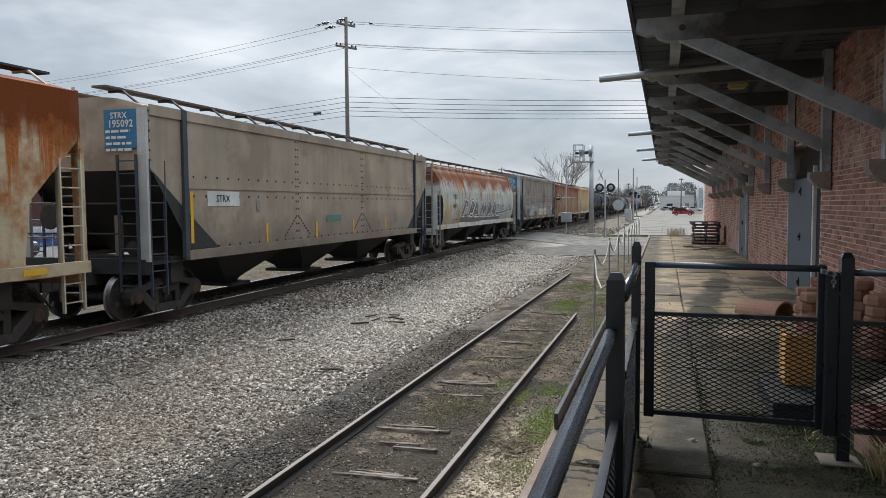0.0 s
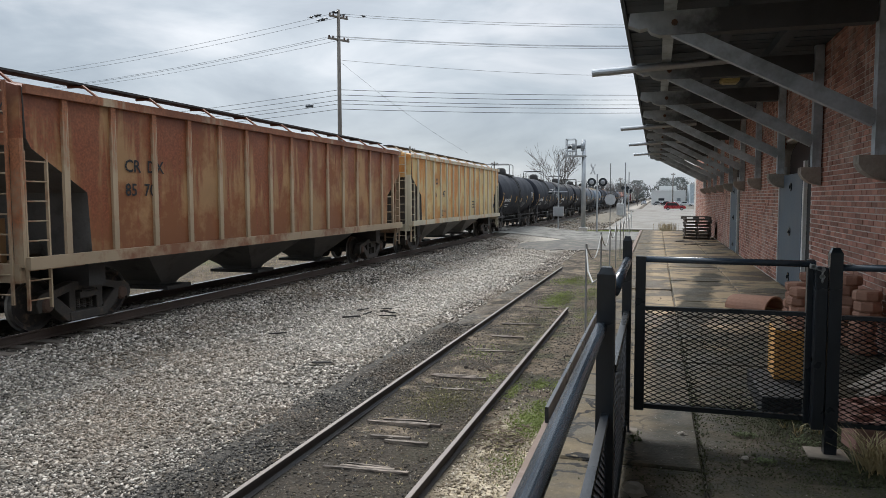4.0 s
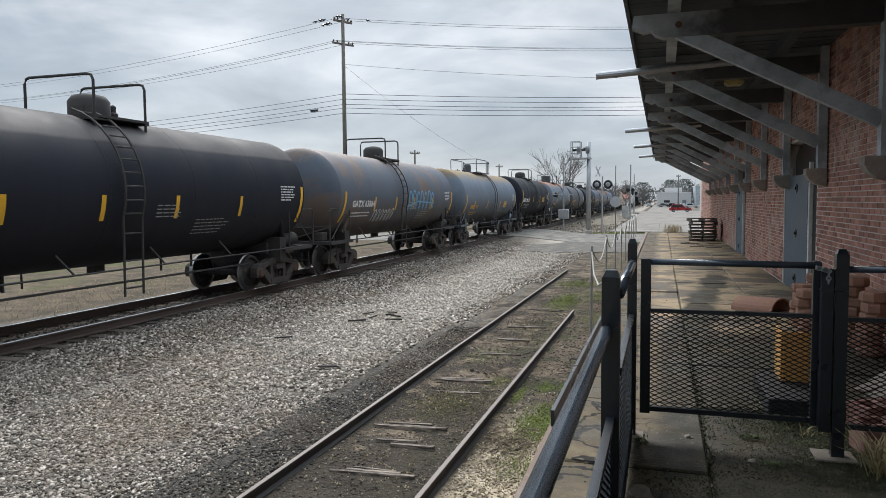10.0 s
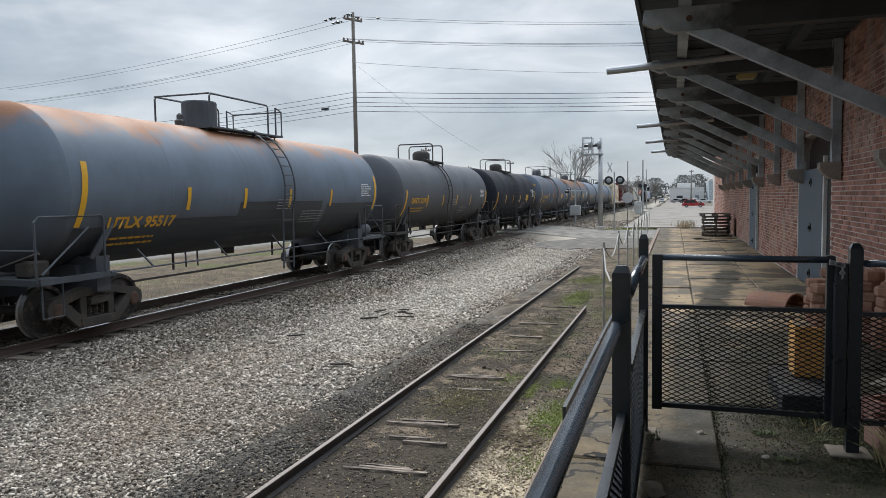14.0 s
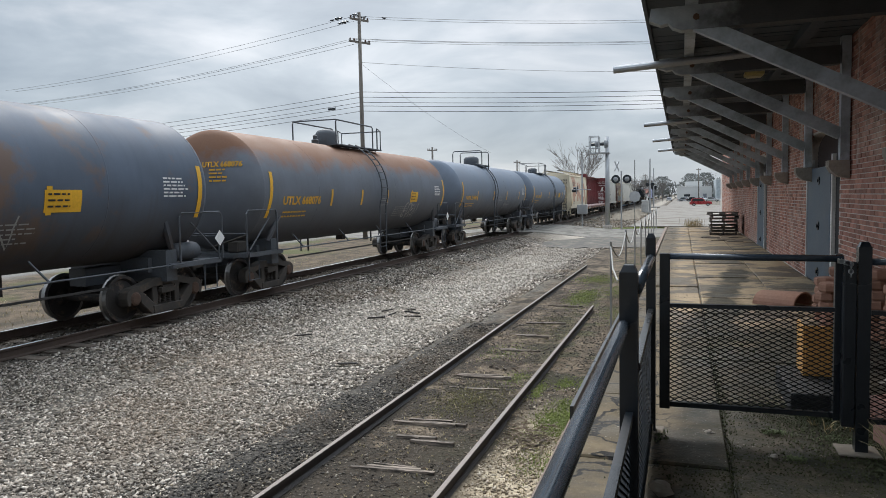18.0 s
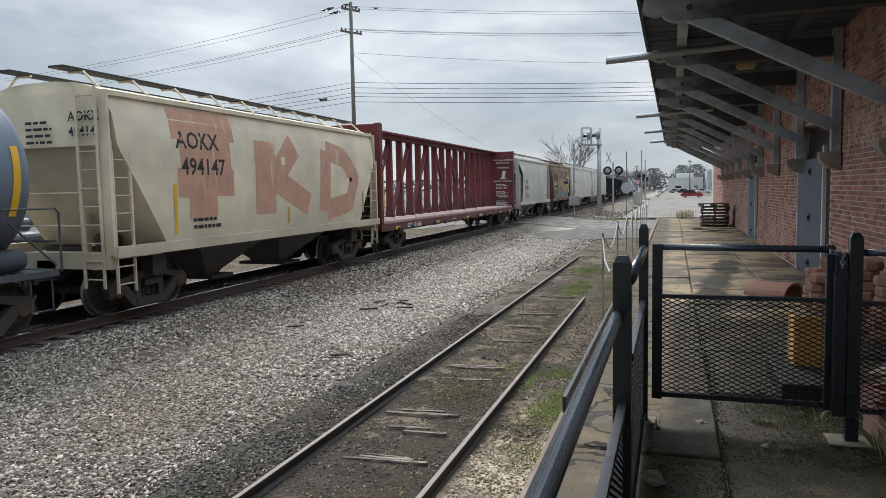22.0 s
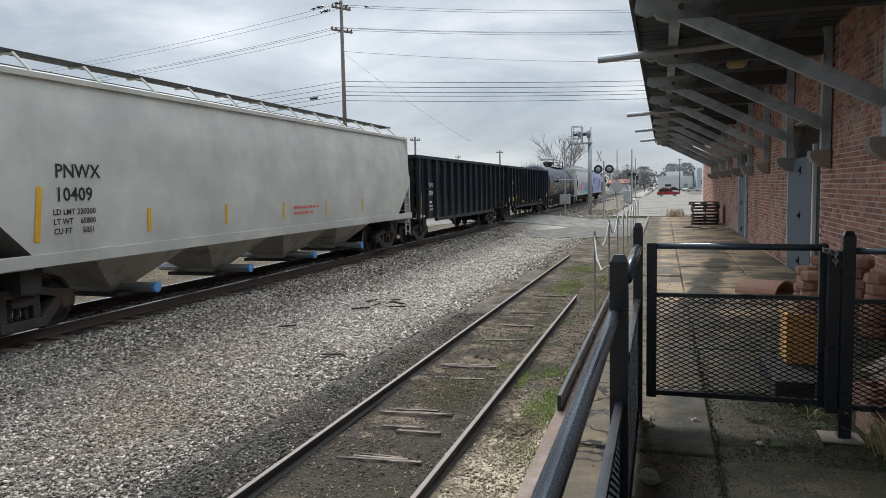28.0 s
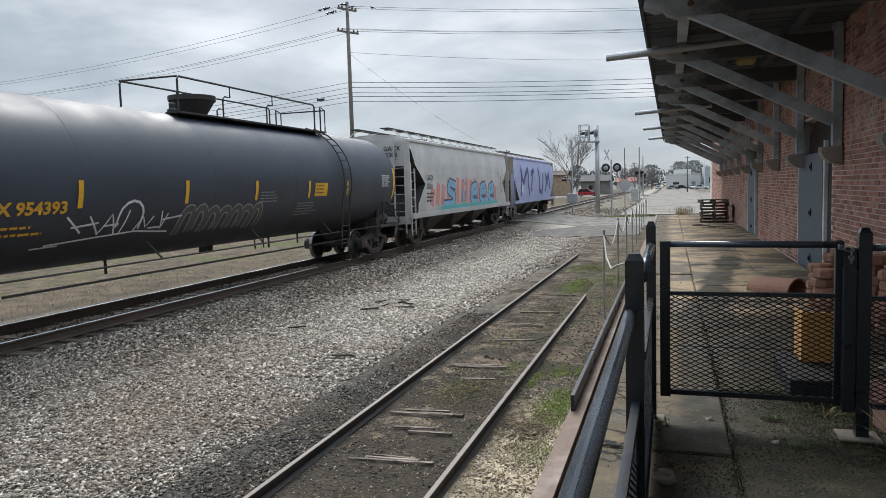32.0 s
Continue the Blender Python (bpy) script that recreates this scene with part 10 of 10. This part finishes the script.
HOPPERS = {
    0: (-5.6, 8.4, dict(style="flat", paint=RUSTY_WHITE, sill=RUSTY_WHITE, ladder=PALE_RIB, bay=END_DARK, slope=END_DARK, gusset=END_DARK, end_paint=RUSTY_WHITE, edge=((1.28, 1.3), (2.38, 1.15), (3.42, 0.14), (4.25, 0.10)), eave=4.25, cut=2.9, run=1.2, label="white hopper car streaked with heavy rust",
                        marks=(("stripe", 14.8, 1.4, 2.4, 0.14), ("silltape", 5)))),
    1: (12.58, 27.22, strx((("endpanel", 0.60, 1.38, 3.43, 4.18, BLUE_SIGN), ("end", 0.76, 4.01, 0.12, "STRX", WHITE_MARK), ("end", 0.70, 3.84, 0.145, "195092", WHITE_MARK), ("endlines", 0.64, 3.76, 0.68, 4, WHITE_MARK),
                            ("panel", 1.90, 3.13, 2.29, 2.62, WHITE_PANEL), ("text", 2.22, 2.38, 0.16, "STRX"), ("panel", 3.86, 4.03, 2.15, 2.42, GREY_PANEL), ("text", 2.0, 1.9, 0.2, "1", GREY_PANEL), ("text", 3.0, 1.9, 0.2, "9", GREY_PANEL),
                            ("panel", 7.63, 8.63, 1.82, 2.0, M("green_plate", (0.08, 0.2, 0.17), 0.5)), ("stripe", 4.32, 1.32, 1.85), ("stripe", 7.0, 1.37, 1.83), ("stripe", 9.54, 1.38, 1.83), ("stripe", 12.31, 1.38, 1.8), ("stripe", 1.35, 1.5, 2.6, 0.10),
                            ("panel", 13.3, 13.6, 1.5, 1.8, GREY_PANEL)),
                           "weathered grey riveted covered hopper with blue placard")),
    2: (31.35, 45.73, dict(style="round", paint=ROUND_WHITE, sill=M("scuffed_white_sill", (0.5, 0.5, 0.48), 0.7, stain=(0.25, 0.14, 0.09)), ladder=M("scuffed_white_ladder", (0.24, 0.235, 0.22), 0.7, stain=(0.2, 0.1, 0.06)), bay=END_DARK,
                           eave=4.0, side=[(1.28, 1.42), (1.7, 1.54), (2.3, 1.60), (2.9, 1.57), (3.4, 1.44), (3.75, 1.25), (3.97, 1.08), (4.05, 1.06)], run=0.35, cut=2.7, inset=0.85, seams=12, slope=END_DARK, label="rounded white hopper car with rust and outlined graffiti", posts=14,
                           marks=(("text", 2.6, 2.55, 0.22, "STRX"), ("text", 2.5, 2.1, 0.22, "49021"), ("strokes", BIG_LETTERS, ((SPRAY_BLACK, 0.22, 0.0055), (SPRAY_WHITE, 0.14, 0.0075), (WARM_GREY, 0.0, 0.0095))),
                                  ("strokes", SMALL_LETTERS, ((SPRAY_BLACK, 0.13, 0.0055), (SPRAY_WHITE, 0.08, 0.0115), (WARM_GREY, 0.0, 0.0135))), ("strokes", [(0.03, [(-5.6, 1.75), (-5.3, 2.1), (-5.2, 1.7), (-5.0, 2.05)]), (0.03, [(-5.7, 1.6), (-5.1, 1.55), (-5.3, 1.85)])], ((SPRAY_BLACK, 0.0, 0.008),)),
                                  ("silltape", 7), ("stripe", 1.6, 1.5, 2.6, 0.11), ("stripe", 16.3, 1.5, 2.4, 0.11)))),
    3: (50.02, 63.8, strx((("endpanel", 0.60, 1.38, 3.43, 4.18, BLUE_SIGN), ("end", 0.76, 4.01, 0.12, "SIRX", WHITE_MARK), ("end", 0.74, 3.84, 0.145, "95081", WHITE_MARK), ("endlines", 0.64, 3.76, 0.68, 4, WHITE_MARK),
                           ("panel", 2.3, 3.9, 1.95, 2.9, GREY_PANEL), ("text", 2.5, 2.5, 0.24, "SIRX"), ("text", 2.5, 2.15, 0.24, "95081"), ("lines", 2.5, 1.85, 1.3, 2), ("strokes", MURAL_BLUE, ((FADED_BLUE, 0.0, 0.006), (SPRAY_CHALK, -0.22, 0.009))), ("strokes", MURAL_WHITE, ((SPRAY_CHALK, 0.0, 0.006), (FADED_GREY, -0.05, 0.009))), ("strokes", MURAL_TAN, ((SPRAY_BLACK, 0.05, 0.006), (SPRAY_CREAM, 0.0, 0.009))),
                           ("strokes", MURAL_LINES, ((SPRAY_CHALK, 0.0, 0.008),)), ("strokes", [(0.10, [(q, 4.0), (q + 0.02, 2.9 - 0.3 * (k % 3))]) for k, q in enumerate((-4.6, -1.1, -0.95, -0.3, 0.6))] + [(0.05, [(q, 4.05), (q, 3.3 - 0.25 * (k % 4))]) for k, q in enumerate((-5.6, -3.4, -1.25, -0.7, 0.25, 2.6, 4.1, 5.2))], ((CHALK, 0.0, 0.004),)),
                           ("panel", 4.68, 4.98, 2.12, 2.42, BLACK_MARK), ("text", 4.74, 2.16, 0.14, "C", WHITE_MARK), ("tag", 0.9, 2.3, 0.8, 1.4, 2, None, SPRAY_WHITE, 25, 0.1, 0.03), ("panel", 14.0, 14.5, 1.65, 1.95, WHITE_PANEL), ("silltape", 6)),
                          "sooty brown riveted covered hopper with mural graffiti", STRX_BROWN)),
    4: (68.44, 82.19, dict(style="flat", paint=BROWN_RUST, rib=BROWN_RIB, ribs=15, sill=BROWN_RIB, ladder=BROWN_RIB, bay=DARK_GREY_BAY, eave=4.05, cut=2.85, run=1.3, edge=((1.28, 1.45), (2.4, 1.38), (3.15, 0.16), (4.05, 0.12)), label="ribbed hopper car, rust-brown over faded yellow",
                           marks=(("end", 0.55, 3.62, 0.2, "CRDX"), ("end", 0.55, 3.3, 0.2, "8570"), ("text", 2.3, 2.8, 0.24, "CR  DX"), ("text", 2.3, 2.35, 0.24, "85  70")))),
    5: (86.9, 100.38, dict(style="flat", paint=YELLOW_RUST, rib=PALE_RIB, ribs=15, sill=PALE_RIB, ladder=PALE_RIB, bay=M("bare_grey_bay", (0.24, 0.23, 0.215), 0.75, stain=(0.10, 0.09, 0.08)), eave=4.05, cut=2.85, run=1.3, edge=((1.28, 1.45), (2.4, 1.38), (3.15, 0.16), (4.05, 0.12)),
                           label="ribbed cream hopper car with orange rust streaks",
                           marks=(("text", 3.45, 2.9, 0.3, "X"), ("text", 3.35, 2.35, 0.3, "6"), ("text", 4.5, 2.35, 0.3, "47"), ("text", 4.2, 1.62, 0.13, "NEW 9-79"), ("text", 4.3, 1.45, 0.13, "CAL"), ("lines", 10.0, 2.1, 0.8, 3), ("panel", 15.1, 15.4, 1.7, 1.95, BLACK_MARK)))),
    20: (321.16, 330.34, dict(style="round", paint=CREAM, slope=CREAM, sill=CREAM, ladder=CREAM, bay=DARK_GREY_BAY, bays=2, eave=4.15, cut=2.9, run=0.8, edge=((1.28, 1.5), (3.2, 0.25), (4.05, 0.22)), lift=0.2, eave_mat=CREAM, walk=UNDER, label="cream hopper car with faded peach graffiti",
                              marks=(("text", 1.86, 3.24, 0.36, "AOKX", BLACK_MARK), ("text", 1.98, 2.70, 0.36, "494147", BLACK_MARK), ("end", 0.7, 3.65, 0.18, "AOKX"), ("end", 0.7, 3.38, 0.18, "49414"), ("endlines", -0.3, 3.65, 0.7, 4, BLACK_MARK), ("stripe", 1.75, 1.5, 2.5, 0.1),
                                     ("strokes", PEACH_LETTERS, ((PEACH, 0.0, 0.006),)), ("lines", 2.3, 1.75, 1.1, 2), ("stripe", 10.9, 1.6, 2.3, 0.09), ("stripe", 6.2, 1.5, 1.9, 0.07), ("panel", 5.9, 6.1, 3.0, 3.2, CREAM)))),
    22: (357.1, 365.62, dict(style="round", paint=LIGHT_GREY, sill=PALE_GREY, ladder=PALE_GREY, bay=M("rust_stained_bay", (0.24, 0.20, 0.165), 0.75, stain=(0.12, 0.085, 0.06), bump=0.2), bays=2, edge=((1.28, 1.0), (2.2, 1.3), (3.2, 1.35), (3.9, 0.6), (4.1, 0.12)), eave=4.2, cut=3.0, run=0.8, lift=0.2, ladder_top=3.35, label="light grey two-bay hopper car",
                             marks=(("text", 2.12, 2.60, 0.27, "TILX"), ("text", 2.05, 2.20, 0.26, "333996"), ("end", 0.6, 3.8, 0.2, "TILX"), ("end", 0.5, 3.52, 0.2, "333996"), ("lines", 2.2, 1.85, 1.2, 2), ("stripe", 2.05, 1.45, 2.5, 0.1, AMBER_TAPE),
                                    ("stripe", 5.0, 1.5, 1.9, 0.09, AMBER_TAPE), ("stripe", 7.2, 1.5, 1.9, 0.05, BLACK_MARK), ("stripe", 9.3, 1.5, 2.4, 0.07, AMBER_TAPE), ("panel", 4.2, 4.45, 2.4, 2.65, WHITE_PANEL), ("panel", 10.2, 10.5, 1.55, 1.8, BLACK_MARK)))),
    23: (370.05, 377.99, dict(style="round", paint=OLIVE, sill=BROWN_SILL, ladder=BROWN_SILL, end_paint=OLIVE, bay=END_DARK, bays=2, edge=((1.28, 1.6), (3.62, 0.3), (4.15, 0.28)), eave=4.15, cut=3.0, run=0.8, lift=0.2, label="olive hopper car with rust and bright graffiti", walk=BROWN_SILL,
                              marks=(("text", 1.7, 2.50, 0.32, "OFOX", WHITE_MARK), ("text", 1.75, 2.06, 0.32, "4116", WHITE_MARK), ("endpanel", 0.5, 1.15, 3.62, 3.86, BLACK_MARK), ("end", 0.55, 3.68, 0.15, "OFOX", WHITE_MARK), ("end", 0.6, 3.42, 0.15, "4116", WHITE_MARK),
                                     ("strokes", [(0.22 + 0.1 * ((k * 5) % 4) / 3, [(-4.15 + 0.24 * k, 3.45), (-4.0 + 0.24 * k + 0.08 * (k % 3), 2.6), (-3.9 + 0.26 * k, 1.5 + 0.42 * ((k * 3) % 5) / 4 + (0.25 * (k - 4) if k > 4 else 0))]) for k in range(8)] + [(0.14 + 0.03 * (k % 2), [(-1.9 + 0.62 * k, 3.5), (-1.85 + 0.62 * k, 3.15 - 0.2 * ((k * 7) % 3))]) for k in range(9)] + [(0.2, [(3.3, 1.5), (3.6, 2.2)]), (0.16, [(3.6, 1.5), (3.85, 2.5)])], ((MAROON_WASH, 0.0, 0.004),)),
                                     ("strokes", [(0.19, [(-1.75, 1.9), (-1.72, 3.05), (-1.3, 2.3), (-0.75, 3.0), (-0.7, 1.9)]), (0.17, [(0.05, 1.95), (0.1, 3.0)]), (0.15, [(0.1, 2.45), (0.6, 3.02)]), (0.16, [(0.2, 2.55), (0.65, 1.95)]), (0.17, [(1.45, 1.95), (1.45, 2.95)]), (0.14, [(1.0, 2.98), (1.9, 3.0)])],
                                      ((MAROON_WASH, 0.10, 0.006), (SPRAY_ORANGE, 0.0, 0.009), (SPRAY_CREAM, -0.13, 0.011))),
                                     ("strokes", [(0.10 + 0.04 * (k % 3), [(-2.75 + 0.36 * k, 1.45), (-2.62 + 0.36 * k + 0.1 * (k % 2), 1.95 + 0.32 * ((k * 7) % 4) / 3), (-2.4 + 0.36 * k, 1.5)]) for k in range(13)], ((WARM_GREY, 0.06, 0.0125), (SLATE_TEAL, 0.0, 0.0145), (FADED_GREY, -0.08, 0.0165))),
                                     ("strokes", [(0.2, [(-3.2, 1.38), (0.0, 1.36), (3.0, 1.38)])], ((FADED_GREY, 0.0, 0.0185),)),
                                     ("strokes", [(0.035, [(-3.0 + 0.5 * k, 1.32), (-2.85 + 0.5 * k, 1.46), (-2.7 + 0.5 * k, 1.33), (-2.55 + 0.5 * k, 1.44)]) for k in range(12)], ((WARM_GREY, 0.0, 0.0205),)),
                                     ("silltape", 4), ("panel", 9.9, 10.3, 1.8, 2.1, WHITE_PANEL)))),
    24: (382.28, 397.5, dict(style="round", paint=PALE_GREY, sill=PALE_GREY, ladder=PALE_GREY, bay=M("grey_bay_paint", (0.46, 0.44, 0.39), 0.7, stain=(0.2, 0.18, 0.15)), bays=4, pipes=True, eave=4.25, cut=2.4, run=1.25, lift=0.2, label="long pale grey four-bay hopper car", posts=13,
                             marks=(("text", 1.75, 2.60, 0.235, "PNWX"), ("text", 1.75, 2.21, 0.235, "10450"), ("end", 0.6, 3.85, 0.2, "PNWX"), ("end", 0.5, 3.55, 0.2, "10450"), ("lines", 2.1, 1.95, 1.1, 3), ("stripe", 1.7, 1.5, 2.3, 0.11, None, 0.1),
                                    ("stripe", 5.0, 1.5, 1.95, 0.1), ("stripe", 8.0, 1.5, 1.9, 0.1), ("stripe", 14.5, 1.5, 1.9, 0.08), ("stripe", 17.2, 1.5, 2.5, 0.12, None, -0.05)))),
    25: (401.53, 417.7, dict(style="round", paint=PALE_GREY, sill=PALE_GREY, ladder=PALE_GREY, bay=M("grey_bay_paint"), bays=4, pipes=True, eave=4.25, cut=2.4, run=1.25, lift=0.2, label="long pale grey hopper car with black lettering", posts=13,
                             marks=(("text", 1.80, 2.60, 0.235, "PNWX"), ("text", 1.78, 2.21, 0.235, "10409"), ("end", 0.6, 3.85, 0.2, "PNWX"), ("end", 0.5, 3.55, 0.2, "10409"), ("text", 1.72, 1.98, 0.10, "LD LMT 220200"), ("text", 1.72, 1.82, 0.10, "LT WT    65800"), ("text", 1.72, 1.66, 0.10, "CU FT      5851"), ("stripe", 1.38, 1.56, 2.45, 0.11, None, 0.1),
                                    ("stripe", 4.0, 1.58, 2.02, 0.1), ("stripe", 6.58, 1.58, 2.02, 0.1), ("stripe", 9.16, 1.58, 2.0, 0.09), ("stripe", 11.65, 1.58, 2.0, 0.08), ("stripe", 14.3, 1.58, 2.0, 0.08), ("lines", 9.7, 1.85, 1.5, 2, SPRAY_RED)))),
    29: (477.59, 491.5, dict(style="round", paint=GACX, slope=END_DARK, sill=GACX, ladder=GACX, bay=DARK_GREY_BAY, bays=3, eave=4.2, cut=2.9, run=0.8, lift=0.2, edge=((1.28, 0.85), (1.7, 0.9), (2.5, 1.75), (3.26, 0.6), (4.1, 0.35)), label="off-white hopper car with red and teal graffiti", posts=13,
                             marks=(("text", 1.9, 2.65, 0.22, "GACX"), ("text", 1.9, 2.3, 0.22, "55383"), ("end", 0.5, 3.8, 0.18, "GACX"), ("end", 0.45, 3.55, 0.18, "55383"), ("lines", 1.9, 2.1, 0.9, 3), ("strokes", [(0.5, [(-6.2 + 0.75 * k, 1.6), (-6.0 + 0.75 * k, 1.9 + 0.75 * (0.4 + 0.6 * math.sin(min(3.1, 0.25 + k * 0.2))) + 0.15 * (k % 2))]) for k in range(16)], ((SPRAY_PINK, 0.0, 0.0055),)),
                                    ("strokes", [(0.32, [(-2.7, 2.4), (-3.6, 2.55), (-3.9, 2.2), (-2.9, 1.95), (-3.1, 1.6), (-4.5, 1.6)]), (0.34, [(-1.4, 1.6), (-1.3, 2.2)]), (0.3, [(-1.25, 2.5), (-1.2, 2.62)])]
                                     + [(0.3, [(0.1 + 1.75 * k, 2.0), (1.2 + 1.75 * k, 2.1), (0.9 + 1.75 * k, 2.45), (0.2 + 1.75 * k, 2.3), (0.0 + 1.75 * k, 1.8), (0.5 + 1.75 * k, 1.58), (1.35 + 1.75 * k, 1.6)]) for k in range(3)], ((SPRAY_NAVY, 0.16, 0.0075), (SPRAY_SKY, 0.0, 0.0095))),
                                    ("strokes", [(0.22, [(-4.9, 1.44), (5.6, 1.44)])], ((SPRAY_TEAL, 0.0, 0.0115),)),
                                    ("tag", 14.4, 2.0, 1.3, 1.1, 2, None, SPRAY_GREY, 37, 0.1, 0.05)))),
    30: (496.5, 509.3, dict(style="round", paint=BLUE_HOP, sill=BLUE_HOP, ladder=M("tan_end_paint", (0.30, 0.26, 0.2), 0.7), end_paint=M("tan_end_sheet", (0.30, 0.26, 0.2), 0.7), bay=DARK_GREY_BAY, bays=3, eave=4.15, cut=2.7, run=1.8,
                            label="hopper car painted lilac with navy letters",
                            marks=(("tag", 2.2, 1.8, 12.0, 1.6, 4, SPRAY_NAVY, SPRAY_VIOLET, 39, 0.35, 0.14), ("panel", 2.3, 3.1, 1.9, 2.9, WHITE_PANEL)))),
}
SPEC28 = dict(paint=car_paint("satin_black_tank_paint", (0.044, 0.052, 0.068), grime_shade=0.4, rough=0.5, gloss=0.35, gz=2.4), mark="UTLX 954393", ink=ORANGE_INK, mark_size=0.24, r=1.58, zc=2.61, mark_y=-7.60, mark_dz=-0.14, bowl=True, dome=-0.2, walk=3.5, walk_off=1.98,
              bands=(-5.42, -2.62, -0.01, 2.63, 5.07), sign_y=2.96, sign=True, strokes=(([(0.035, [(-5.65, 2.02), (-5.25, 1.70)]), (0.035, [(-5.15, 2.02), (-4.85, 1.68)]), (0.035, [(-5.5, 1.83), (-4.9, 1.86)]), (0.035, [(-4.85, 1.66), (-4.62, 2.0), (-4.42, 1.66)]), (0.035, [(-4.75, 1.8), (-4.4, 1.84)]),
                         (0.05, arch(-4.45, 1.72, 0.62, 0.52)), (0.035, [(-4.3, 1.62), (-4.2, 2.1)]), (0.035, [(-3.95, 1.7), (-3.8, 1.92), (-3.65, 1.72), (-3.5, 1.95)]), (0.035, [(-3.55, 1.7), (-3.2, 1.68), (-3.3, 2.02)]), (0.035, [(-3.1, 1.98), (-3.2, 1.66)]),
                         (0.035, [(-3.25, 1.86), (-2.65, 1.88)]), (0.03, [(-5.9, 1.56), (-4.9, 1.58), (-3.9, 1.66), (-2.9, 1.62)]), (0.025, [(-6.15, 1.52), (-5.6, 1.5)])], ((SPRAY_WHITE, 0.0, 0.009),)),
                       ([(0.13, arch(-2.62 + 0.44 * k, 1.52, 0.36, 0.48)) for k in range(7)], ((DIM_MARK, 0.06, 0.006), (SPRAY_GREY, 0.0, 0.009)))),
              label="long satin black tank car with white graffiti")
GONS = {26: (421.55, 434.6, dict(paint=GON_BLACK, key="a", ribs=15, end="MRMX 20014", label="black ribbed gondola car, yellow tape on sides",
                                 marks=(("text", 1.60, 2.35, 0.20, "MRMX"), ("text", 1.60, 2.0, 0.20, "20014"), ("lines", 1.45, 1.7, 0.8, 3), ("stripe", 0.75, 1.2, 2.2), ("stripe", 7.2, 1.4, 1.9), ("stripe", 9.8, 1.4, 1.8), ("stripe", 12.0, 1.3, 1.8), ("stripe", 15.0, 1.4, 2.2)))),
        27: (439.3, 452.6, dict(paint=GON_BLACK, key="b", ribs=16, on_rib=True, end="PDNX 625613", label="black ribbed gondola car with yellow patches",
                                marks=(("text", 1.40, 2.45, 0.25, "PD  IX"), ("text", 1.40, 2.05, 0.25, "62  6  3"), ("lines", 2.6, 1.65, 0.8, 3), ("patch", 1.3, 1.35, 0.30, 0.26), ("patch", 0.1, 1.3, 0.14, 0.3), ("patch", 4.7, 1.2, 0.55, 0.1), ("patch", 8.4, 1.15, 0.2, 0.1), ("patch", 12.0, 1.15, 0.5, 0.1),
                                       ("patch", 15.3, 1.4, 0.3, 0.26))))}
SPEC21 = dict(paint=RED_CAR, deck=PINK_DECK, label="empty oxide-red centre-beam flat car with open truss")

ORDER = {i: ("hopper", *v) for i, v in HOPPERS.items()}
ORDER.update({6 + i: ("tank", *v) for i, v in enumerate(TANKS)})
ORDER.update({28: ("tank", 457.05, 473.3, SPEC28), 21: ("beam", 334.54, 352.35, SPEC21)})
ORDER.update({i: ("gon", *v) for i, v in GONS.items()})
MAKERS = {"hopper": hopper_car, "tank": tank_car, "gon": gondola_car, "beam": beam_car}
S_ROWS = [(0, -0.0), (1, 14.86), (2, 29.36), (3, 43.66), (4, 57.84), (5, 71.99), (6, 86.14), (7, 100.31), (8, 114.52), (9, 128.75), (10, 142.99), (11, 157.22), (12, 171.41), (13, 185.56), (14, 199.63), (15, 213.62), (16, 227.51), (17, 241.31), (18, 255.03), (19, 268.67), (20, 282.27), (21, 295.83), (22, 309.4), (23, 323.0), (24, 336.68), (25, 350.46), (26, 364.36), (27, 378.4), (28, 392.59), (29, 406.9), (30, 421.31), (31, 435.74), (32, 450.1)]
train = []
for i in range(31):
    kind, uf, ur, spec = ORDER[i]
    lo = (ORDER[i - 1][2] + uf) / 2 if i else uf - 2.1
    hi = (ur + ORDER[i + 1][1]) / 2 if i < 30 else ur + 2.0
    train.append((MAKERS[kind](uf, ur, (hi - lo) / 2, spec), (uf + ur) / 2))


def travelled(t):
    """How far the train has come at t seconds, between the rows."""
    k = min(int(t), len(S_ROWS) - 2)
    a, b = S_ROWS[k][1], S_ROWS[k + 1][1]
    return a + (b - a) * (t - k)


def motions():
    for th, c in train:
        walk(th, [(t, pose(TRACK_X, c - s, RAIL_Z)) for t, s in S_ROWS])
    # wheels turn as they roll past; a row for each picture while they are near
    for w, d, u in WHEELS:
        rows, a0 = [(0.0, pose(0, d, 0.457))], None
        for f in range(1, 960):
            t = f / FPS
            y = u - travelled(t)
            if -3.0 < y < 62.0:
                a0 = y if a0 is None else a0
                rows.append((t, pose(0, d, 0.457, math.degrees((a0 - y) / 0.457) % 360.0, 0, 0)))
        last = rows[-1][1]
        rows.append((32.0, last))
        walk(w, rows)
    walk(red_suv, [(t, pose(x, 160.0, 0.06, 0, 0, 90)) for t, x in RED_ROWS])


motions()
